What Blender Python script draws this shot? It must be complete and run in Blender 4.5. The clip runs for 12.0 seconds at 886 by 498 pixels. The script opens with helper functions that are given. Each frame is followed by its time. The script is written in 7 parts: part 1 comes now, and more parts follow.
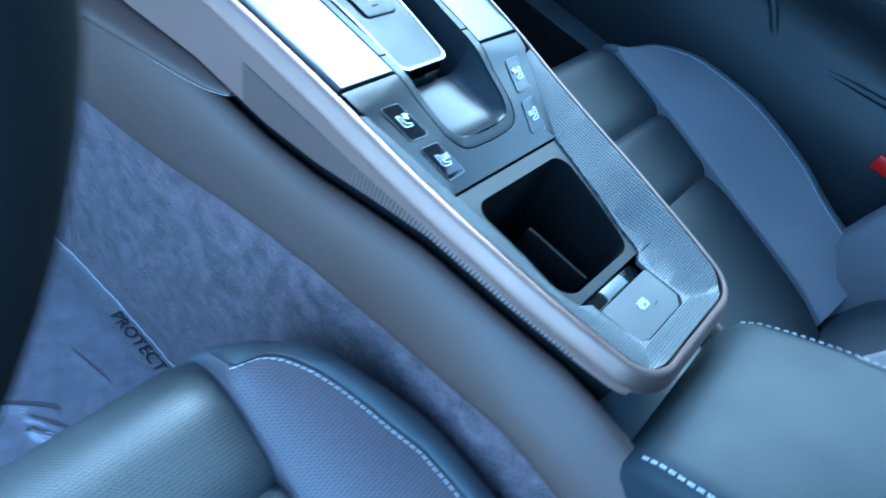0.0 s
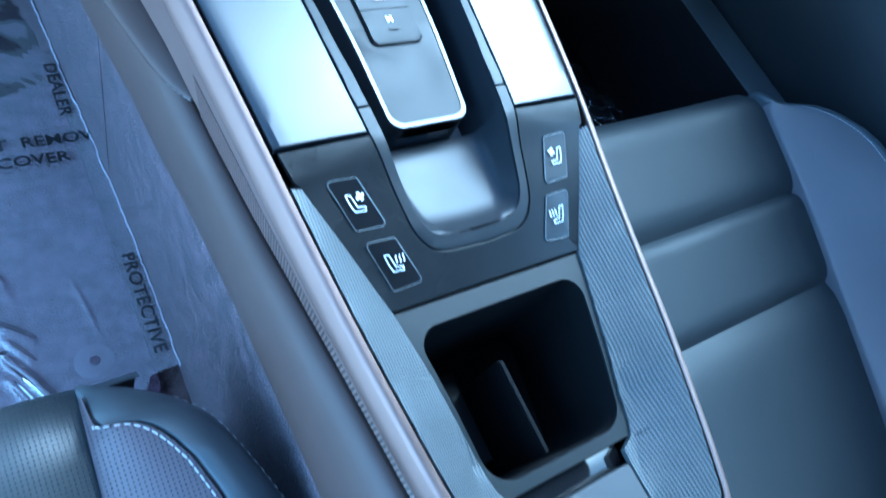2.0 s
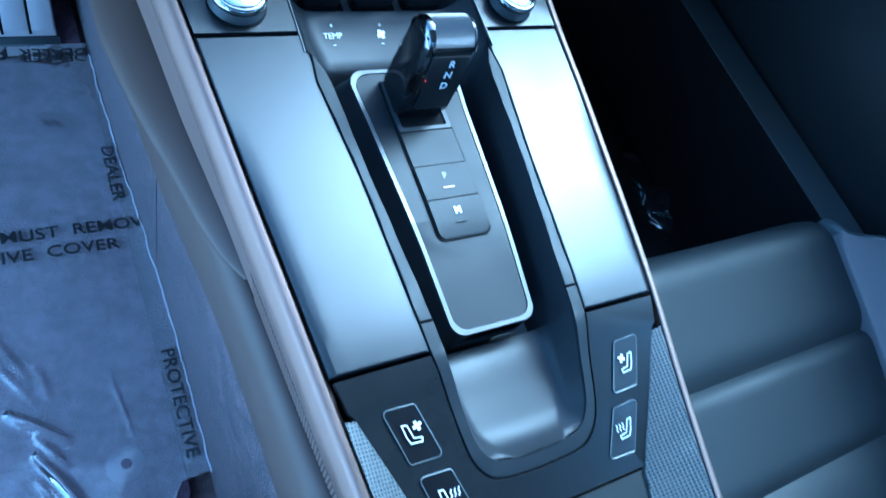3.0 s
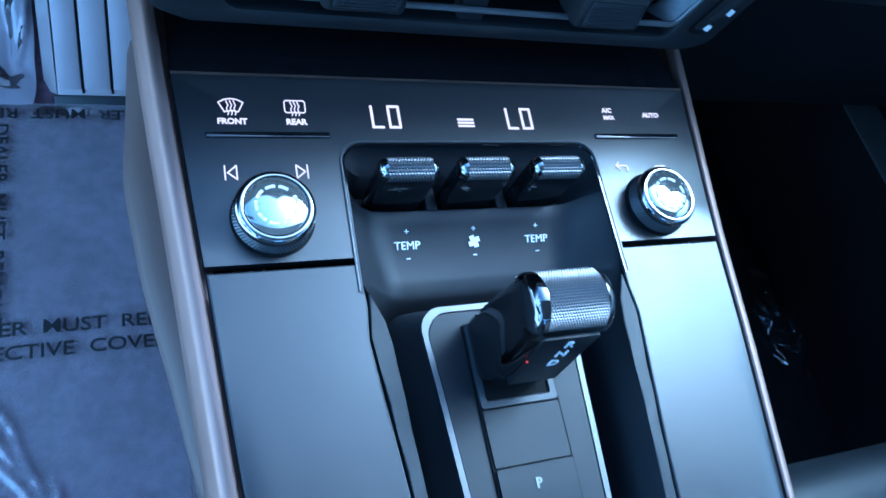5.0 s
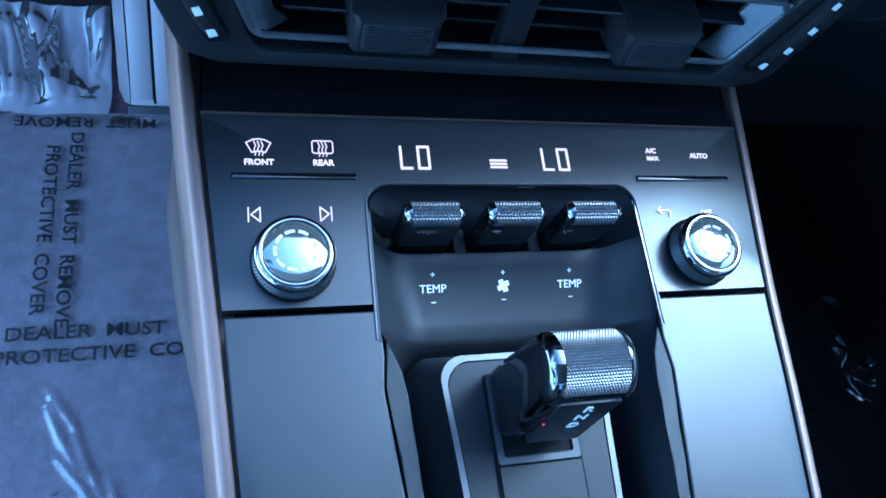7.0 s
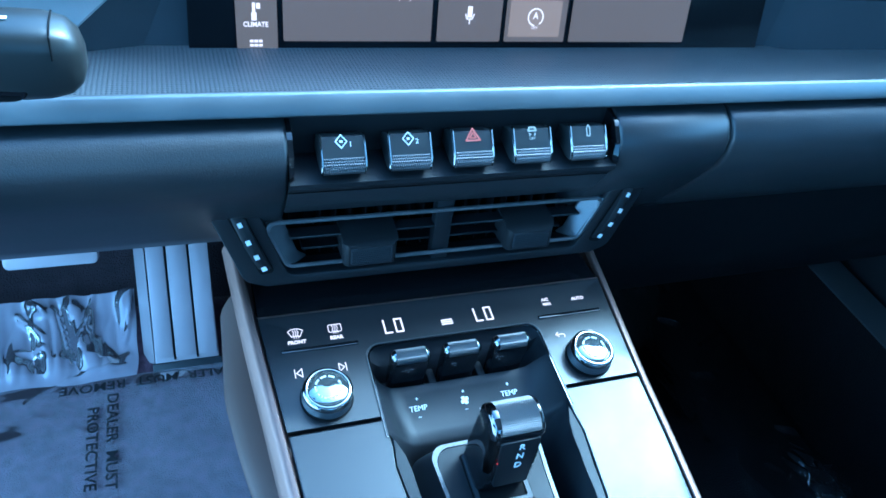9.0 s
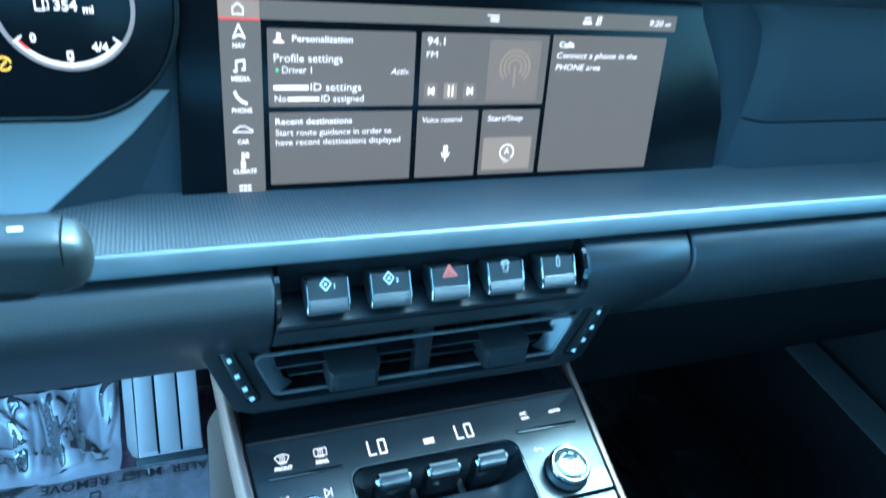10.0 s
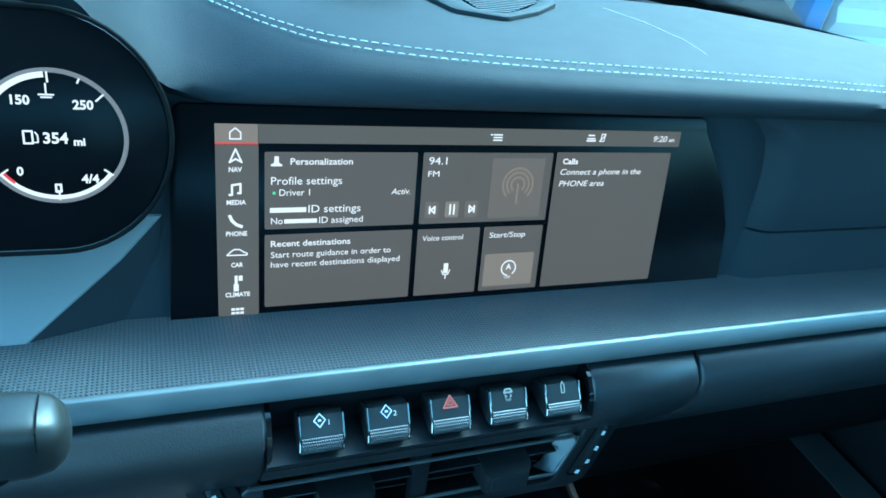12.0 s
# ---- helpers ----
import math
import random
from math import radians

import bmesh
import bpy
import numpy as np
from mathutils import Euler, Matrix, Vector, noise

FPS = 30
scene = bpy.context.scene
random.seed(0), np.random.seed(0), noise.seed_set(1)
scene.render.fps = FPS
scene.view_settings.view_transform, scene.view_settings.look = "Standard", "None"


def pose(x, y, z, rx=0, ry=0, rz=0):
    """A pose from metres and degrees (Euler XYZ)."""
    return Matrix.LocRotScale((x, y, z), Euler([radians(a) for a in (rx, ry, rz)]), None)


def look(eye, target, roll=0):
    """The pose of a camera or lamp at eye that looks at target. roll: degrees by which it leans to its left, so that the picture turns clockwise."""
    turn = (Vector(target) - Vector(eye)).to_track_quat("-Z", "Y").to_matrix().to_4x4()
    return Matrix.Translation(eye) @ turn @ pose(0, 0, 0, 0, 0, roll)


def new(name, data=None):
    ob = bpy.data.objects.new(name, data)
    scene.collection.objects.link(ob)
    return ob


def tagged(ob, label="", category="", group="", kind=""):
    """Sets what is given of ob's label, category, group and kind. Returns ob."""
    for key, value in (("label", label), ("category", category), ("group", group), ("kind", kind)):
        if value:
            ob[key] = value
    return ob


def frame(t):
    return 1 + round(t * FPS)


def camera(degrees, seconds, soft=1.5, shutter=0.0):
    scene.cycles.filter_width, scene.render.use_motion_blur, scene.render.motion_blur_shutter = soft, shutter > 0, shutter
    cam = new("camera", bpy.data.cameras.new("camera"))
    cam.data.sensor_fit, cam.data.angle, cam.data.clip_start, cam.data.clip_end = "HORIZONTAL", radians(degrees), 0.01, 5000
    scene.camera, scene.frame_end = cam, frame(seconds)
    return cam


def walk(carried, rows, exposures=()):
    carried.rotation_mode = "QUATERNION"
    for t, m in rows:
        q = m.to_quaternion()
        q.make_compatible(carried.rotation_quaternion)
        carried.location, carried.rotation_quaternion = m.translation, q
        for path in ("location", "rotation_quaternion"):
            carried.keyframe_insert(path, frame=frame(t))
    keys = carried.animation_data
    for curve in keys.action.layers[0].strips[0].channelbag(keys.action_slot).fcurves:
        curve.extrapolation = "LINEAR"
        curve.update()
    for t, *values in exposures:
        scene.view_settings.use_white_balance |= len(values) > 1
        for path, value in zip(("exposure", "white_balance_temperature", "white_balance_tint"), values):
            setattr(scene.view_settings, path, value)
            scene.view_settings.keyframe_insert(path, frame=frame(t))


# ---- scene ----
# camera and its walk; x to the car's right, y ahead, z up; the origin lies on the centre console
cam = camera(63.86, 12.0, soft=1.6, shutter=0.35)
PATH = [
    (0, (-0.3286, -0.3429, 0.2303), (0.0084, -0.2167, -0.1169), 28.81),
    (0.5, (-0.2095, -0.3543, 0.2365), (0.0903, -0.2275, -0.1431), 32.93),
    (1, (-0.1893, -0.3357, 0.2401), (0.0952, -0.2175, -0.1537), 38.25),
    (1.5, (-0.1892, -0.3306, 0.2312), (0.0784, -0.2010, -0.1707), 38.89),
    (2, (-0.1818, -0.3042, 0.2422), (0.0748, -0.1572, -0.1611), 38.10),
    (2.5, (-0.1717, -0.2487, 0.2546), (0.0757, -0.0915, -0.1504), 37.91),
    (3, (-0.1649, -0.2236, 0.2589), (0.0749, -0.0504, -0.1441), 37.01),
    (3.5, (-0.1596, -0.1953, 0.2522), (0.0709, -0.0065, -0.1493), 35.85),
    (3.7, (-0.1543, -0.1826, 0.2548), (0.0702, 0.0084, -0.1490), 35.59),
    (5.3, (-0.1050, -0.0889, 0.2105), (0.0706, 0.1139, -0.2115), 33.77),
    (5.5, (-0.1039, -0.0857, 0.2049), (0.0640, 0.1122, -0.2225), 34.12),
    (6, (-0.0932, -0.0805, 0.2235), (0.0613, 0.1123, -0.2112), 33.77),
    (6.5, (-0.0953, -0.0778, 0.2230), (0.0521, 0.1197, -0.2121), 32.11),
    (7, (-0.0922, -0.0857, 0.2285), (0.0481, 0.1263, -0.2021), 28.35),
    (7.5, (-0.0961, -0.0903, 0.2377), (0.0406, 0.1550, -0.1760), 22.36),
    (7.7, (-0.1042, -0.1024, 0.2547), (0.0367, 0.1692, -0.1408), 19.85),
    (9.3, (-0.1275, -0.1990, 0.3213), (0.0376, 0.1456, -0.0012), 11.36),
    (9.5, (-0.1268, -0.1991, 0.3208), (0.0408, 0.1510, 0.0055), 11.18),
    (10, (-0.1285, -0.1843, 0.3611), (0.0470, 0.1764, 0.0626), 11.20),
    (10.5, (-0.1315, -0.1797, 0.3909), (0.0473, 0.1869, 0.1017), 11.09),
    (11, (-0.1228, -0.1624, 0.3901), (0.0592, 0.2128, 0.1143), 11.01),
    (11.5, (-0.1256, -0.1547, 0.3859), (0.0596, 0.2244, 0.1177), 11.48),
    (12, (-0.1261, -0.1504, 0.3822), (0.0582, 0.2292, 0.1140), 11.76),
]
EXPOSURE = [(0.0, 3.0, 3820, -13), (1.5, 3.08, 3890, -10), (3.7, 2.78, 3680, -13), (5.3, 2.75, 3780, -6), (7.7, 2.78, 3820, -4), (9.4, 3.25, 3620, -22), (10.3, 3.5, 3880, -30), (11.0, 3.5, 4080, -31), (12.0, 2.75, 3730, -35)]
walk(cam, [(t, look(eye, target, roll)) for t, eye, target, roll in PATH], EXPOSURE)

# world, sun
world = bpy.data.worlds.new("sky")
scene.world = world
world.use_nodes = True
wn = world.node_tree
sky = wn.nodes.new("ShaderNodeTexSky")
sky.sky_type, sky.sun_disc = "NISHITA", False
sky.dust_density = 4.0
SUN_EL, SUN_AZ = radians(48), radians(62)
sky.sun_elevation, sky.sun_rotation = SUN_EL, SUN_AZ
wn.links.new(sky.outputs[0], wn.nodes["Background"].inputs[0])
wn.nodes["Background"].inputs[1].default_value = 0.15
sun = new("sun", bpy.data.lights.new("sun", "SUN"))
sun.data.energy, sun.data.angle, sun.data.color = 0.9, radians(20), (1.0, 0.95, 0.88)
sun_way = Vector((math.sin(SUN_AZ) * math.cos(SUN_EL), math.cos(SUN_AZ) * math.cos(SUN_EL), math.sin(SUN_EL)))
sun.matrix_world = look((0, 0, 0), -sun_way)


door_light = new("door_daylight", bpy.data.lights.new("door_daylight", "AREA"))
door_light.data.shape, door_light.data.size, door_light.data.size_y = "RECTANGLE", 0.75, 1.06
door_light.data.energy, door_light.data.color = 1.85, (0.80, 0.90, 1.0)
door_light.matrix_world = Matrix.Translation((-0.72, -0.13, 0.16)) @ Matrix.Rotation(radians(-90), 4, "Y")

# ---- materials ----
def shader(name):
    m = bpy.data.materials.new(name)
    m.use_nodes = True
    return m, m.node_tree, m.node_tree.nodes["Principled BSDF"]


def link(tree, a, b):
    tree.links.new(a, b)


def node(tree, kind, **values):
    n = tree.nodes.new("ShaderNode" + kind)
    for key, value in values.items():
        if key in n.inputs:
            n.inputs[key].default_value = value
    return n


def calc(tree, op, a, b=None):
    n = tree.nodes.new("ShaderNodeMath")
    n.operation = op
    for k, v in enumerate((a, b)):
        if v is None:
            continue
        if isinstance(v, (int, float)):
            n.inputs[k].default_value = v
        else:
            link(tree, v, n.inputs[k])
    return n.outputs[0]


def surface(name, col, rough=0.5, metal=0.0, grain=(900, 0.1), mottle=(14, 0.15), coat=0.0, spec=0.5, dots=None, ribs=None, vary=0.0, sheen=0.0, scratch=0.0):
    """A painted, moulded or woven surface: grain = fine relief (scale, strength), mottle = wear in colour and gloss (scale, amount),
    dots = (pitch in m, hole depth, darkening, diamond), ribs = (pitch in m along y, depth)."""
    m, tree, bsdf = shader(name)
    bsdf.inputs["Metallic"].default_value = metal
    bsdf.inputs["Coat Weight"].default_value = coat
    bsdf.inputs["Coat Roughness"].default_value = 0.12
    bsdf.inputs["Specular IOR Level"].default_value = spec
    bsdf.inputs["Sheen Weight"].default_value = sheen
    place = tree.nodes.new("ShaderNodeTexCoord").outputs["Object"]
    big = node(tree, "TexNoise", Scale=mottle[0], Detail=5.0, Roughness=0.6)
    link(tree, place, big.inputs["Vector"])
    tint = tree.nodes.new("ShaderNodeMix")
    tint.data_type = "RGBA"
    tint.inputs["A"].default_value = (*[max(0.0, c * (1 - mottle[1])) for c in col], 1)
    tint.inputs["B"].default_value = (*[min(1, c * (1 + mottle[1])) for c in col], 1)
    patches = big.outputs["Fac"]
    if mottle[1] > 1:
        tint.inputs["A"].default_value = (*[c * 0.60 for c in col], 1)
        tint.inputs["B"].default_value = (*[c * mottle[1] for c in col], 1)
        spread = node(tree, "MapRange")
        spread.inputs["From Min"].default_value, spread.inputs["From Max"].default_value = 0.36, 0.64
        link(tree, patches, spread.inputs["Value"])
        patches = spread.outputs["Result"]
    link(tree, patches, tint.inputs["Factor"])
    colour = tint.outputs["Result"]
    gloss = tree.nodes.new("ShaderNodeMapRange")
    gloss.inputs["From Min"].default_value, gloss.inputs["From Max"].default_value = 0.3, 0.7
    gloss.inputs["To Min"].default_value = max(0.02, 0.4 * rough, rough * (1 - mottle[1] * 0.7))
    gloss.inputs["To Max"].default_value = min(1, rough * (1 + mottle[1] * 0.7))
    link(tree, big.outputs["Fac"], gloss.inputs["Value"])
    link(tree, gloss.outputs["Result"], bsdf.inputs["Roughness"])
    fine = node(tree, "TexNoise", Scale=grain[0], Detail=3.0, Roughness=0.55)
    link(tree, place, fine.inputs["Vector"])
    height = calc(tree, "MULTIPLY", fine.outputs["Fac"], grain[1])
    if dots or ribs:
        xyz = tree.nodes.new("ShaderNodeSeparateXYZ")
        link(tree, place, xyz.inputs[0])
    if dots:
        pitch, depth, dark, diamond, low, high = dots
        k = 2 * math.pi / pitch
        u, v = xyz.outputs[0], xyz.outputs[1]
        if diamond:
            u, v = calc(tree, "ADD", u, v), calc(tree, "SUBTRACT", u, v)
        wave = calc(tree, "MULTIPLY", calc(tree, "SINE", calc(tree, "MULTIPLY", u, k)), calc(tree, "SINE", calc(tree, "MULTIPLY", v, k)))
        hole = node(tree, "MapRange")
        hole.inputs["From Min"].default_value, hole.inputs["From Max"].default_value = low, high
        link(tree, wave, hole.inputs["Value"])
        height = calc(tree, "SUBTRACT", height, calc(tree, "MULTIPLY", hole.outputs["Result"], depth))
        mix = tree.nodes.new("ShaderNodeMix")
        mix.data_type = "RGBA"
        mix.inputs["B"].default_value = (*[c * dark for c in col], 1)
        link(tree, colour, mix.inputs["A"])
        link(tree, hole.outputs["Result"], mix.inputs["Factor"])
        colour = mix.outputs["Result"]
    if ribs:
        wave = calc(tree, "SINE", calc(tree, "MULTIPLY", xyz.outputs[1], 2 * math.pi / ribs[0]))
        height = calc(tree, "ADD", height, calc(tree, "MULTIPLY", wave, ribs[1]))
        # Shade between the ribs, put into the colour of the valleys.
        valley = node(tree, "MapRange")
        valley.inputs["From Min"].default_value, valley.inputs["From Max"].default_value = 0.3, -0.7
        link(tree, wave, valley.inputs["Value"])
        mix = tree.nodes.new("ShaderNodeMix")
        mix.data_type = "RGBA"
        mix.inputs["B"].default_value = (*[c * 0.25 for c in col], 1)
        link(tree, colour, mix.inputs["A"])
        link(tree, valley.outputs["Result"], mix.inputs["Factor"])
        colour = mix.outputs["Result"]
    if vary:
        info = tree.nodes.new("ShaderNodeObjectInfo")
        hsv = tree.nodes.new("ShaderNodeHueSaturation")
        link(tree, calc(tree, "ADD", calc(tree, "MULTIPLY", info.outputs["Random"], vary), 1 - vary / 2), hsv.inputs["Value"])
        link(tree, colour, hsv.inputs["Color"])
        colour = hsv.outputs["Color"]
    link(tree, colour, bsdf.inputs["Base Color"])
    bump = tree.nodes.new("ShaderNodeBump")
    bump.inputs["Strength"].default_value = 1.0
    bump.inputs["Distance"].default_value = 0.001
    link(tree, height, bump.inputs["Height"])
    link(tree, bump.outputs[0], bsdf.inputs["Normal"])
    return m


def glow(name, col, strength):
    m, tree, bsdf = shader(name)
    bsdf.inputs["Base Color"].default_value = (*[0.02 + 0.02 * c for c in col], 1)
    bsdf.inputs["Emission Color"].default_value = (*col, 1)
    bsdf.inputs["Emission Strength"].default_value = strength
    bsdf.inputs["Roughness"].default_value = 0.5
    return m


def clear(name, rough=0.0, tint=(1, 1, 1), thin=True):
    """Window glass: mostly see-through with a Fresnel gloss."""
    m, tree, bsdf = shader(name)
    tree.nodes.remove(bsdf)
    out = tree.nodes["Material Output"]
    see = tree.nodes.new("ShaderNodeBsdfTransparent")
    see.inputs[0].default_value = (*tint, 1)
    shine = tree.nodes.new("ShaderNodeBsdfGlossy")
    shine.inputs["Roughness"].default_value = rough
    fres = tree.nodes.new("ShaderNodeFresnel")
    fres.inputs["IOR"].default_value = 1.45
    mix = tree.nodes.new("ShaderNodeMixShader")
    link(tree, fres.outputs[0], mix.inputs[0])
    link(tree, see.outputs[0], mix.inputs[1])
    link(tree, shine.outputs[0], mix.inputs[2])
    link(tree, mix.outputs[0], out.inputs[0])
    return m


def film_shader(name, haze, ior=1.5):
    """Crinkled clear film: see-through, with sharp bent highlights."""
    m, tree, bsdf = shader(name)
    tree.nodes.remove(bsdf)
    out = tree.nodes["Material Output"]
    place = tree.nodes.new("ShaderNodeTexCoord").outputs["Object"]
    wrinkle = node(tree, "TexNoise", Scale=7.0, Detail=3.0, Roughness=0.45, Distortion=1.0)
    link(tree, place, wrinkle.inputs["Vector"])
    bump = tree.nodes.new("ShaderNodeBump")
    bump.inputs["Strength"].default_value, bump.inputs["Distance"].default_value = 0.22, 0.02
    link(tree, wrinkle.outputs["Fac"], bump.inputs["Height"])
    see = tree.nodes.new("ShaderNodeBsdfTransparent")
    see.inputs[0].default_value = (0.93, 0.94, 0.96, 1)
    shine = tree.nodes.new("ShaderNodeBsdfGlossy")
    shine.inputs["Roughness"].default_value = 0.09
    milk = tree.nodes.new("ShaderNodeBsdfDiffuse")
    milk.inputs[0].default_value = (0.70, 0.64, 0.72, 1)
    fres = tree.nodes.new("ShaderNodeFresnel")
    fres.inputs["IOR"].default_value = ior
    link(tree, bump.outputs[0], fres.inputs["Normal"])
    link(tree, bump.outputs[0], shine.inputs["Normal"])
    first = tree.nodes.new("ShaderNodeMixShader")
    first.inputs[0].default_value = haze
    link(tree, see.outputs[0], first.inputs[1])
    link(tree, milk.outputs[0], first.inputs[2])
    mix = tree.nodes.new("ShaderNodeMixShader")
    link(tree, calc(tree, "MULTIPLY", fres.outputs[0], 0.85), mix.inputs[0])
    link(tree, first.outputs[0], mix.inputs[1])
    link(tree, shine.outputs[0], mix.inputs[2])
    link(tree, mix.outputs[0], out.inputs[0])
    return m


LEATHER = surface("black leather", (0.045, 0.048, 0.053), 0.42, grain=(1400, 0.12), mottle=(9, 0.18))
PAD = surface("black seat leather", (0.0165, 0.0200, 0.0245), 0.55, grain=(1400, 0.12), mottle=(9, 0.18), spec=0.28)
PAD_PERF = surface("perforated seat leather", (0.032, 0.036, 0.040), 0.45, grain=(1400, 0.1), mottle=(9, 0.15), dots=(0.0044, 0.35, 0.15, True, 0.50, 0.85))
EDGEHIDE = surface("smooth black bolster leather", (0.066, 0.072, 0.080), 0.44, grain=(1400, 0.12), mottle=(9, 0.18))
BOLSTER = surface("graphite bolster leather", (0.140, 0.132, 0.142), 0.40, grain=(1400, 0.12), mottle=(9, 0.15))
BOLSTER_PERF = surface("perforated graphite bolster leather", (0.078, 0.062, 0.072), 0.55, grain=(1400, 0.1), mottle=(9, 0.15), dots=(0.0044, 0.35, 0.15, True, 0.50, 0.85))
SIDE = surface("grey brown console leather", (0.064, 0.041, 0.033), 0.58, grain=(1600, 0.1), mottle=(7, 0.12))
SOFT = surface("soft dash skin", (0.035, 0.039, 0.046), 0.70, grain=(1500, 0.16), mottle=(60, 0.08), spec=0.16)
STITCH = surface("pale thread", (0.55, 0.55, 0.56), 0.7, grain=(3000, 0.2))
SATIN = surface("satin black console", (0.010, 0.011, 0.014), 0.33, grain=(4000, 0.03), mottle=(40, 0.14), spec=0.42)
PLATESKIN = surface("satin shift plate skin", (0.010, 0.011, 0.013), 0.48, grain=(4000, 0.03), mottle=(30, 0.15), spec=0.2)
RIM = surface("satin grey rim", (0.085, 0.085, 0.088), 0.45, metal=0.7, grain=(3000, 0.02), mottle=(30, 0.15))
PANEL = surface("black control panel", (0.007, 0.0075, 0.009), 0.33, grain=(4000, 0.02), mottle=(40, 0.12), spec=0.5)
VENTSKIN = surface("black vent plastic", (0.010, 0.011, 0.013), 0.42, grain=(2500, 0.05), spec=0.32)
ROLL = surface("black roll leather", (0.022, 0.024, 0.027), 0.34, grain=(1400, 0.12), mottle=(9, 0.15), spec=0.5)
TOGGLEFACE = surface("satin grey switch face", (0.055, 0.058, 0.060), 0.36, metal=0.6, grain=(3000, 0.02), mottle=(30, 0.15))
LEVER = surface("satin grey lever", (0.030, 0.032, 0.032), 0.36, metal=0.4, grain=(3000, 0.02), mottle=(30, 0.15))
MATT = surface("matt black plastic", (0.012, 0.0125, 0.014), 0.5, grain=(2500, 0.08), spec=0.22)
GREY = surface("dark grey plastic", (0.026, 0.028, 0.032), 0.48, grain=(2500, 0.05), spec=0.38)
TROUGHSKIN = surface("grey trough plastic", (0.017, 0.018, 0.021), 0.42, grain=(2500, 0.05), spec=0.2)
TRIMSKIN = surface("dark trim plastic", (0.014, 0.0155, 0.018), 0.44, grain=(2500, 0.05), spec=0.18)
FRAMESKIN = surface("grey bin frame plastic", (0.013, 0.0145, 0.0155), 0.48, grain=(2500, 0.05), spec=0.15)
BUTTONSKIN = surface("black button panel", (0.008, 0.0085, 0.0095), 0.25, grain=(4000, 0.02), mottle=(40, 0.12), spec=0.30)
EDGELINE = surface("pale grey button edge", (0.15, 0.155, 0.16), 0.35, metal=0.3)
VENTRING = surface("satin grey vent ring", (0.11, 0.113, 0.12), 0.35, metal=0.5)
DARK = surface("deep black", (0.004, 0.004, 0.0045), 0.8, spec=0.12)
KNURL = surface("knurled dark metal", (0.115, 0.115, 0.12), 0.44, metal=1.0, grain=(10, 0), mottle=(60, 0.2))
DISPLAY = surface("dark display glass", (0.004, 0.004, 0.005), 0.22, grain=(10, 0.0), mottle=(20, 0.1), spec=0.12)
CAPGLASS = surface("smoked mirror cap", (0.30, 0.31, 0.30), 0.06, metal=0.85, grain=(10, 0.0), mottle=(20, 0.2))
MARK = surface("pale grey print", (0.68, 0.68, 0.68), 0.5)
PIANO = surface("piano black", (0.006, 0.006, 0.007), 0.06, grain=(10, 0.0), mottle=(20, 0.2))
ALU = surface("satin aluminium", (0.205, 0.148, 0.124), 0.52, metal=1.0, grain=(3000, 0.02), mottle=(30, 0.15))
DASHALU = surface("cool satin aluminium", (0.165, 0.175, 0.18), 0.52, metal=1.0, grain=(3000, 0.02), mottle=(30, 0.15))
CHROME = surface("dark chrome", (0.29, 0.285, 0.28), 0.1, metal=1.0, grain=(10, 0), mottle=(30, 0.2))
DARKCHROME = surface("smoked chrome", (0.16, 0.155, 0.155), 0.08, metal=1.0, grain=(10, 0), mottle=(30, 0.2))
STEEL = surface("brushed pedal steel", (0.43, 0.38, 0.39), 0.55, metal=0.35, grain=(900, 0.1))
# Both reliefs have shade in the colour: their hollows are darkened besides the bump.
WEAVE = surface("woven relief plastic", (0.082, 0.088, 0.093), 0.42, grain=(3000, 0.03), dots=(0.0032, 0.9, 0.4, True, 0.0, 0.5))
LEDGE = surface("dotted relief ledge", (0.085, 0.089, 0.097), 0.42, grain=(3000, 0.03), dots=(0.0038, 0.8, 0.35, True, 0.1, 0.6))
RIBSHADE = surface("rib ground darkened as shade", (0.030, 0.022, 0.019), 0.6, grain=(3000, 0.03))
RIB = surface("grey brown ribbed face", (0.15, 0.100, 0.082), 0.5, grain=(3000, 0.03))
CARPET = surface("grey carpet", (0.088, 0.062, 0.064), 0.95, grain=(420, 3.0), mottle=(45, 0.9), spec=0.1, sheen=0.2)
TUNNELSKIN = surface("mottled lavender grey carpet", (0.086, 0.060, 0.070), 0.95, grain=(420, 3.0), mottle=(80, 1.50), spec=0.1, sheen=0.2)
# Darker copy of the carpet: shade under the dash is put into the colour.
TOESHADE = surface("toe board carpet darkened for shade", (0.034, 0.027, 0.030), 0.95, grain=(420, 3.0), mottle=(45, 0.6), spec=0.1)
MATDISC = surface("blue-grey fastener plastic", (0.11, 0.08, 0.105), 0.5)
# Shaded copy of the mat pile: the passenger footwell's shade is in the colour.
MATSHADE = surface("mat pile darkened for shade", (0.014, 0.0128, 0.014), 0.95, grain=(500, 2.0), mottle=(25, 0.4), spec=0.1)
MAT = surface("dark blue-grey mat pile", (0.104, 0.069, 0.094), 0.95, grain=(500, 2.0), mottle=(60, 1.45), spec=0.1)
FILM = film_shader("clear protective film", 0.26)
# Copy of the film with hardly any milk, made to look shaded.
FILMSHADE = film_shader("clear film with its milk cut for shade", 0.004, 1.45)
FILMTOE = film_shader("bunched layers of film", 0.5)
FILMEDGE = film_shader("whitened cut edge of the film", 0.75)
INK = surface("black print", (0.012, 0.012, 0.014), 0.5)
WHITE = surface("white print", (0.75, 0.76, 0.78), 0.5)
LIT = glow("lit symbol", (1.0, 0.62, 0.52), 0.21)
GAUGE = glow("dim gauge ring", (0.045, 0.028, 0.024), 1.0)
LIT_DIM = glow("dim lit symbol", (0.9, 0.9, 0.9), 0.08)
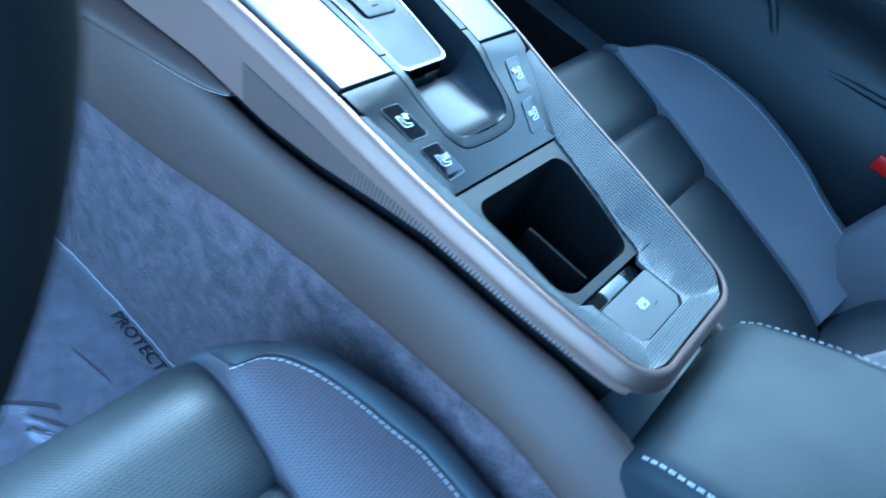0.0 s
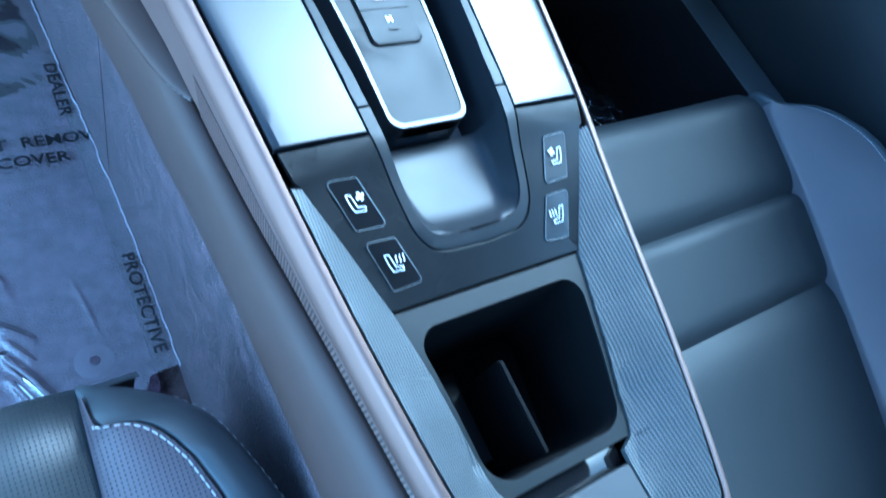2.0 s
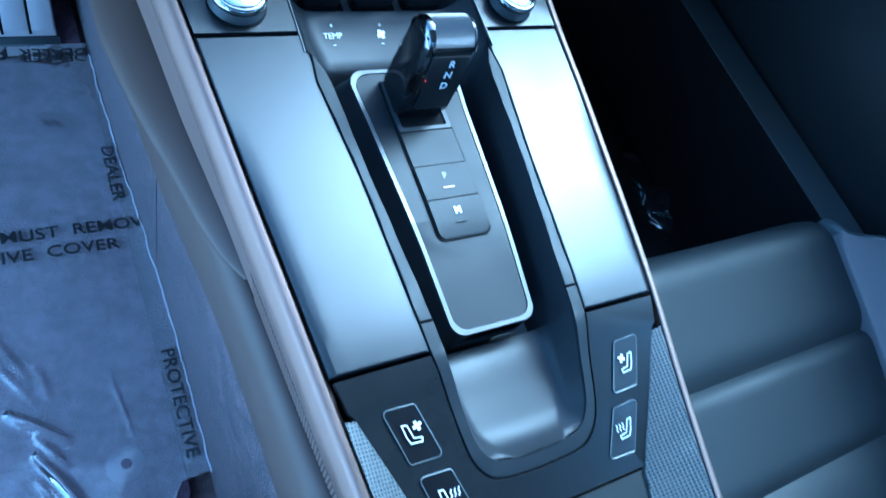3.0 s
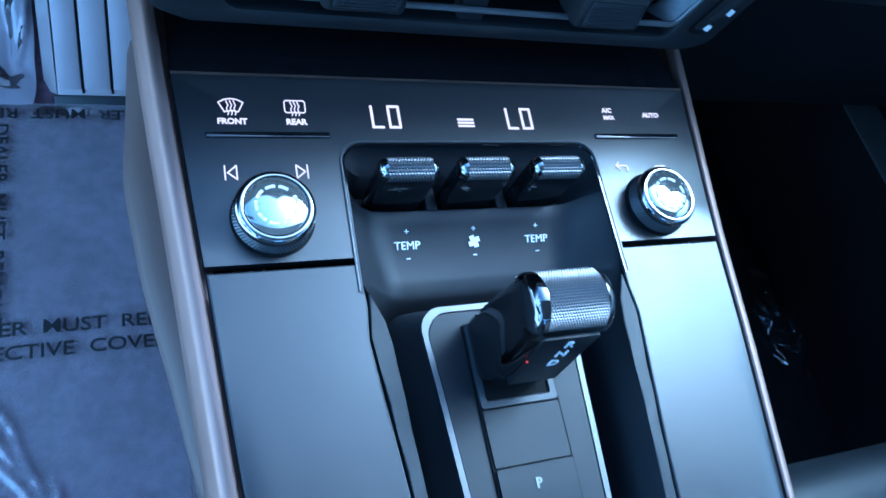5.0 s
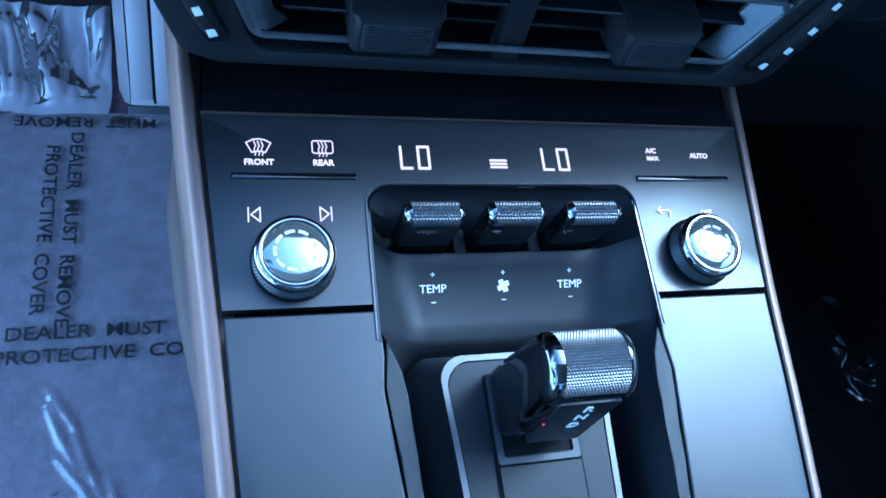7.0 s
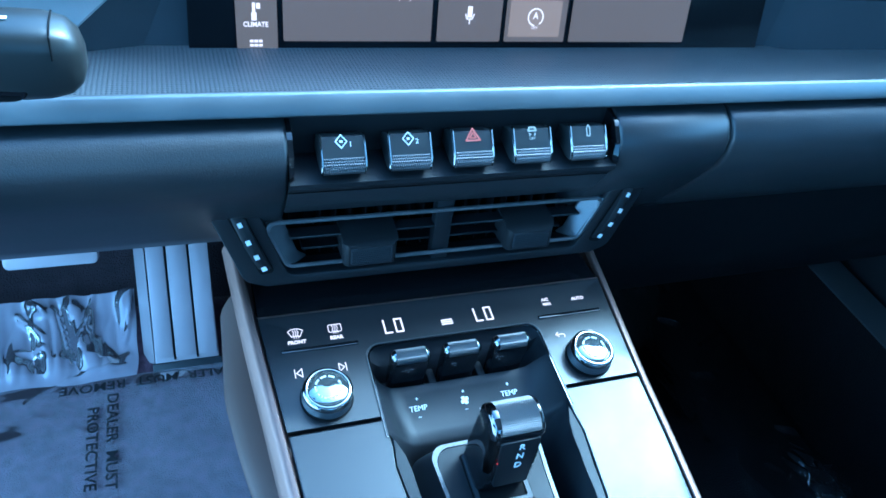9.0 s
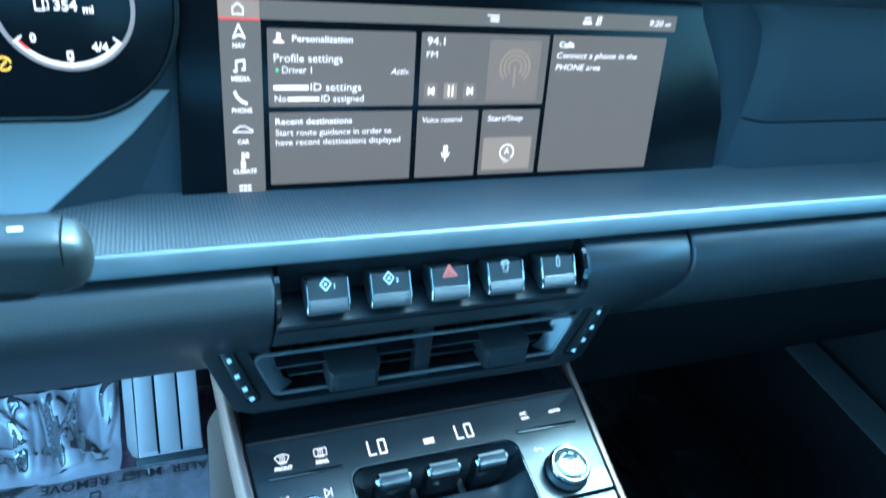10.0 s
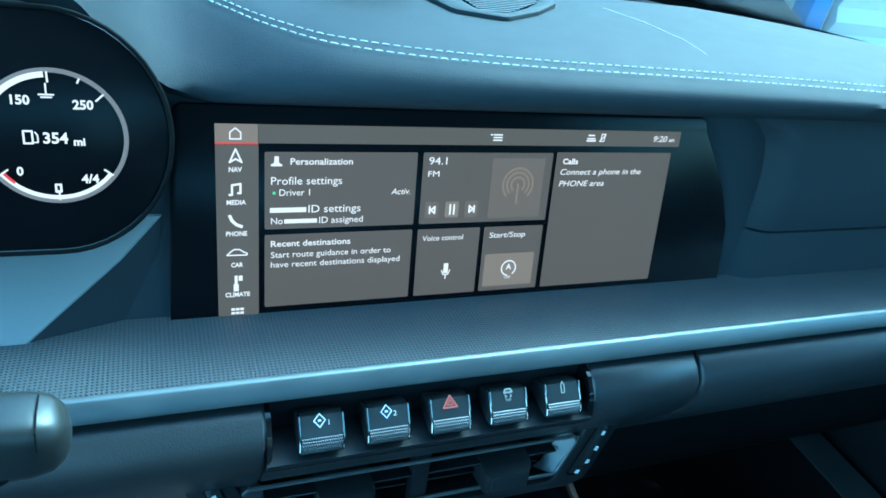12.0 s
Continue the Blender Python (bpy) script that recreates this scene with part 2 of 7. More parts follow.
RED = glow("lit red", (1.0, 0.03, 0.02), 0.14)
# Weak emission added to the pale red print, which is no lamp.
PALERED = glow("pale red symbol with added glow", (1.0, 0.25, 0.2), 0.09)
GREEN = glow("lit green", (0.5, 0.9, 0.3), 0.12)
AMBER = glow("lit amber", (1.0, 0.45, 0.02), 0.2)
SCREEN = glow("screen grey", (0.0235, 0.0120, 0.0076), 1.0)
SCREEN_HI = glow("screen light grey", (0.052, 0.0265, 0.0165), 1.0)
SCREEN_BAR = glow("screen bar", (0.0235, 0.0124, 0.0078), 1.0)
SCREEN_DIM = glow("screen dim symbol", (0.034, 0.0172, 0.0110), 1.0)
REFLECTOR = surface("red reflector", (0.5, 0.01, 0.01), 0.15)
GLASS = clear("window glass")
DOOR = surface("dark door trim", (0.022, 0.023, 0.026), 0.5, grain=(1500, 0.14), mottle=(6, 0.15), spec=0.4)
BLACKGRAIN = surface("black footwell panel grain", (0.010, 0.0107, 0.012), 0.6, grain=(1500, 0.14), mottle=(6, 0.15), spec=0.2)
SILLSKIN = surface("grey sill plastic", (0.07, 0.073, 0.077), 0.5, grain=(2500, 0.08))
HEAD = surface("headliner", (0.25, 0.25, 0.26), 0.9, grain=(900, 0.3))
BODY = surface("car paint", (0.3, 0.31, 0.33), 0.2, coat=0.6)


# ---- building blocks ----
def thing(name, label, category, at=(0, 0, 0), group="", kind=""):
    ob = tagged(new(name), label, category, group, kind)
    ob.location = at
    ob.empty_display_size = 0.05
    return ob


def part(name, bm, material, parent=None, label="", smooth=38):
    me = bpy.data.meshes.new(name)
    bmesh.ops.recalc_face_normals(bm, faces=bm.faces)
    bm.to_mesh(me)
    bm.free()
    me.materials.append(material)
    if smooth and len(me.polygons):
        me.polygons.foreach_set("use_smooth", [True] * len(me.polygons))
        me.set_sharp_from_angle(angle=radians(smooth))
    ob = new(name, me)
    if parent:
        ob.parent = parent
        if not parent.parent:
            ob.matrix_parent_inverse = Matrix.Translation(parent.location).inverted()
    if label:
        tagged(ob, label)
    return ob


def lerp(x, table):
    xs, ys = zip(*table)
    return float(np.interp(x, xs, ys))


def smooth_lerp(x, table):
    """Monotone, rounded interpolation through a table."""
    if x <= table[0][0]:
        return table[0][1]
    for (a, fa), (b, fb) in zip(table, table[1:]):
        if x <= b:
            break
    else:
        return table[-1][1]
    i = [p[0] for p in table].index(a)
    slope = lambda j: (table[j + 1][1] - table[j][1]) / (table[j + 1][0] - table[j][0])
    s = slope(i)
    mean = lambda p, q: 2 * p * q / (p + q) if p * q > 0 else 0.0
    sa = s if i == 0 else mean(s, slope(i - 1))
    sb = s if i + 2 >= len(table) else mean(s, slope(i + 1))
    h = b - a
    t = (x - a) / h
    return (2 * t**3 - 3 * t**2 + 1) * fa + (t**3 - 2 * t**2 + t) * h * sa + (-2 * t**3 + 3 * t**2) * fb + (t**3 - t**2) * h * sb


def rounded(points, radius, n=5):
    """A 2D outline with filleted corners. radius: one number or one a corner."""
    out = []
    count = len(points)
    for i in range(count):
        p, a, b = Vector(points[i]), Vector(points[i - 1]), Vector(points[(i + 1) % count])
        r = radius[i] if isinstance(radius, (list, tuple)) else radius
        if r <= 0:
            out.append(tuple(p))
            continue
        u, v = (a - p).normalized(), (b - p).normalized()
        half = math.acos(max(-1, min(1, u.dot(v)))) / 2
        if half > 1.54:
            out.append(tuple(p))
            continue
        d = min(r / math.tan(half), 0.48 * (a - p).length, 0.48 * (b - p).length)
        r2 = d * math.tan(half)
        c = p + (u + v).normalized() * (r2 / math.sin(half))
        s, e = p + u * d - c, p + v * d - c
        for k in range(n + 1):
            w = s.lerp(e, k / n)
            out.append(tuple(c + w.normalized() * r2))
    return out


def sheet(outer, holes=(), thick=0.003, bevel=0.0006, cuts=(), shape=None, matrix=None, cut_x=()):
    """A plate of a given outline with holes, its top at z=0; shape(x, y) then bends it."""
    bm = bmesh.new()
    for loop in (outer, *holes):
        vs = [bm.verts.new((x, y, -thick)) for x, y in loop]
        for a, b in zip(vs, vs[1:] + vs[:1]):
            bm.edges.new((a, b))
    bmesh.ops.triangle_fill(bm, use_beauty=True, use_dissolve=False, edges=bm.edges[:], normal=(0, 0, 1))
    if not cuts and not cut_x:
        bmesh.ops.dissolve_limit(bm, angle_limit=0.01, verts=bm.verts[:], edges=bm.edges[:])
    for c in cuts:
        bmesh.ops.bisect_plane(bm, geom=bm.verts[:] + bm.edges[:] + bm.faces[:], plane_co=(0, c, 0), plane_no=(0, 1, 0))
    for c in cut_x:
        bmesh.ops.bisect_plane(bm, geom=bm.verts[:] + bm.edges[:] + bm.faces[:], plane_co=(c, 0, 0), plane_no=(1, 0, 0))
    made = bmesh.ops.extrude_face_region(bm, geom=bm.faces[:])
    for v in made["geom"]:
        if isinstance(v, bmesh.types.BMVert):
            v.co.z = 0
    bm.normal_update()
    if bevel:
        rim = [e for e in bm.edges if abs(e.verts[0].co.z) < 1e-7 and abs(e.verts[1].co.z) < 1e-7 and any(abs(f.normal.z) < 0.5 for f in e.link_faces)]
        bmesh.ops.bevel(bm, geom=rim, offset=bevel, segments=2, profile=0.5, affect="EDGES", clamp_overlap=True)
    if shape:
        for v in bm.verts:
            v.co.z += shape(v.co.x, v.co.y)
    if matrix:
        bm.transform(matrix)
    return bm


def loft(rings, closed=True, caps=True, loop=False):
    """Quads between rings of equally many points."""
    bm = bmesh.new()
    rows = [[bm.verts.new(p) for p in ring] for ring in rings]
    n = len(rows[0])
    pairs = list(zip(rows, rows[1:])) + ([(rows[-1], rows[0])] if loop else [])
    for a, b in pairs:
        for k in range(n if closed else n - 1):
            bm.faces.new((a[k], a[(k + 1) % n], b[(k + 1) % n], b[k]))
    if caps and closed and not loop:
        bm.faces.new(rows[0])
        if caps != "first":
            bm.faces.new(rows[-1])
    return bm


def revolve(profile, n=32, matrix=None):
    """A lathe body from (radius, height) pairs, closed at both ends."""
    rings = [[(r * math.cos(2 * math.pi * k / n), r * math.sin(2 * math.pi * k / n), h) for k in range(n)] for r, h in profile]
    bm = loft(rings)
    if matrix:
        bm.transform(matrix)
    return bm


def tube(path, radius, n=8, caps=True, loop=False):
    """A round bar along points. radius: number or one a point."""
    pts = [Vector(p) for p in path]
    rings = []
    for i, p in enumerate(pts):
        a = pts[i - 1] if i or loop else p
        b = pts[(i + 1) % len(pts)] if i + 1 < len(pts) or loop else p
        way = (b - a).normalized()
        side = way.cross(Vector((0, 0, 1)))
        side = side.normalized() if side.length > 1e-4 else Vector((1, 0, 0))
        up = side.cross(way)
        r = radius[i] if isinstance(radius, (list, tuple)) else radius
        rings.append([p + r * (math.cos(2 * math.pi * k / n) * side + math.sin(2 * math.pi * k / n) * up) for k in range(n)])
    return loft(rings, caps=caps, loop=loop)


def box(x0, x1, y0, y1, z0, z1, bevel=0.0, matrix=None, segments=2):
    bm = bmesh.new()
    bmesh.ops.create_cube(bm, size=1.0, matrix=Matrix.Translation(((x0 + x1) / 2, (y0 + y1) / 2, (z0 + z1) / 2)) @ Matrix.Diagonal((x1 - x0, y1 - y0, z1 - z0, 1)))
    if bevel:
        bmesh.ops.bevel(bm, geom=bm.edges[:], offset=bevel, segments=segments, profile=0.5, affect="EDGES")
    if matrix:
        bm.transform(matrix)
    return bm


def join(*meshes):
    out = bmesh.new()
    for bm in meshes:
        me = bpy.data.meshes.new("join")
        bm.to_mesh(me)
        bm.free()
        out.from_mesh(me)
        bpy.data.meshes.remove(me)
    return out


def ribbons(lines, width, matrix=None, thick=0.00025, loop=False):
    """Flat drawn strokes for symbols, as thin raised bars."""
    bm = bmesh.new()
    for line in lines:
        pts = [Vector((*p, 0)) for p in line]
        for a, b in zip(pts, pts[1:] + ([pts[0]] if loop else [])):
            way = (b - a)
            if way.length < 1e-7:
                continue
            way.normalize()
            side = Vector((-way.y, way.x, 0)) * width / 2
            a2, b2 = a - way * width * 0.3, b + way * width * 0.3
            low = [bm.verts.new(p) for p in (a2 - side, b2 - side, b2 + side, a2 + side)]
            top = [bm.verts.new(v.co + Vector((0, 0, thick))) for v in low]
            bm.faces.new(top)
            for k in range(4):
                bm.faces.new((low[k], low[(k + 1) % 4], top[(k + 1) % 4], top[k]))
    if matrix:
        bm.transform(matrix)
    return bm


def letters(words, size, matrix, align="CENTER", fat=0.0, stretch=1.0, slant=0.0, thick=0.0002):
    """Words in the built-in font as a mesh; size is the height of a capital letter."""
    curve = bpy.data.curves.new("words", "FONT")
    curve.body, curve.size, curve.align_x, curve.align_y = words, size * 1.37, align, "CENTER"
    curve.extrude, curve.offset, curve.shear = thick / 2, fat, slant
    curve.resolution_u = 3
    ob = bpy.data.objects.new("words", curve)
    scene.collection.objects.link(ob)
    dg = bpy.context.evaluated_depsgraph_get()
    me = bpy.data.meshes.new_from_object(ob.evaluated_get(dg))
    bm = bmesh.new()
    bm.from_mesh(me)
    bpy.data.objects.remove(ob)
    bpy.data.curves.remove(curve)
    bpy.data.meshes.remove(me)
    bm.transform(matrix @ Matrix.Diagonal((stretch, 1, 1, 1)))
    return bm


def knurl(spine, x0, x1, nu, height):
    """Pyramids in offset rows over a strip: spine is the section's points (y, z) with normals (ny, nz), x0 to x1 its width, nu a row."""
    bm = bmesh.new()
    dx = (x1 - x0) / nu
    for j in range(len(spine) - 1):
        a, b = spine[j], spine[j + 1]
        ny, nz = (a[2] + b[2]) / 2, (a[3] + b[3]) / 2
        shift = 0.5 * (j % 2)
        for i in range(nu + 1):
            xa, xb = max(x0, x0 + dx * (i - shift)), min(x1, x0 + dx * (i + 1 - shift))
            if xb - xa < 1e-5:
                continue
            q = [bm.verts.new(p) for p in ((xa, a[0], a[1]), (xb, a[0], a[1]), (xb, b[0], b[1]), (xa, b[0], b[1]))]
            tip = bm.verts.new(((xa + xb) / 2, (a[0] + b[0]) / 2 + ny * height, (a[1] + b[1]) / 2 + nz * height))
            for k in range(4):
                bm.faces.new((q[k], q[(k + 1) % 4], tip))
    return bm


def arc(cy, cz, r, a0, a1, n):
    """Points (y, z, ny, nz) of a circular section, angles in degrees from +y towards +z."""
    out = []
    for k in range(n + 1):
        a = radians(a0 + (a1 - a0) * k / n)
        out.append((cy + r * math.cos(a), cz + r * math.sin(a), math.cos(a), math.sin(a)))
    return out


def stitches(path, length, gap, width, normal=(0, 0, 1)):
    """Short rounded threads along a line of points."""
    bm = bmesh.new()
    pts = [Vector(p) for p in path]
    dist = [0.0]
    for a, b in zip(pts, pts[1:]):
        dist.append(dist[-1] + (b - a).length)

    def at(s):
        for k in range(len(pts) - 1):
            if s <= dist[k + 1]:
                return pts[k].lerp(pts[k + 1], (s - dist[k]) / max(1e-9, dist[k + 1] - dist[k]))
        return pts[-1]

    up = Vector(normal).normalized()
    s = 0.0
    while s + length < dist[-1]:
        a, b = at(s), at(s + length)
        way = (b - a).normalized()
        side = way.cross(up).normalized() * width / 2
        rise = up * width * 0.5
        low = [bm.verts.new(p) for p in (a - side, b - side, b + side, a + side)]
        top = [bm.verts.new(p) for p in (a.lerp(b, 0.2) - side * 0.6 + rise, b.lerp(a, 0.2) - side * 0.6 + rise, b.lerp(a, 0.2) + side * 0.6 + rise, a.lerp(b, 0.2) + side * 0.6 + rise)]
        bm.faces.new(top)
        for k in range(4):
            bm.faces.new((low[k], low[(k + 1) % 4], top[(k + 1) % 4], top[k]))
        s += length + gap
    return bm


FLOOR = -0.418


# ---- the console's surface ----
RAIL_W = [(-0.42, 0.044), (-0.34, 0.0595), (-0.30, 0.0668), (-0.28, 0.0697), (-0.24, 0.0746), (-0.20, 0.0790), (-0.16, 0.0833), (-0.12, 0.0870), (-0.08, 0.0907), (-0.005, 0.0968), (0.0625, 0.1027), (0.14, 0.108)]
RAIL_Z = [(-0.42, -0.022), (-0.34, -0.0145), (-0.30, -0.0107), (-0.28, -0.0083), (-0.24, -0.0042), (-0.20, 0.0010), (-0.18, 0.0042), (-0.16, 0.0074), (-0.12, 0.0122), (-0.08, 0.0161), (-0.04, 0.0203), (-0.005, 0.0232), (0.0625, 0.0315), (0.14, 0.042)]
IN_Z = [(-0.42, -0.030), (-0.36, -0.0265), (-0.35, -0.0280), (-0.33, -0.0300), (-0.305, -0.0292), (-0.28, -0.0240), (-0.245, -0.0187), (-0.23, -0.0172), (-0.215, -0.0115), (-0.20, -0.0055), (-0.18, 0.0014), (-0.16, 0.0090), (-0.12, 0.0135), (-0.08, 0.0172), (-0.005, 0.0232), (0.05, 0.0292), (0.0625, 0.0312), (0.14, 0.042)]
IN_X = [(-0.42, 0.02), (-0.36, 0.03), (-0.33, 0.036), (-0.30, 0.045), (-0.23, 0.053), (-0.17, 0.0785), (0.14, 0.105)]


def rail_w(y):
    return smooth_lerp(y, RAIL_W)


def rail_z(y):
    return smooth_lerp(y, RAIL_Z)


def top(x, y):
    """Height of the console's upper skin."""
    z, zr = smooth_lerp(y, IN_Z), rail_z(y)
    a, b = lerp(y, IN_X), rail_w(y)
    t = min(1.0, max(0.0, (abs(x) - a) / max(1e-4, b - a)))
    t = max(t, min(1.0, max(0.0, (-0.3585 - y) / 0.012)))
    return z + (zr - z) * t


def on_top(x, y, off=0.0):
    """A frame on the console's skin: x to the right, y forward along the skin."""
    z = top(x, y)
    slope = math.atan2(top(x, y + 0.004) - top(x, y - 0.004), 0.008)
    return Matrix.Translation((x, y, z)) @ Matrix.Rotation(slope, 4, "X") @ Matrix.Translation((0, 0, off))


CUTS = [-0.38 + 0.01 * k for k in range(45)]

# ---- centre console ----
console = thing("center_console", "black centre console with aluminium rails between the seats", "centre console", (0, -0.15, -0.3))


def rail_path():
    """The console rail's inner edge: from the front along the right side, round the back, to the front on the left."""
    right = [(rail_w(y), y) for y in np.linspace(0.12, -0.335, 47)]
    back = rounded([(0.0612, -0.325), (0.0535, -0.3705), (-0.0535, -0.3705), (-0.0612, -0.325)], [0, 0.022, 0.022, 0], 8)[1:-1]
    return right + back + [(-x, y) for x, y in reversed(right)]


PATH2 = rail_path()


def side_ring(x, y, nx, ny, section):
    z = rail_z(y)
    return [(x + nx * d, y + ny * d, z + h) for d, h in section]


def swept(section, path=PATH2, closed=True):
    """Sweeps a section (outward, up) along the console's outline."""
    rings = []
    for i, (x, y) in enumerate(path):
        ax, ay = path[max(0, i - 1)]
        bx, by = path[min(len(path) - 1, i + 1)]
        d = math.hypot(bx - ax, by - ay)
        nx, ny = -(by - ay) / d, (bx - ax) / d
        rings.append(side_ring(x, y, nx, ny, section(y, x) if callable(section) else section))
    return loft(rings, closed=closed)


part("rail", swept([(0.0009, -0.004), (0.0009, -0.0004), (0.0014, 0.0002), (0.0030, 0.0000), (0.0042, -0.0005), (0.0051, -0.0013), (0.0058, -0.0026), (0.0074, -0.0066), (0.0088, -0.0100), (0.0087, -0.0110), (0.0070, -0.0114), (0.002, -0.0062)]), ALU, console, "satin aluminium edge rail")
GROOVE_X = [(-0.42, 0.0506), (-0.34, 0.0655), (-0.30, 0.0727), (-0.24, 0.0801), (-0.20, 0.0814), (-0.16, 0.0822), (-0.12, 0.0838), (-0.09, 0.0865), (-0.06, 0.0893), (0.0, 0.0945), (0.07, 0.0980), (0.14, 0.1020)]
GROOVE_Z = [(-0.42, -0.0417), (-0.34, -0.0365), (-0.30, -0.0332), (-0.24, -0.0290), (-0.20, -0.0362), (-0.16, -0.0450), (-0.12, -0.0490), (-0.09, -0.0470), (-0.06, -0.0440), (0.0, -0.0470), (0.07, -0.0500), (0.14, -0.0550)]


def wing(y, x):
    """The undercut face between the rail and the lower console."""
    d, h = lerp(y, GROOVE_X) - rail_w(y), lerp(y, GROOVE_Z) - rail_z(y)
    if abs(x) < 0.05 and y < -0.34:
        d = -0.012
    return [(0.0070, -0.0112), (0.0080, -0.0118), (0.0078, -0.0130), (0.007 + (d - 0.007) * 0.45, -0.012 + (h + 0.012) * 0.50), (d + 0.0015, h + 0.004), (d - 0.006, h + 0.003), (-0.004, -0.0120)]


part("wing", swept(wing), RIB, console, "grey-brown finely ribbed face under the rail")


def wing_at(side, y, t, off):
    """A place on the lower wing: t = 0 at its middle, 1 at its foot, off = how proud of it."""
    a, b = [(rail_w(y) + d, rail_z(y) + h) for d, h in wing(y, 1.0)[3:5]]
    x, z = a[0] + (b[0] - a[0]) * t, a[1] + (b[1] - a[1]) * t
    n = math.hypot(b[0] - a[0], b[1] - a[1])
    return (side * (x + (a[1] - b[1]) / n * off), y, z + (b[0] - a[0]) / n * off)


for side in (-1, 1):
    # Dark sheet under the ribs; its colour carries the shade between them.
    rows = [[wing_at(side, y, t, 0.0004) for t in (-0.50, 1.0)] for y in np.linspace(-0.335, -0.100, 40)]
    part("rib_shade", loft(rows, closed=False), RIBSHADE, console, "dark sheet for the shade between the ribs")
    verts, faces = [], []
    for k in range(92):
        y = -0.333 + 0.00254 * k
        i = len(verts)
        for t in (-0.45, 0.98):
            verts += [wing_at(side, y + dy, t, off) for dy, off in ((-0.00075, 0.0003), (-0.00045, 0.0007), (0.00045, 0.0007), (0.00075, 0.0003))]
        faces += [(i + q, i + q + 1, i + q + 5, i + q + 4) for q in range(3)] + [(i, i + 1, i + 2, i + 3), (i + 4, i + 5, i + 6, i + 7)]
    bm = bmesh.new()
    vs = [bm.verts.new(v) for v in verts]
    for f in faces:
        bm.faces.new([vs[q] for q in f])
    tagged(part("ribs", bm, RIB, console, "fine grey-brown ribs", smooth=0), kind="stuff")


LOW_Z = [(-0.42, -0.085), (-0.30, -0.098), (-0.19, -0.113), (-0.11, -0.130), (-0.04, -0.151), (0.03, -0.166), (0.14, -0.185)]


def behind(x, y):
    """True on the console's short rear end."""
    return abs(x) < 0.05 and y < -0.34


def flank(y, x):
    """The soft lower side of the console."""
    d, h = lerp(y, GROOVE_X) - rail_w(y), lerp(y, GROOVE_Z) - rail_z(y)
    low = smooth_lerp(y, LOW_Z) - rail_z(y)
    b = 0.0875 - rail_w(y)
    m = (h - 0.006 + low) / 2
    return [(d - 0.0065, h - 0.034), (d - 0.0055, h - 0.0120), (d - 0.0042, h - 0.0092), (d - 0.0010, h - 0.0088), (d + 0.0034, h - 0.0115), (d + 0.0076, h - 0.0180), (max(d + 0.0092, (d + b) / 2 + 0.0075), m), (b + 0.0012, low + 0.010), (b, low + 0.003), (b - 0.003, low), (d - 0.016, low)]


# Deep-black sheet behind the groove; its colour stands for the shade inside.
def slot(y, x):
    d, h = lerp(y, GROOVE_X) - rail_w(y), lerp(y, GROOVE_Z) - rail_z(y)
    if behind(x, y):
        d = -0.012
    return [(d - 0.008, h + 0.006), (d - 0.010, h - 0.036), (d - 0.014, h - 0.036), (d - 0.014, h + 0.006)]


# half width of the tunnel at its foot, along y
FOOT_X = [(-0.95, 0.0735), (-0.10, 0.0735), (0.0, 0.0735), (0.11, 0.0770), (0.18, 0.0808), (0.25, 0.0850), (0.34, 0.0880), (0.62, 0.0880)]


def tunnel(y, x):
    w, z, low = rail_w(y), rail_z(y), smooth_lerp(y, LOW_Z)
    if behind(x, y):
        return [(0.0, low + 0.006 - z), (0.001, -0.25), (0.001, -0.36), (0.001, -0.43), (-0.02, -0.43), (-0.02, low + 0.006 - z)]
    return [(0.0835 - w, low + 0.006 - z), ((0.0835 + lerp(y, FOOT_X)) / 2 - w, -0.27 - z), (lerp(y, FOOT_X) - w, -0.40 - z), (lerp(y, FOOT_X) - w, -0.44 - z), (0.05 - w, -0.44 - z), (0.05 - w, low + 0.006 - z)]


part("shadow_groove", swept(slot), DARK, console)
part("tunnel_front", loft([[(k * lerp(y, FOOT_X), y, FLOOR) for k in (-1, 1)] + [(0.0834, y, -0.19), (-0.0834, y, -0.19)] for y in np.linspace(0.10, 0.60, 16)]), TUNNELSKIN, console)
part("tunnel", swept(tunnel), TUNNELSKIN, console, "grey carpet on the tunnel")

rings = []
for y, k in ((-0.350, 0.70), (-0.372, 0.80), (-0.40, 0.97), (-0.42, 1.0), (-0.60, 1.0), (-0.95, 1.0)):
    rings.append([(x * k, y, z) for x, z in ((-0.082, FLOOR), (-0.080, -0.215), (-0.068, -0.080), (-0.060, -0.066), (-0.052, -0.062), (0.052, -0.062), (0.060, -0.066), (0.068, -0.080), (0.080, -0.215), (0.082, FLOOR))])
part("tunnel_cover", loft(rings), LEATHER, console, "dark leather tunnel cover behind the console")

REAR_SIDE = [(0.056, -0.080), (0.058, -0.066), (0.060, -0.060), (0.064, -0.0585), (0.069, -0.0610), (0.075, -0.0680), (0.0825, -0.0820), (0.0880, -0.0980), (0.0878, -0.1040), (0.0850, -0.1070), (0.060, -0.108)]
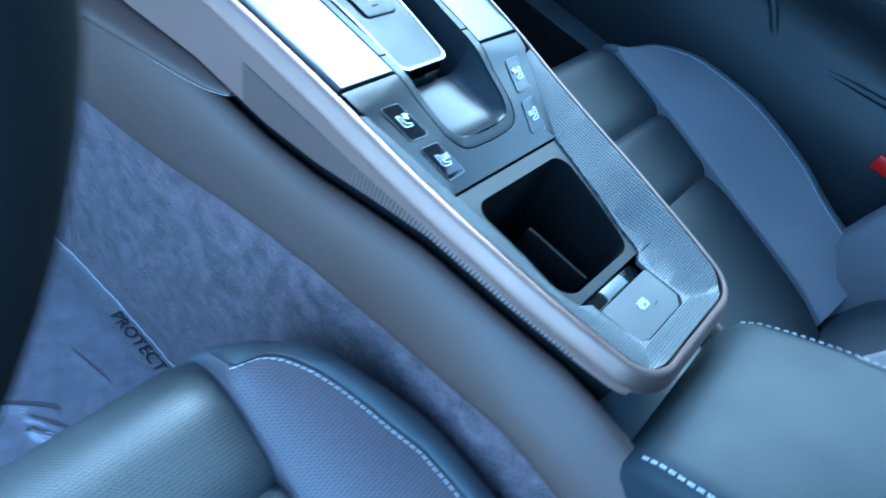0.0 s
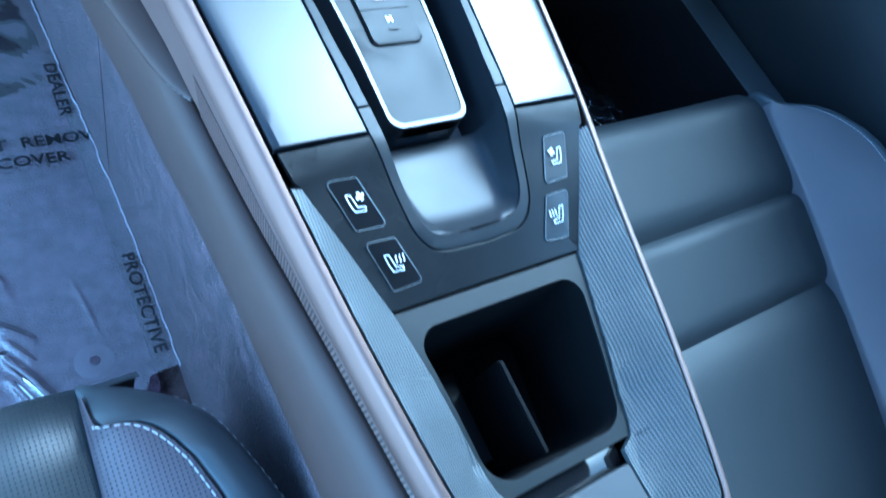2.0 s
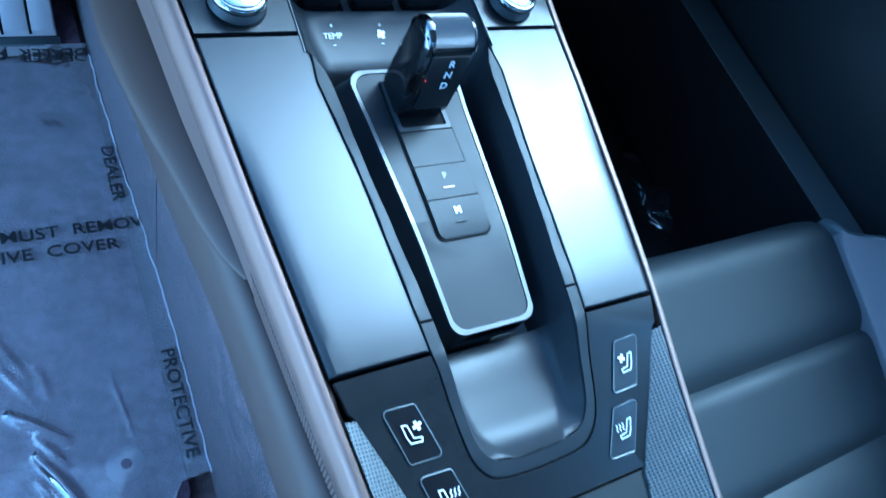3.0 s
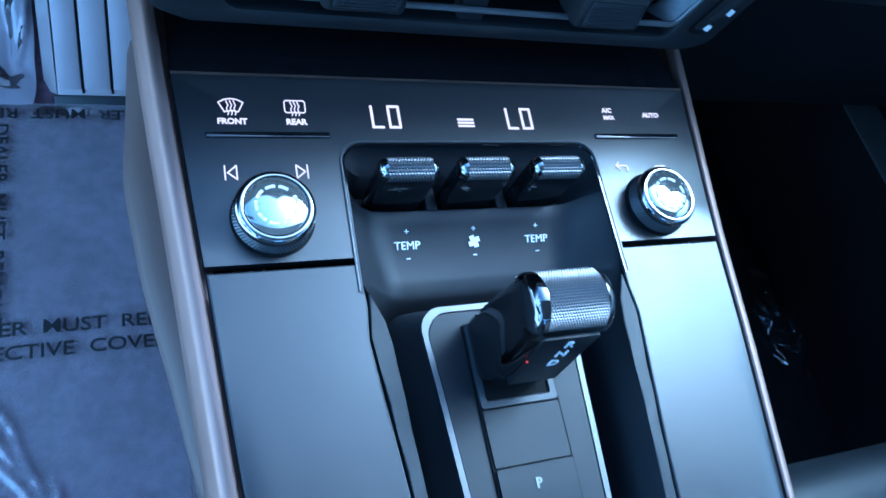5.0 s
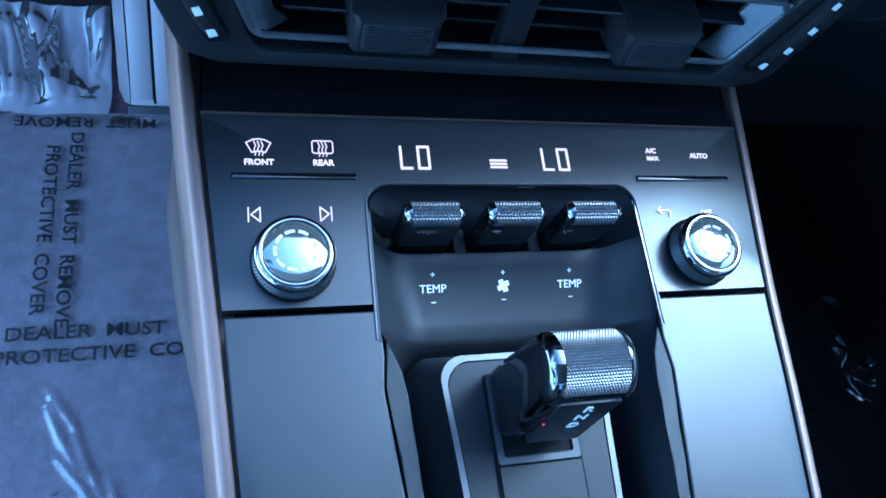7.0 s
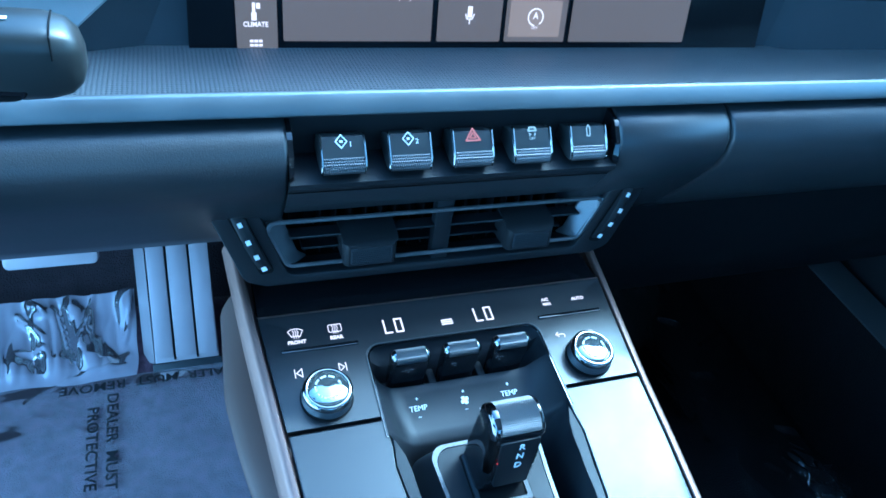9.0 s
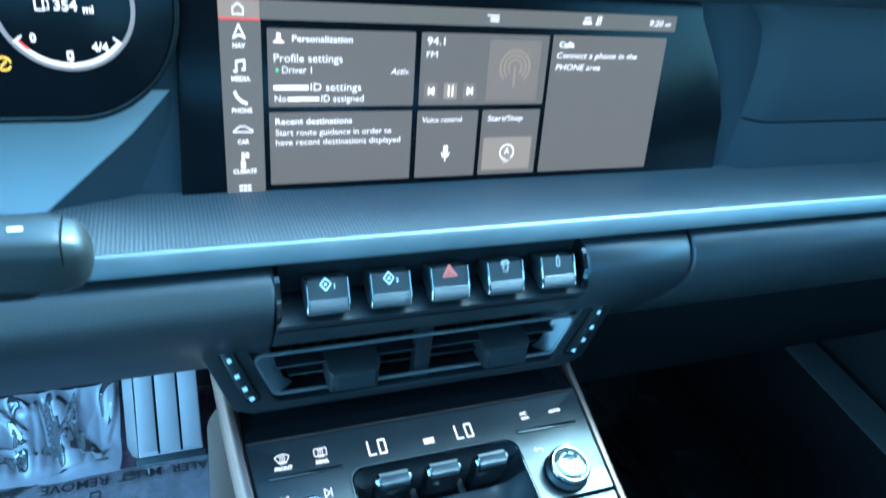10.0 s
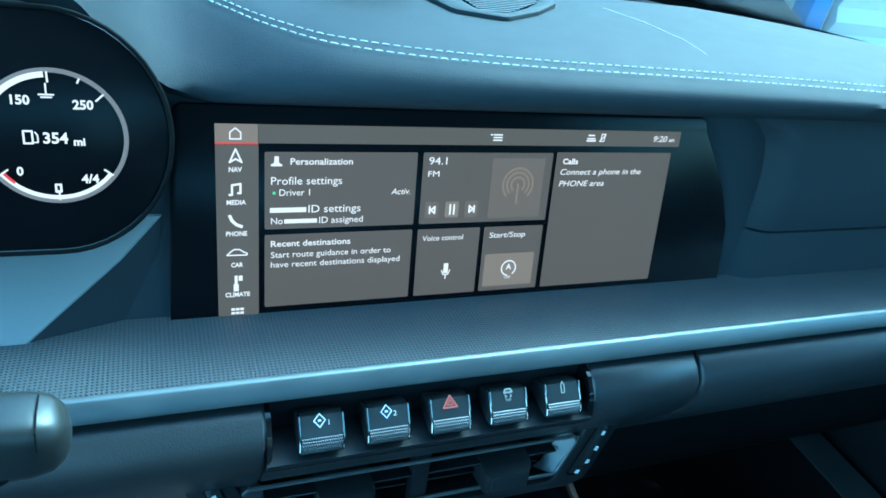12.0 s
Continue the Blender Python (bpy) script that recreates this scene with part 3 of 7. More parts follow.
for side in (-1, 1):
    rows = [[(side * (rail_w(y) + d), y, rail_z(y) + h) for d, h in flank(y, 1.0)] for y in np.linspace(0.12, -0.335, 47)]
    last = rows[-1]
    for y, k in ((-0.355, 0.12), (-0.375, 0.40), (-0.395, 0.72), (-0.42, 0.95), (-0.45, 1.0), (-0.60, 1.0), (-0.95, 1.0)):
        rows.append([(p[0] + (side * q[0] - p[0]) * k, y, p[2] + (q[1] - p[2]) * k) for p, q in zip(last, REAR_SIDE)])
    part("side_panel", loft(rows), SIDE, console, "grey-brown leather lower console side running back along the tunnel", smooth=60)
    part("rear_carpet", box(*sorted((side * 0.06, side * 0.0750)), -0.95, -0.335, FLOOR, -0.104), TUNNELSKIN, console)

armrest = thing("armrest", "dark leather centre armrest with a stitched edge behind the console", "armrest", (0, -0.50, -0.06))
ARM_Z = [(-0.386, -0.058), (-0.388, -0.050), (-0.392, -0.043), (-0.400, -0.036), (-0.412, -0.030), (-0.43, -0.0215), (-0.475, -0.002), (-0.52, 0.010), (-0.60, 0.016), (-0.72, 0.016)]
rings, seams = [], {-1: [], 1: []}
for y, z in ARM_Z[:6] + [(y, smooth_lerp(-y, [(-a, b) for a, b in ARM_Z])) for y in np.linspace(-0.445, -0.72, 12)]:
    w = 0.072 + 0.010 * min(1.0, max(0.0, (-0.388 - y) / 0.05)) ** 0.5
    rings.append([(s * x, y, h) for s, x, h in ((1, w, -0.10), (1, w, z - 0.016), (1, w - 0.001, z - 0.008), (1, w - 0.005, z - 0.003), (1, w - 0.014, z - 0.0005), (1, 0.03, z + 0.001), (-1, 0.03, z + 0.001), (-1, w - 0.014, z - 0.0005), (-1, w - 0.005, z - 0.003), (-1, w - 0.001, z - 0.008), (-1, w, z - 0.016), (-1, w, -0.10))])
    for s in (-1, 1):
        seams[s].append((s * (w - 0.004), y, z - 0.0022))
part("lid", loft(rings), PAD, armrest, "smooth dark leather lid", smooth=60)
for s in (-1, 1):
    part("stitching", stitches(seams[s][2:], 0.0036, 0.0014, 0.0010, (s * 0.5, 0, 1)), STITCH, armrest, "pale seam")

# padded knee rests at the front of both flanks, with a stitched lower edge
HEM_X = [(-0.0880, 0.0866), (-0.083, 0.0885), (-0.07, 0.0940), (-0.046, 0.0990), (-0.002, 0.1020), (0.05, 0.1050), (0.115, 0.1075), (0.17, 0.1090)]
HEM_Z = [(-0.0880, -0.0475), (-0.085, -0.0500), (-0.07, -0.0530), (-0.046, -0.0560), (-0.002, -0.0640), (0.05, -0.0730), (0.115, -0.0920), (0.17, -0.1100)]
PAD_X = [(-0.0880, 0.0870), (-0.083, 0.0900), (-0.07, 0.0955), (-0.046, 0.1010), (-0.02, 0.1055), (0.01, 0.1115), (0.03, 0.1150), (0.06, 0.1185), (0.085, 0.1205), (0.12, 0.1190), (0.17, 0.1170)]


def knee_ring(side, y):
    """Section of the pad: from the groove under the rail, out, and back in to the hem."""
    gx, gz = lerp(y, GROOVE_X), lerp(y, GROOVE_Z)
    hx, hz, xm = smooth_lerp(y, HEM_X), smooth_lerp(y, HEM_Z), smooth_lerp(y, PAD_X)
    pts = [(gx - 0.002, gz + 0.001), (gx + 0.0012, gz + 0.0002)]
    for t in (0.08, 0.2, 0.34, 0.5, 0.66, 0.82, 0.93):
        base = gx + 0.0012 + (hx - gx - 0.0012) * t
        pts.append((base + (xm - (gx + hx) / 2) * math.sin(math.pi * t) ** 0.75, gz + (hz - gz) * t))
    pts += [(hx, hz), (hx - 0.0020, hz - 0.0016), (hx - 0.008, hz - 0.0018), (gx - 0.006, gz - 0.001)]
    return [(side * x, y, h) for x, h in pts]


for side in (-1, 1):
    rings = [knee_ring(side, y) for y in [-0.0878, -0.087, -0.086, -0.084, -0.081, -0.077] + list(np.linspace(-0.072, 0.17, 23))]
    part("knee_pad", loft(rings), SIDE, console, "grey-brown padded knee rest with pale stitching", smooth=60)
    seam = [Vector(r[8]).lerp(Vector(r[9]), 0.55) + Vector((side * 0.0004, 0, 0)) for r in rings[1:]]
    part("stitching", stitches(seam, 0.0026, 0.0010, 0.0005, (side, 0, -0.3)), STITCH, console)

# control panel at the front
NOTCH = rounded([(0.0503, -0.0035), (0.0500, 0.0375), (0.0, 0.0375)], [0, 0.0075, 0], 8)
panel_half = [(0.1020, 0.0622), (0.0964, -0.0035)] + NOTCH[:-1]
outline = [(-x, y) for x, y in reversed(panel_half)]
panel_outline = panel_half + [(0.0, 0.0375)] + outline
control_panel = part("control_panel", sheet(panel_outline, cuts=CUTS, shape=top, bevel=0.0005), PANEL, console, "satin black climate control panel", smooth=20)
part("panel_shelf", sheet([(0.1025, 0.150), (0.1022, 0.0630), (-0.1022, 0.0630), (-0.1025, 0.150)], cuts=[0.08, 0.1], shape=lambda x, y: 0.0306 - 0.06 * (y - 0.063)), PIANO, console, "black shelf under the air vents", smooth=20)
part("panel_edge", ribbons([[(-0.1018, 0.0626), (0.1018, 0.0626)]], 0.0008, Matrix.Translation((0, 0, 0.0312)), 0.0006), ALU, console)

# storage lids
LID_IN = [(0.0499, -0.0055), (0.0487, -0.0190), (0.0500, -0.0300), (0.0490, -0.0400), (0.0470, -0.060), (0.0451, -0.08), (0.0434, -0.11), (0.0418, -0.14), (0.0405, -0.1585)]
LID_OUT = [(-0.0055, 0.0962), (-0.04, 0.0937), (-0.08, 0.0901), (-0.12, 0.0864), (-0.1585, 0.0828)]


def plate(y0, y1, x_in, x_out, side, thick=0.003, edge=0.0007, n=12):
    """A softly crowned plate between two edge lines, its rim rounded over."""
    rings = []
    ys = [y0, y0 - edge * 0.3, y0 - edge] + list(np.linspace(y0 - 0.004, y1 + 0.004, 28)) + [y1 + edge, y1 + edge * 0.3, y1]
    for k, y in enumerate(ys):
        drop = edge * (1.0, 0.3, 0.0)[min(k, len(ys) - 1 - k, 2)]
        a, b = x_in(y), x_out(y)
        xs = [a, a + edge * 0.3, a + edge] + list(np.linspace(a + 0.003, b - 0.003, n)) + [b - edge, b - edge * 0.3, b]
        ring = []
        for i, x in enumerate(xs):
            d = edge * (1.0, 0.3, 0.0)[min(i, len(xs) - 1 - i, 2)]
            ring.append((side * x, y, top(x, y) - max(d, drop)))
        rings.append(ring + [(side * b, y, top(b, y) - thick), (side * a, y, top(a, y) - thick)])
    return loft(rings)


for side in (1, -1):
    part("lid", plate(-0.0055, -0.1585, lambda y: lerp(-y, [(-b, a) for a, b in LID_IN]), lambda y: lerp(-y, [(-a, b) for a, b in LID_OUT]), side), SATIN, console, "satin black storage lid with fingerprints", smooth=20)
# narrow trim between the lids and the shifter trough, running round its rear
CHANNEL = [(0.0478, -0.0150), (0.0440, -0.0250), (0.0428, -0.0330), (0.0420, -0.05), (0.0410, -0.07), (0.0386, -0.10), (0.0360, -0.13), (0.0348, -0.145), (0.0338, -0.16), (0.0310, -0.187), (0.0285, -0.198), (0.0235, -0.2045), (0.0160, -0.2070), (0.0, -0.2080)]
TRIM_OUT = [(0.0481, -0.0165), (0.0492, -0.0300), (0.0482, -0.0400), (0.0462, -0.060), (0.0443, -0.08), (0.0426, -0.11), (0.0410, -0.14), (0.0397, -0.1595), (0.0375, -0.172), (0.0345, -0.193), (0.0315, -0.2035), (0.0255, -0.2105), (0.0170, -0.2130), (0.0, -0.2138)]


def fair(points, n=5):
    """A smooth curve through points."""
    out = []
    for i in range(len(points) - 1):
        p = [Vector(points[max(0, min(len(points) - 1, i + k))]) for k in (-1, 0, 1, 2)]
        for t in (k / n for k in range(n)):
            out.append(tuple(0.5 * (2 * p[1] + (p[2] - p[0]) * t + (2 * p[0] - 5 * p[1] + 4 * p[2] - p[3]) * t * t + (3 * p[1] - p[0] - 3 * p[2] + p[3]) * t ** 3)))
    return out + [tuple(points[-1])]


CHANNEL, TRIM_OUT = [c[:7] + fair(c[7:]) for c in (CHANNEL, TRIM_OUT)]
for y0, y1 in ((0.0, -0.1465), (-0.1473, -0.3)):
    a = [(x, y) for x, y in TRIM_OUT if y1 <= y <= y0]
    b = [(x, y) for x, y in CHANNEL if y1 <= y <= y0]
    ya, yb = max(y1, -0.1465), min(y0, -0.1473)
    if y1 > -0.2:
        a.append((lerp(-y1, [(-y, x) for x, y in TRIM_OUT]), y1))
        b.append((lerp(-y1, [(-y, x) for x, y in CHANNEL]), y1))
        for side in (1, -1):
            part("trough_trim", sheet([(side * x, y) for x, y in a + b[::-1]], cuts=CUTS, shape=top, bevel=0.0005), TRIMSKIN, console, smooth=20)
    else:
        a.insert(0, (lerp(-y0, [(-y, x) for x, y in TRIM_OUT]), y0))
        b.insert(0, (lerp(-y0, [(-y, x) for x, y in CHANNEL]), y0))
        outer = a + [(-x, y) for x, y in reversed(a[:-1])]
        inner = b + [(-x, y) for x, y in reversed(b[:-1])]
        part("trough_trim", sheet(outer + inner[::-1], cuts=CUTS, shape=top, bevel=0.0005), TRIMSKIN, console, smooth=20)

# seat button panel
panel_in = [(x + 0.0008, y - 0.0007) for x, y in TRIM_OUT if y < -0.157]
pan = [(0.0816, -0.1605), (0.0790, -0.1728), (0.0770, -0.1745), (0.0535, -0.2302)]
poly = pan + [(-x, y) for x, y in reversed(pan)]
inner = panel_in[:-1] + [(0.0, -0.2146)] + [(-x, y) for x, y in reversed(panel_in[:-1])]
inner[0], inner[-1] = (inner[0][0], -0.1605), (inner[-1][0], -0.1605)
button_panel = part("button_panel", sheet(poly + inner[::-1], cuts=CUTS, shape=top, bevel=0.0005), BUTTONSKIN, console, "satin black panel with seat buttons", smooth=20)


def seat_icon(m, flip, kind):
    s = -1 if flip else 1
    lines = [[(s * -0.0042, 0.0045), (s * -0.0030, -0.0005), (s * -0.0018, -0.0030), (s * 0.0030, -0.0034), (s * 0.0034, -0.0018), (s * -0.0002, -0.0012), (s * -0.0020, 0.0042), (s * -0.0042, 0.0045)]]
    if kind == "heat":
        for k in range(3):
            x = 0.0006 + 0.0018 * k
            lines.append([(s * x, 0.0002), (s * (x + 0.0006), 0.0012), (s * x, 0.0022), (s * (x + 0.0006), 0.0034)])
        return ribbons(lines, 0.00042, m)
    fan = [[(s * (0.0022 + 0.0016 * math.cos(a)), 0.0030 + 0.0016 * math.sin(a)), (s * 0.0022, 0.0030)] for a in (0.4, 2.0, 3.5, 5.1)]
    return join(ribbons(lines, 0.00042, m), ribbons(fan, 0.0013, m))


for flip in (False, True):
    s = 1 if flip else -1
    for kind, quad in (("fan", [(0.0662, -0.1752), (0.0520, -0.1758), (0.0446, -0.1970), (0.0592, -0.1965)]), ("heat", [(0.0572, -0.2020), (0.0428, -0.2026), (0.0350, -0.2222), (0.0500, -0.2228)])):
        outline = rounded([(s * x, y) for x, y in quad], 0.0016, 4)
        b = part("seat_button", sheet(outline, thick=0.003, cuts=CUTS, shape=lambda x, y: top(x, y) + 0.0006), PIANO if not flip else PANEL, console, "seat heating or cooling button with pale edge", smooth=20)
        closed = outline + outline[:1]
        rim = [(x, y, top(x, y) + 0.0006) for x, y in closed]
        part("button_edge", tube(rim[:-1], 0.00022, 5, loop=True), EDGELINE, b)
        cx, cy = sum(p[0] for p in quad) / 4 * s, sum(p[1] for p in quad) / 4
        part("symbol", seat_icon(on_top(cx, cy, 0.0013) @ Matrix.Rotation(0.0, 4, "Z"), flip, kind), WHITE, b)

# woven surround of the storage bin
dish_out = [(rail_w(y) - 0.0003, y) for y in np.linspace(-0.1752, -0.330, 16)]
back = rounded([(0.0609, -0.325), (0.0531, -0.3701), (-0.0531, -0.3701), (-0.0609, -0.325)], [0, 0.022, 0.022, 0], 8)[1:-1]
dish_in = [(0.0532, -0.2316), (0.0475, -0.262), (0.0430, -0.292), (0.0395, -0.312), (0.0365, -0.3185), (0.0290, -0.3225), (0.0285, -0.345), (0.0270, -0.3535), (0.0215, -0.3575)]
outer = [(0.0765, -0.1757)] + dish_out + back + [(-x, y) for x, y in reversed(dish_out)] + [(-0.0765, -0.1757)]
inner = dish_in + [(-x, y) for x, y in reversed(dish_in)]
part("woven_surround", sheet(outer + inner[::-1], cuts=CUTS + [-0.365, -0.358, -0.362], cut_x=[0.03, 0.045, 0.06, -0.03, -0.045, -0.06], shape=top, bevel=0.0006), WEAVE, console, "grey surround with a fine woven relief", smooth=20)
# storage bin with its frame
frame_out = [(0.0528, -0.2313), (0.0471, -0.262), (0.0426, -0.292), (0.0391, -0.312), (0.0360, -0.3182)]
hole = rounded([(0.0472, -0.2408), (0.0375, -0.3125), (-0.0375, -0.3125), (-0.0472, -0.2408)], [0.010, 0.014, 0.014, 0.010], 6)
part("bin_frame", sheet(frame_out + [(-x, y) for x, y in reversed(frame_out)], [hole], cuts=CUTS, shape=lambda x, y: top(x, y) - 0.0014, thick=0.004, bevel=0.0009), FRAMESKIN, console, "dark grey frame round the open storage bin", smooth=20)
rings = []
for d, z in ((0.0, 0.0), (0.0008, -0.004), (0.002, -0.06), (0.004, -0.086), (0.010, -0.092)):
    k = 1 - d / 0.04
    rings.append([(x * k, -0.277 + (y + 0.277) * k, top(x, y) * (1 if z > -0.05 else 0.2) + z - 0.002) for x, y in hole])
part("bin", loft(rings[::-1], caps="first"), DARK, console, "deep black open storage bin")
part("bin_mat", sheet([(-0.002, -0.252), (-0.002, -0.300), (-0.030, -0.300), (-0.036, -0.252)], thick=0.002, matrix=Matrix.Translation((0, 0, -0.088))), MATT, console, "ribbed rubber mat in the bin")
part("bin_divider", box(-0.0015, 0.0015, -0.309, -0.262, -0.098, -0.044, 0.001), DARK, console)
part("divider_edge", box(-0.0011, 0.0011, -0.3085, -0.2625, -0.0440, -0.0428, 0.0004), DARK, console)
part("bin_step", box(-0.031, 0.031, -0.3285, -0.3150, -0.070, -0.0365, 0.0015), PIANO, console, "glossy black bar behind the bin")
# parking brake switch
sw = part("parking_brake_switch", sheet(rounded([(0.0276, -0.3285), (0.0272, -0.352), (0.0200, -0.3568), (-0.0200, -0.3568), (-0.0272, -0.352), (-0.0276, -0.3285)], [0.002, 0.003, 0.004, 0.004, 0.003, 0.002], 4), thick=0.012, bevel=0.0016, cuts=[-0.335, -0.34, -0.345, -0.35], shape=lambda x, y: -0.0302 + 0.07 * (-0.33 - y)), GREY, console, "dark grey parking brake switch", smooth=20)
m = Matrix.Translation((0.0, -0.3415, -0.0292)) @ Matrix.Rotation(radians(-4), 4, "X")
ring = [(0.0027 * math.cos(a), 0.0027 * math.sin(a)) for a in np.linspace(0, 2 * math.pi, 17)[:-1]]
wings = [[(s * 0.0040 * math.cos(a), 0.0040 * math.sin(a)) for a in np.linspace(-0.8, 0.8, 7)] for s in (1, -1)]
part("symbol", join(ribbons([ring], 0.0005, m, loop=True), ribbons(wings, 0.0005, m), letters("P", 0.0026, m, fat=0.0001)), WHITE, sw)
part("status_bar", ribbons([[(0.0060, -0.0052), (0.0105, -0.0048)]], 0.0005, m), DARK, sw)

# shifter trough
TROUGH = [
    # y, half width above, height above or None for the skin, half width below, floor
    (0.0374, 0.0430, 0.0272, 0.0400, 0.0268),
    (0.0362, 0.0470, None, 0.0425, 0.0225),
    (0.0335, 0.0490, None, 0.0428, 0.0190),
    (0.0305, 0.0500, None, 0.0425, 0.0165),
    (0.0300, 0.0500, None, 0.0425, 0.0020),
    (0.0225, 0.0502, None, 0.0422, 0.0020),
    (0.0202, 0.0502, None, 0.0410, 0.0020),
    (0.0193, 0.0502, None, 0.0385, 0.0030),
    (0.0190, 0.0502, None, 0.0400, 0.0122),
    (0.0180, 0.0502, None, 0.0402, 0.0122),
    (0.0140, 0.0502, None, 0.0395, 0.0102),
    (0.0080, 0.0502, None, 0.0388, 0.0074),
    (0.0020, 0.0502, None, 0.0378, 0.0051),
    (-0.0040, 0.0500, None, 0.0368, 0.0036),
    (-0.0090, 0.0497, None, 0.0355, 0.0022),
    (-0.0108, 0.0494, None, 0.0352, 0.0004),
    (-0.0122, 0.0490, None, 0.0352, -0.0060),
    (-0.0160, 0.0475, None, 0.0370, -0.0180),
    (-0.0200, 0.0460, None, 0.0395, -0.0250),
    (-0.0260, 0.0438, None, 0.0400, -0.0260),
    (-0.0350, 0.0428, None, 0.0405, -0.0280),
    (-0.0700, 0.0410, None, 0.0390, -0.0280),
    (-0.1000, 0.0386, None, 0.0366, -0.0280),
    (-0.1300, 0.0360, None, 0.0340, -0.0280),
    (-0.1545, 0.0342, None, 0.0318, -0.0280),
    (-0.1560, 0.0340, None, 0.0300, -0.0150),
    (-0.1650, 0.0334, None, 0.0282, -0.0135),
    (-0.1800, 0.0318, None, 0.0268, -0.0142),
    (-0.1930, 0.0300, None, 0.0235, -0.0145),
    (-0.1990, 0.0278, None, 0.0200, -0.0135),
    (-0.2035, 0.0240, None, 0.0165, -0.0110),
    (-0.2075, 0.0160, None, 0.0130, -0.0075),
]
TROUGH = [r for r in TROUGH if r[0] > -0.157] + [(y, lerp(-y, [(-b, a) for a, b in CHANNEL]) + 0.0003, None, smooth_lerp(-y, [(-r[0], r[3]) for r in TROUGH]), smooth_lerp(-y, [(-r[0], r[4]) for r in TROUGH])) for y in np.linspace(-0.158, -0.2075, 20)]
rows = []
for y, wt, zt, wb, zb in TROUGH:
    zt = top(wt, y) - 0.0012 if zt is None else zt
    rows.append([(-wt, y, zt), (-wt * 0.98, y, zt - (zt - zb) * 0.12), (-wb - (wt - wb) * 0.25, y, zb + (zt - zb) * 0.30), (-wb + 0.0015, y, zb + (zt - zb) * 0.06), (-wb * 0.8, y, zb), (0, y, zb), (wb * 0.8, y, zb), (wb - 0.0015, y, zb + (zt - zb) * 0.06), (wb + (wt - wb) * 0.25, y, zb + (zt - zb) * 0.30), (wt * 0.98, y, zt - (zt - zb) * 0.12), (wt, y, zt)])
part("trough", loft(rows, closed=False), TROUGHSKIN, console, "grey moulded trough round the gear selector", smooth=50)
rim = [(0.0507, -0.0150)] + rounded([(0.0506, -0.0100), (0.0504, 0.0380), (0.0, 0.0380)], [0, 0.0078, 0], 8)
rim = [(x, y, top(x, y) + 0.0003) for x, y in rim[:-1] + [(-x, y) for x, y in reversed(rim[:-1])]]
part("trough_edge", tube(rim, 0.00045, 6), RIM, console, "thin satin metal line round the trough")
rim = [(x * 0.984, y - 0.0007, z - 0.0006) for x, y, z in rim]
part("trough_lip", tube(rim, 0.0005, 6), PIANO, console)


def trough_floor(y):
    return smooth_lerp(y, [(-0.009, 0.0022), (-0.004, 0.0036), (0.002, 0.0051), (0.008, 0.0074), (0.014, 0.0102), (0.018, 0.0122)])


def on_floor(x, y):
    slope = math.atan2(trough_floor(y + 0.003) - trough_floor(y - 0.003), 0.006)
    return Matrix.Translation((x, y, trough_floor(y) + 0.0003)) @ Matrix.Rotation(slope, 4, "X")


for x, word in ((-0.0262, "TEMP"), (0.0262, "TEMP")):
    part("lettering", letters(word, 0.0030, on_floor(x, 0.0075)), WHITE, console)
blades = [[(0.0018 * math.cos(a), 0.0018 * math.sin(a)), (0.0006 * math.cos(a + 0.5), 0.0006 * math.sin(a + 0.5))] for a in (0.5, 2.07, 3.64, 5.2)]
part("fan_symbol", ribbons(blades, 0.0018, on_floor(0, 0.0078)), WHITE, console)
for x in (-0.0262, 0.0, 0.0262):
    part("plus_sign", ribbons([[(-0.0007, 0), (0.0007, 0)], [(0, -0.0007), (0, 0.0007)]], 0.0003, on_floor(x, 0.0122)), WHITE, console)
    part("minus_sign", ribbons([[(-0.0007, 0), (0.0007, 0)]], 0.0003, on_floor(x, 0.0032)), WHITE, console)

# three climate toggles in their slot
# Deep-black block on the slot's floor; its colour deepens the shade there.
part("toggle_slot", box(-0.0418, 0.0418, 0.0196, 0.0298, -0.001, 0.0028, 0.0005), DARK, console, "black block standing for shade in the toggle slot")
for x in (-0.0150, 0.0135):
    part("slot_bridge", box(x - 0.0022, x + 0.0022, 0.0196, 0.0290, 0.002, 0.0115, 0.0006), MATT, console)
for x in (-0.0297, -0.0012, 0.0275):
    rings = []
    for z, w, y0, y1 in ((0.003, 0.0098, 0.0212, 0.0275), (0.012, 0.0100, 0.0205, 0.0277), (0.024, 0.0101, 0.0197, 0.0276), (0.030, 0.0100, 0.0192, 0.0272), (0.0335, 0.0094, 0.0198, 0.0264)):
        rings.append([(x + a, b, z) for a, b in rounded([(w, y1), (w, y0), (-w, y0), (-w, y1)], 0.0016, 3)])
    t = part("toggle", loft(rings), PIANO, console, "black toggle with knurled metal grip", smooth=50)
    part("grip", knurl(arc(0.0232, 0.0330, 0.0039, -30, 220, 15), x - 0.0082, x + 0.0082, 15, 0.0005), KNURL, t, "knurled chrome grip", smooth=0)
    for s in (-1, 1):
        part("end_cap", revolve([(0.0, 0.0), (0.0042, 0.0), (0.0041, 0.0005), (0.0030, 0.0021), (0.0018, 0.0026), (0.0, 0.0027)], 18, Matrix.Translation((x + s * 0.0080, 0.0232, 0.0330)) @ Matrix.Rotation(s * math.pi / 2, 4, "Y")), CHROME, t)

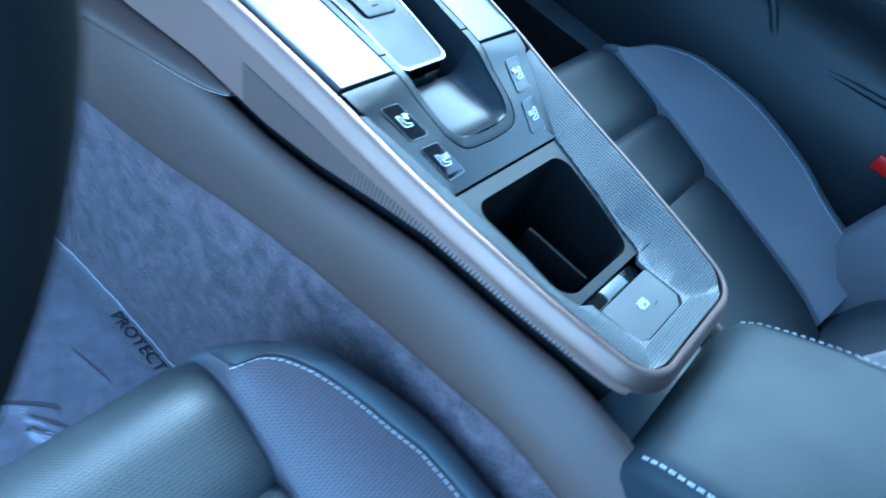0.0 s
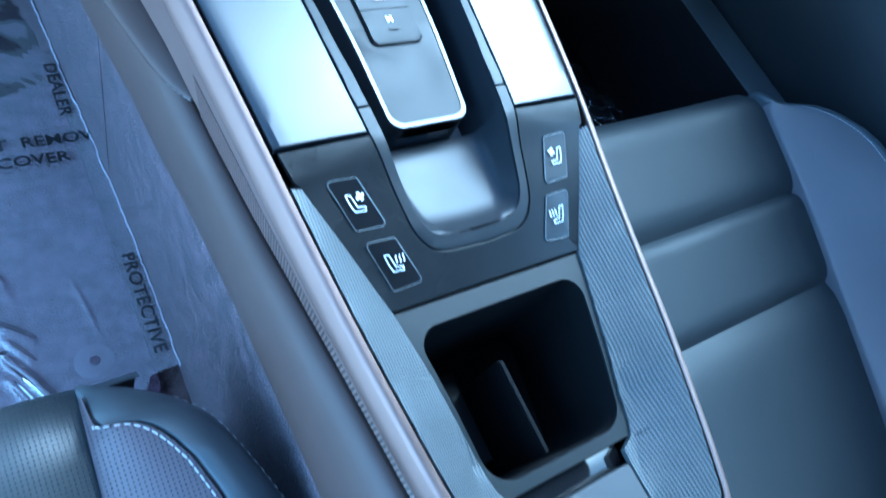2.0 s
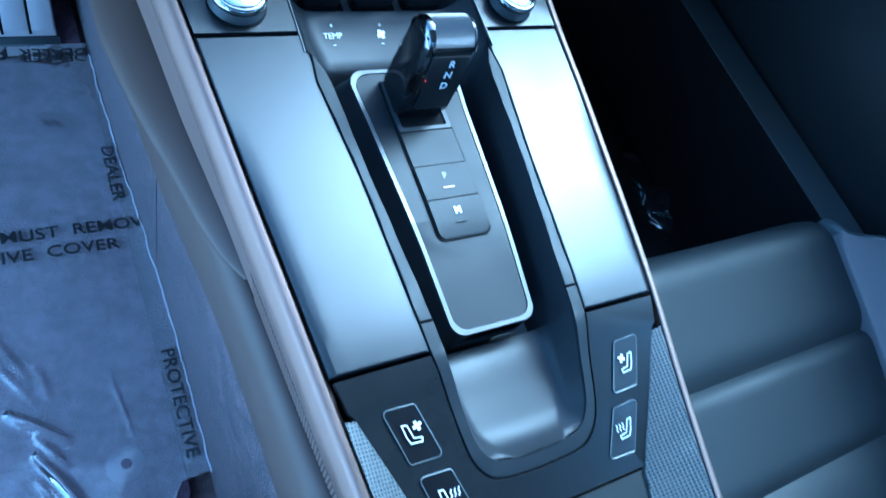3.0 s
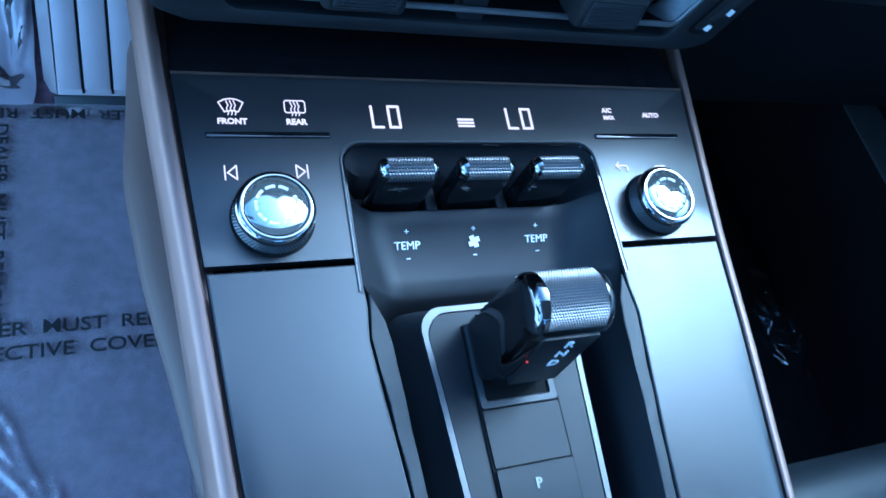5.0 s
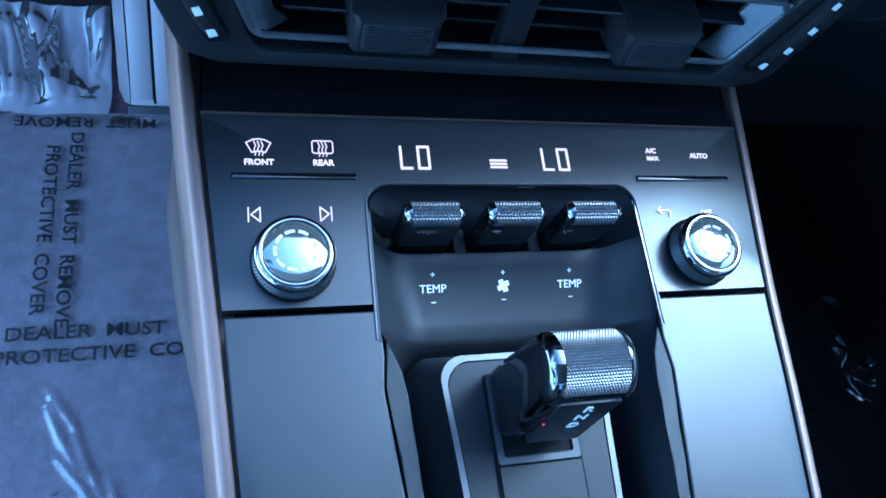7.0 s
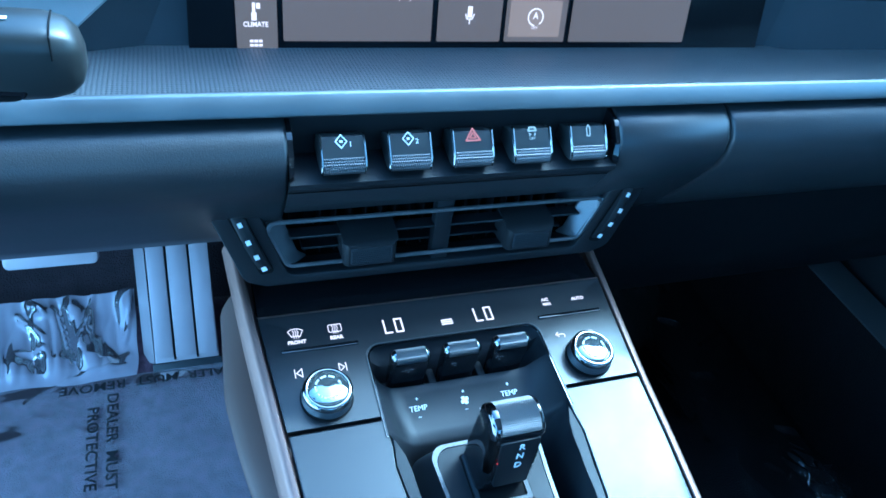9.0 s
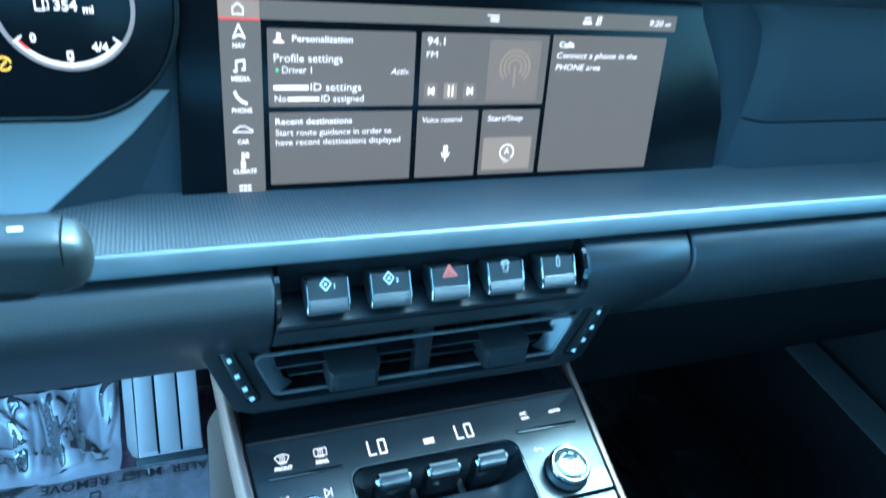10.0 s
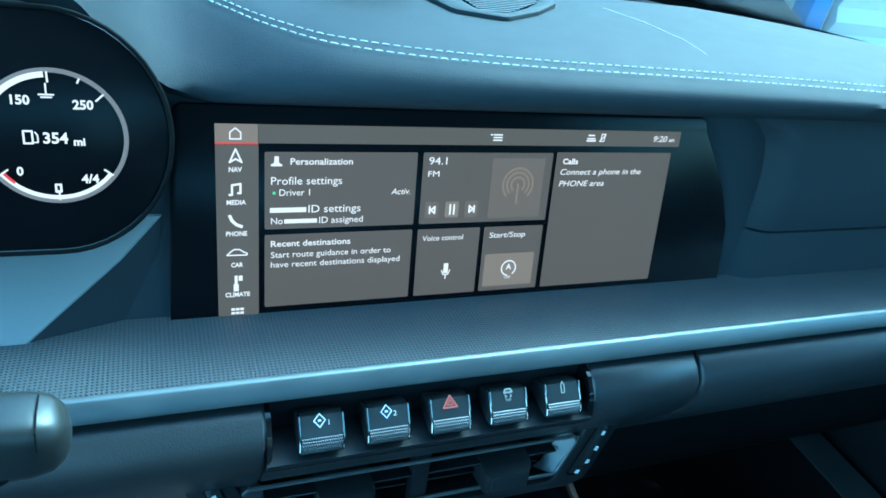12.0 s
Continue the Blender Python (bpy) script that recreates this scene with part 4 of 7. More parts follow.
# rotary knobs
for x, y in ((-0.0748, 0.0114), (0.0718, 0.0109)):
    m = on_top(x, y, 0.0) @ Matrix.Diagonal((0.88, 0.88, 0.88, 1.0))
    k = part("knob", revolve([(0.0, 0.0), (0.0150, 0.0), (0.0150, 0.0010), (0.0140, 0.0014), (0.0, 0.0016)], 40, m), DARK, console, "round knob with knurled chrome rim")
    bm = bmesh.new()
    n = 72
    for j in range(4):
        for i in range(n):
            z0, z1 = 0.0014 + 0.0014 * j, 0.0014 + 0.0014 * (j + 1)
            shift = 0.5 * (j % 2)
            a0, a1 = 2 * math.pi * (i + shift) / n, 2 * math.pi * (i + 1 + shift) / n
            r0, r1 = 0.0141 - 0.0002 * j, 0.0141 - 0.0002 * (j + 1)
            q = [bm.verts.new((r * math.cos(a), r * math.sin(a), z)) for a, z, r in ((a0, z0, r0), (a1, z0, r0), (a1, z1, r1), (a0, z1, r1))]
            am = (a0 + a1) / 2
            tip = bm.verts.new(((r0 + 0.0005) * math.cos(am), (r0 + 0.0005) * math.sin(am), (z0 + z1) / 2))
            for c in range(4):
                bm.faces.new((q[c], q[(c + 1) % 4], tip))
    bm.transform(m)
    part("knurled_rim", bm, KNURL, k, "knurled chrome rim", smooth=0)
    part("bezel", revolve([(0.0120, 0.0068), (0.0136, 0.0070), (0.0140, 0.0074), (0.0141, 0.0084), (0.0137, 0.0097), (0.0129, 0.0107), (0.0119, 0.0111), (0.0114, 0.0109), (0.0113, 0.0100)], 48, m), CHROME, k, "polished chrome bezel", smooth=60)
    part("cap", revolve([(0.0, 0.0080), (0.0114, 0.0080), (0.0113, 0.0102), (0.0106, 0.0107), (0.008, 0.01125), (0.004, 0.0117), (0.0, 0.01185)], 48, m), CAPGLASS, k, "mirrored smoked cap", smooth=60)
    arcs = [[(0.0070 * math.cos(a), 0.0070 * math.sin(a)) for a in np.linspace(s, s + 0.40, 5)] for s in np.arange(0.95, 0.95 + 2 * math.pi - 0.9, 0.67)]
    part("cap_mark", ribbons(arcs, 0.0010, m @ Matrix.Translation((0, 0, 0.01145)), 0.0002), MARK, k, "pale printed dashes")

# symbols and slots on the control panel
for s in (-1, 1):
    part("key_slot", sheet(rounded([(s * 0.0930, 0.0416), (s * 0.0528, 0.0416), (s * 0.0528, 0.0394), (s * 0.0930, 0.0394)], 0.0004, 3), thick=0.001, matrix=None, shape=lambda x, y: top(x, y) + 0.0008), PIANO, control_panel, "slim black rocker bar")
part("lettering", letters("FRONT", 0.0021, on_top(-0.0842, 0.0454, 0.0003), fat=0.00012), LIT, control_panel)
part("lettering", letters("REAR", 0.0021, on_top(-0.0635, 0.0454, 0.0003), fat=0.00012), LIT, control_panel)
m = on_top(-0.0842, 0.0506, 0.0003) @ Matrix.Scale(0.78, 4)
fan_glass = [(-0.0050, 0.0022), (-0.0025, 0.0036), (0.0, 0.0040), (0.0025, 0.0036), (0.0050, 0.0022), (0.0028, -0.0022), (0.0, -0.0016), (-0.0028, -0.0022)]
waves = [[(dx + 0.0004 * math.sin(k * 1.9), -0.0036 + 0.0011 * k) for k in range(7)] for dx in (-0.0015, 0.0, 0.0015)]
part("symbol", join(ribbons([fan_glass], 0.0005, m, loop=True), ribbons(waves, 0.00045, m)), LIT, control_panel)
m = on_top(-0.0635, 0.0506, 0.0003) @ Matrix.Scale(0.78, 4)
part("symbol", join(ribbons([rounded([(0.0044, 0.0036), (0.0044, -0.0022), (-0.0044, -0.0022), (-0.0044, 0.0036)], 0.001, 3)], 0.0005, m, loop=True), ribbons(waves, 0.00045, m)), LIT, control_panel)
part("lettering", letters("A/C", 0.0020, on_top(0.0615, 0.0520, 0.0003), fat=0.00010), LIT, control_panel)
part("lettering", letters("MAX", 0.0017, on_top(0.0617, 0.0488, 0.0003), fat=0.00010), LIT, control_panel)
part("lettering", letters("AUTO", 0.0021, on_top(0.0825, 0.0502, 0.0003), fat=0.00010), LIT, control_panel)


def digits(word, m):
    """Seven-segment letters."""
    segs = {"L": "fed", "O": "abcdef"}
    bms = []
    h, w = 0.0041, 0.0038
    for i, c in enumerate(word):
        x = (i - 0.5) * 0.0062 - w / 2
        ends = {"a": ((0, 2 * h), (w, 2 * h)), "b": ((w, 2 * h), (w, h)), "c": ((w, h), (w, 0)), "d": ((0, 0), (w, 0)), "e": ((0, 0), (0, h)), "f": ((0, h), (0, 2 * h))}
        bms.append(ribbons([[(x + p[0] * 0.98 + 0.0002, p[1] - h) for p in ends[s]] for s in segs[c]], 0.0009, m))
    return join(*bms)


part("display_letters", digits("LO", on_top(-0.0322, 0.0478, 0.0003)), LIT, control_panel, "lit display letters")
part("display_letters", digits("LO", on_top(0.0206, 0.0478, 0.0003)), LIT, control_panel, "lit display letters")
part("display_bars", ribbons([[(-0.0030, k * 0.0013), (0.0030, k * 0.0013)] for k in (-1, 0, 1)], 0.0008, on_top(-0.0016, 0.0458, 0.0003)), LIT, control_panel)
m = on_top(-0.0862, 0.0272, 0.0003)
part("symbol", ribbons([[(-0.0018, 0.0024), (-0.0018, -0.0024)], [(0.0018, 0.0024), (-0.0010, 0.0), (0.0018, -0.0024), (0.0018, 0.0024)]], 0.00045, m), LIT, control_panel)
m = on_top(-0.0638, 0.0272, 0.0003) @ Matrix.Rotation(math.pi, 4, "Z")
part("symbol", ribbons([[(-0.0018, 0.0024), (-0.0018, -0.0024)], [(0.0018, 0.0024), (-0.0010, 0.0), (0.0018, -0.0024), (0.0018, 0.0024)]], 0.00045, m), LIT, control_panel)
m = on_top(0.0612, 0.0268, 0.0003)
part("symbol", ribbons([[(-0.0010, 0.0022), (-0.0026, 0.0008), (-0.0010, -0.0006)], [(-0.0026, 0.0008), (0.0020, 0.0008), (0.0027, -0.0002), (0.0022, -0.0014)]], 0.0006, m), LIT, control_panel)
part("lettering", letters("OPT", 0.0019, on_top(0.0795, 0.0265, 0.0003), fat=0.0001), LIT, control_panel)

# shift plate
PLATE_Z = [(-0.16, -0.0022), (-0.14, 0.0008), (-0.12, 0.0040), (-0.10, 0.0064), (-0.06, 0.0090), (-0.04, 0.0102), (-0.02, 0.0122)]


def plate_z(x, y):
    return smooth_lerp(y, PLATE_Z)


PLATE = [(0.0300, -0.0185), (0.0278, -0.045), (0.0246, -0.10), (0.0217, -0.1535), (-0.0217, -0.1535), (-0.0246, -0.10), (-0.0278, -0.045), (-0.0300, -0.0185)]
RADII = [0.008, 0, 0, 0.007, 0.007, 0, 0, 0.008]
p_out = rounded(PLATE, RADII, 7)
p_in = rounded([(x - math.copysign(0.0021, x), y - (0.0021 if y > -0.03 else -0.0021 if y < -0.15 else 0)) for x, y in PLATE], RADII, 7)
p_mid = rounded([(x - math.copysign(0.0024, x), y - (0.0024 if y > -0.03 else -0.0024 if y < -0.15 else 0)) for x, y in PLATE], RADII, 7)
PC = [-0.03 - 0.01 * k for k in range(13)]
plate = part("shift_plate", sheet(p_mid, thick=0.006, bevel=0.0002, cuts=PC, shape=lambda x, y: plate_z(x, y) - 0.0004), PLATESKIN, console, "satin grey shift plate", smooth=20)
part("plate_rim", sheet(p_out, [p_in], thick=0.009, bevel=0.0007, cuts=PC, shape=plate_z), RIM, plate, "pale satin metal rim", smooth=20)
rings = []
for d, z in ((0.0, -0.0015), (0.0010, -0.0060), (0.0035, -0.0120), (0.0060, -0.0200), (0.0070, -0.0320)):
    ring = []
    for x, y in p_out:
        f = min(1.0, max(0.0, (y + 0.150) / 0.02)) * d
        ring.append((x + math.copysign(f, x) * min(1, abs(x) / 0.015), y + (f if y > -0.035 else 0.0), plate_z(x, y) + z))
    rings.append(ring)
bm = loft(rings)
part("plate_skirt", bm, GREY, plate, "grey skirt below the plate")
m = Matrix.Translation((0.002, -0.1566, -0.0072)) @ Matrix.Rotation(radians(75), 4, "X")
part("ribs", ribbons([[(-0.004, 0.0012), (0.007, 0.0012)], [(-0.004, 0.0), (0.007, 0.0)], [(-0.004, -0.0012), (0.004, -0.0012)]], 0.0004, m), MATT, plate)
strip = rounded([(0.0152, -0.0255), (0.0143, -0.1113), (-0.0143, -0.1113), (-0.0152, -0.0255)], [0.001, 0.004, 0.004, 0.001], 5)
part("center_strip_gap", sheet(strip, thick=0.0005, bevel=0, cuts=PC, shape=lambda x, y: plate_z(x, y) + 0.0003), DARK, plate, smooth=20)
well = [(0.0144, -0.0262), (0.0142, -0.0545), (-0.0142, -0.0545), (-0.0144, -0.0262)]
part("selector_well", sheet(rounded(well, 0.001, 3), [rounded([(0.0122, -0.0285), (0.0120, -0.0525), (-0.0120, -0.0525), (-0.0122, -0.0285)], 0.0012, 3)], thick=0.0012, bevel=0.0003, cuts=PC, shape=lambda x, y: plate_z(x, y) + 0.0012), GREY, plate, smooth=20)
part("blank_plate", sheet(rounded([(0.0141, -0.0552), (0.0139, -0.0735), (-0.0139, -0.0735), (-0.0141, -0.0552)], 0.0006, 3), thick=0.0012, bevel=0.0003, cuts=PC, shape=lambda x, y: plate_z(x, y) + 0.0010), PLATESKIN, plate, smooth=20)
pb = part("park_button", sheet(rounded([(0.0139, -0.0741), (0.0137, -0.0912), (-0.0137, -0.0912), (-0.0139, -0.0741)], 0.0006, 3), thick=0.002, bevel=0.0004, cuts=PC, shape=lambda x, y: plate_z(x, y) + 0.0014 - 0.10 * max(0, -0.089 - y)), PLATESKIN, plate, "satin park button", smooth=20)
mb = part("mode_button", sheet(rounded([(0.0137, -0.0918), (0.0135, -0.1106), (-0.0135, -0.1106), (-0.0137, -0.0918)], [0.0006, 0.0035, 0.0035, 0.0006], 4), thick=0.002, bevel=0.0004, cuts=PC, shape=lambda x, y: plate_z(x, y) + 0.0014 - 0.25 * max(0, -0.1070 - y)), PLATESKIN, plate, "dark grey mode button", smooth=20)


def on_plate(x, y, off=0.0016):
    slope = math.atan2(plate_z(0, y + 0.004) - plate_z(0, y - 0.004), 0.008)
    return Matrix.Translation((x, y, plate_z(0, y))) @ Matrix.Rotation(slope, 4, "X") @ Matrix.Translation((0, 0, off))


part("lettering", letters("P", 0.0032, on_plate(-0.0003, -0.0800), fat=0.00012), LIT_DIM, pb)
part("status_bar", ribbons([[(-0.0028, 0), (0.0028, 0)]], 0.0007, on_plate(-0.0003, -0.0860)), LIT, pb)
part("lettering", letters("M", 0.0034, on_plate(-0.0003, -0.0980), fat=0.0002), WHITE, mb)
part("status_bar", ribbons([[(-0.0028, 0), (0.0028, 0)]], 0.0006, on_plate(-0.0001, -0.1035)), MATT, mb)

# gear selector
SX = -0.0030
rings = []
for z, x0, x1, y0, y1, r in ((0.002, -0.0112, 0.0108, -0.0470, -0.0290, 0.002), (0.010, -0.0126, 0.0122, -0.0505, -0.0285, 0.003), (0.017, -0.0132, 0.0130, -0.0522, -0.0285, 0.003), (0.030, -0.0132, 0.0130, -0.0526, -0.0290, 0.003), (0.040, -0.0132, 0.0129, -0.0518, -0.0298, 0.003), (0.048, -0.0132, 0.0128, -0.0508, -0.0306, 0.0028), (0.0530, -0.0131, 0.0128, -0.0500, -0.0309, 0.0026), (0.0572, -0.0126, 0.0125, -0.0488, -0.0322, 0.0024), (0.0600, -0.0118, 0.0119, -0.0468, -0.0342, 0.002), (0.0616, -0.0106, 0.0108, -0.0440, -0.0370, 0.001), (0.0620, -0.0098, 0.0100, -0.0420, -0.0390, 0.0005)):
    rings.append([(SX + a, b, z) for a, b in rounded([(x1, y1), (x1, y0), (x0, y0), (x0, y1)], [r, r, r * 1.5, r], 4)])
selector = part("gear_selector", loft(rings), PIANO, console, "glossy black gear selector with knurled metal grip", smooth=60)
part("grip", knurl(arc(-0.0405, 0.0525, 0.0099, 158, 20, 28), SX - 0.0092, SX + 0.0102, 22, 0.0004), KNURL, selector, "knurled metal grip", smooth=0)
part("grip_rim", loft([[(SX + x, y, z) for y, z in [(p[0], p[1]) for p in arc(-0.0405, 0.0525, r, 172, 0, 16)]] for x, r in ((0.0102, 0.0102), (0.0112, 0.0102), (0.0122, 0.0096), (0.0128, 0.0082))], closed=False), PIANO, selector, "glossy black end of the grip", smooth=60)
part("grip_rim", loft([[(SX - x, y, z) for y, z in [(p[0], p[1]) for p in arc(-0.0405, 0.0525, r, 185, 0, 16)]] for x, r in ((0.0092, 0.0102), (0.0108, 0.0102), (0.0122, 0.0096), (0.0130, 0.0080))], closed=False), DARKCHROME, selector, "polished dark metal end of the grip", smooth=60)
part("side_chamfer", loft([[(SX - 0.0102, y, z), (SX - 0.0128, y + 0.0024, z), (SX - 0.0132, y + 0.0046, z), (SX - 0.0118, y + 0.0040, z)] for y, z in ((-0.0530, 0.030), (-0.0528, 0.032), (-0.0517, 0.042), (-0.0510, 0.049), (-0.0505, 0.0525))]), DARKCHROME, selector, "polished chamfer beside the gear letters")
face = Matrix.Translation((SX + 0.0010, -0.0523, 0.0385)) @ Matrix.Rotation(radians(83.5), 4, "X")
part("gear_panel", sheet(rounded([(0.0098, 0.0135), (0.0085, -0.0175), (-0.0088, -0.0175), (-0.0100, 0.0135)], 0.001, 3), thick=0.002, bevel=0.0003, matrix=face @ Matrix.Translation((0, 0, 0.0002))), PANEL, selector, "satin black panel with the gear letters")
for word, dz in (("R", 0.0092), ("N", 0.0030), ("D", -0.0032)):
    part("lettering", letters(word, 0.0037, face @ Matrix.Translation((0.001, dz, 0.0004)), fat=0.00012), WHITE, selector)
part("red_mark", box(SX - 0.0092, SX - 0.0086, -0.0531, -0.0526, 0.0392, 0.0397), RED, selector)
selector.location += Vector((0.0025, 0.0040, 0.0))
part("gaiter", box(-0.0118, 0.0118, -0.0520, -0.0285, -0.004, 0.0040, 0.001), DARK, selector)
part("well_slope", loft([[(x, y, z) for x in (-0.0118, 0.0118)] + [(x, y, z - 0.002) for x in (0.0118, -0.0118)] for y, z in ((-0.0524, 0.0100), (-0.0500, 0.0085), (-0.0455, 0.0010))]), GREY, plate, "sloped grey face inside the selector well")

# ---- dashboard ----
dash = thing("dashboard", "dark leather dashboard with a dotted ledge and aluminium edge", "dashboard", (0, 0.2, 0.05))
LEAN = math.tan(radians(15))
X_LEFT, X_RIGHT = -0.70, 0.70


def along_x(section, x0, x1, n=2):
    """A section (y, z) drawn out along x; section may depend on x."""
    rings = []
    for x in np.linspace(x0, x1, n):
        pts = section(x) if callable(section) else section
        rings.append([(x, y, z) for y, z in pts])
    return loft(rings)


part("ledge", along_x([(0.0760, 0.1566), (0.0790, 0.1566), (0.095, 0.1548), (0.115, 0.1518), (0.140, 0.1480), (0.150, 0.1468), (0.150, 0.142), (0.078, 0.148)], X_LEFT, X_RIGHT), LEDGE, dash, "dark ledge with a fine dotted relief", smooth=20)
part("ledge_edge", along_x([(0.0782, 0.1572), (0.0766, 0.1573), (0.0754, 0.1567), (0.0716, 0.1502), (0.0713, 0.1489), (0.0722, 0.1479), (0.0800, 0.1476), (0.0792, 0.1562)], X_LEFT, X_RIGHT), DASHALU, dash, "satin aluminium edge strip")
# Black strip put where shade falls between ledge and roll.
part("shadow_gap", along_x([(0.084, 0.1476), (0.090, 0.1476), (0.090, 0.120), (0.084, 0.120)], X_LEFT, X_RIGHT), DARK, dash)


def roll(x):
    """The padded roll and the lower dash below it."""
    return [(0.0840, 0.1440), (0.0740, 0.1432), (0.0660, 0.1385), (0.0612, 0.1310), (0.0605, 0.1230), (0.0630, 0.1130), (0.0690, 0.1010), (0.0790, 0.0850), (0.0920, 0.0650), (0.1080, 0.0470), (0.1230, 0.0400), (0.1500, 0.0370), (0.30, 0.030), (0.30, 0.08), (0.12, 0.12)]


rolls = [(X_LEFT, -0.0870), (0.0810, 0.1505), (0.1530, X_RIGHT)]
for x0, x1 in rolls:
    cap = lambda x, a=x0, b=x1: [(y + (0.0016 if min(x - a, b - x) < 0.0006 and -0.5 < x < 0.6 else 0) * (1 if y < 0.1 else 0), z) for y, z in roll(x)]
    rings = []
    for x in (x0, x0 + 0.002, x1 - 0.002, x1):
        rings.append([(x, y, z) for y, z in cap(x)])
    part("padded_roll", loft(rings), ROLL, dash, "black leather padded roll", smooth=60)
# Added light blocker: this panel keeps daylight off the passenger footwell floor.
rings = []
for x in (0.118, 0.120, 0.124, 0.690, 0.694, 0.696):
    k = 0.002 if x < 0.119 or x > 0.695 else 0.0
    rings.append([(x, y + k, z) for y, z in ((0.150, 0.036), (0.160, 0.000), (0.180, -0.080), (0.205, -0.150), (0.250, -0.185), (0.450, -0.200), (0.450, 0.030))])
part("footwell_blocker", loft(rings), BLACKGRAIN, dash, "black panel added under the passenger side to shade the footwell", smooth=50)
# pocket with the row of five switches
part("switch_pocket", join(
    along_x([(0.0800, 0.1440), (0.0860, 0.1440), (0.0860, 0.112), (0.0640, 0.1125), (0.0592, 0.1180), (0.0592, 0.1205), (0.0640, 0.1222), (0.0790, 0.1240)], -0.0868, 0.0808),
    ), MATT, dash, "black switch pocket")
part("pocket_apron", along_x([(0.0790, 0.1120), (0.0634, 0.1123), (0.0630, 0.1128), (0.0660, 0.1070), (0.0690, 0.1010), (0.0742, 0.0926), (0.0860, 0.0926)], -0.0869, 0.0809), ROLL, dash, "black leather strip under the switch pocket", smooth=60)
for s, x in ((-1, -0.0858), (1, 0.0798)):
    part("pocket_cheek", loft([[(x + s * d, y, z) for y, z in ((0.0840, 0.1432), (0.0700, 0.1405), (0.0632, 0.1330), (0.0600 - 0.001 * d * 1000, 0.1225), (0.0640, 0.1200), (0.0840, 0.1200))] for d in (-0.0012, 0.0012)]), PIANO, dash, "glossy pocket end")
ICONS = ["diamond", "diamond", "hazard", "car", "lamp"]
for k, kind in enumerate(ICONS):
    x = (k - 2) * 0.0313
    sec = [(0.0790, 0.1345), (0.0722, 0.1382), (0.0690, 0.1391), (0.0604, 0.1302), (0.0592, 0.1268), (0.0600, 0.1248), (0.0640, 0.1242), (0.0790, 0.1270)]
    rings = [[(x + dx, y + (0.0735 - y) * (1 - f), z + (0.1325 - z) * (1 - f)) for y, z in sec] for dx, f in ((-0.0103, 0.93), (-0.0096, 1.0), (0.0096, 1.0), (0.0103, 0.93))]
    sw = part("toggle_switch", loft(rings), TOGGLEFACE, dash, "grey toggle switch with a knurled tip")
    sp = [(0.0622 - 0.0009 * q, 0.1321 - 0.00095 * q, -0.74, 0.67) for q in range(3)] + [(0.0598, 0.1290, -0.88, 0.45), (0.0592, 0.1275, -0.98, 0.1), (0.0592, 0.1261, -0.98, -0.2), (0.0598, 0.1249, -0.7, -0.7)]
    part("knurled_tip", knurl(sp, x - 0.0094, x + 0.0094, 18, 0.0005), KNURL, sw, "knurled metal tip", smooth=0)
    for s in (-1, 1):
        part("edge_strip", tube([(x + s * 0.0099, y, z) for y, z in ((0.0712, 0.1390), (0.0690, 0.1393), (0.0606, 0.1306), (0.0592, 0.1272), (0.0598, 0.1250))], 0.0005, 5), DARKCHROME, sw)
    m = Matrix.Translation((x, 0.0672, 0.1376)) @ Matrix.Rotation(radians(47.5), 4, "X")
    if kind == "diamond":
        part("symbol", join(ribbons([[(0.0026, 0), (0, 0.0030), (-0.0026, 0), (0, -0.0030)]], 0.0005, m @ Matrix.Translation((-0.0008, 0, 0)), loop=True), ribbons([[(-0.0012, 0), (-0.0004, 0)]], 0.0010, m), letters(str(k + 1), 0.0024, m @ Matrix.Translation((0.0034, -0.0014, 0)))), WHITE, sw)
    elif kind == "hazard":
        part("symbol", join(ribbons([[(-0.0036, -0.0022), (0.0036, -0.0022), (0, 0.0034)]], 0.0008, m, loop=True), ribbons([[(-0.0016, -0.0010), (0.0016, -0.0010), (0, 0.0014)]], 0.0006, m, loop=True)), PALERED, sw)
    elif kind == "car":
        part("symbol", join(ribbons([[(-0.0022, 0.0012), (-0.0014, 0.0028), (0.0014, 0.0028), (0.0022, 0.0012)]], 0.0008, m, loop=True), ribbons([[(-0.0018, 0.0), (-0.0008, -0.0006), (-0.0016, -0.0012)], [(0.0012, 0.0), (0.0018, -0.0006), (0.0010, -0.0012)]], 0.0005, m), letters("OFF", 0.0014, m @ Matrix.Translation((0, -0.0026, 0)))), LIT_DIM, sw)
    else:
        part("symbol", ribbons([[(-0.0008, -0.0026), (-0.0010, 0.0010), (0.0, 0.0030), (0.0010, 0.0010), (0.0008, -0.0026)]], 0.0005, m, loop=True), LIT_DIM, sw)

# fascia behind the displays: leather upper part, lower trim strip on the passenger side
def fascia_y(z, off=0.0):
    return 0.1558 + (z - 0.2407) * LEAN + off


part("fascia", along_x([(fascia_y(0.145, 0.004), 0.145), (fascia_y(0.252, 0.004), 0.252), (fascia_y(0.252, 0.02), 0.252), (fascia_y(0.145, 0.02), 0.145)], X_LEFT, X_RIGHT), SOFT, dash, "dark leather dash front")
EDGE_X = [(0.145, 0.2155), (0.168, 0.2215), (0.19, 0.2260), (0.216, 0.2290), (0.235, 0.2265), (0.243, 0.2200), (0.250, 0.2060), (0.262, 0.190)]


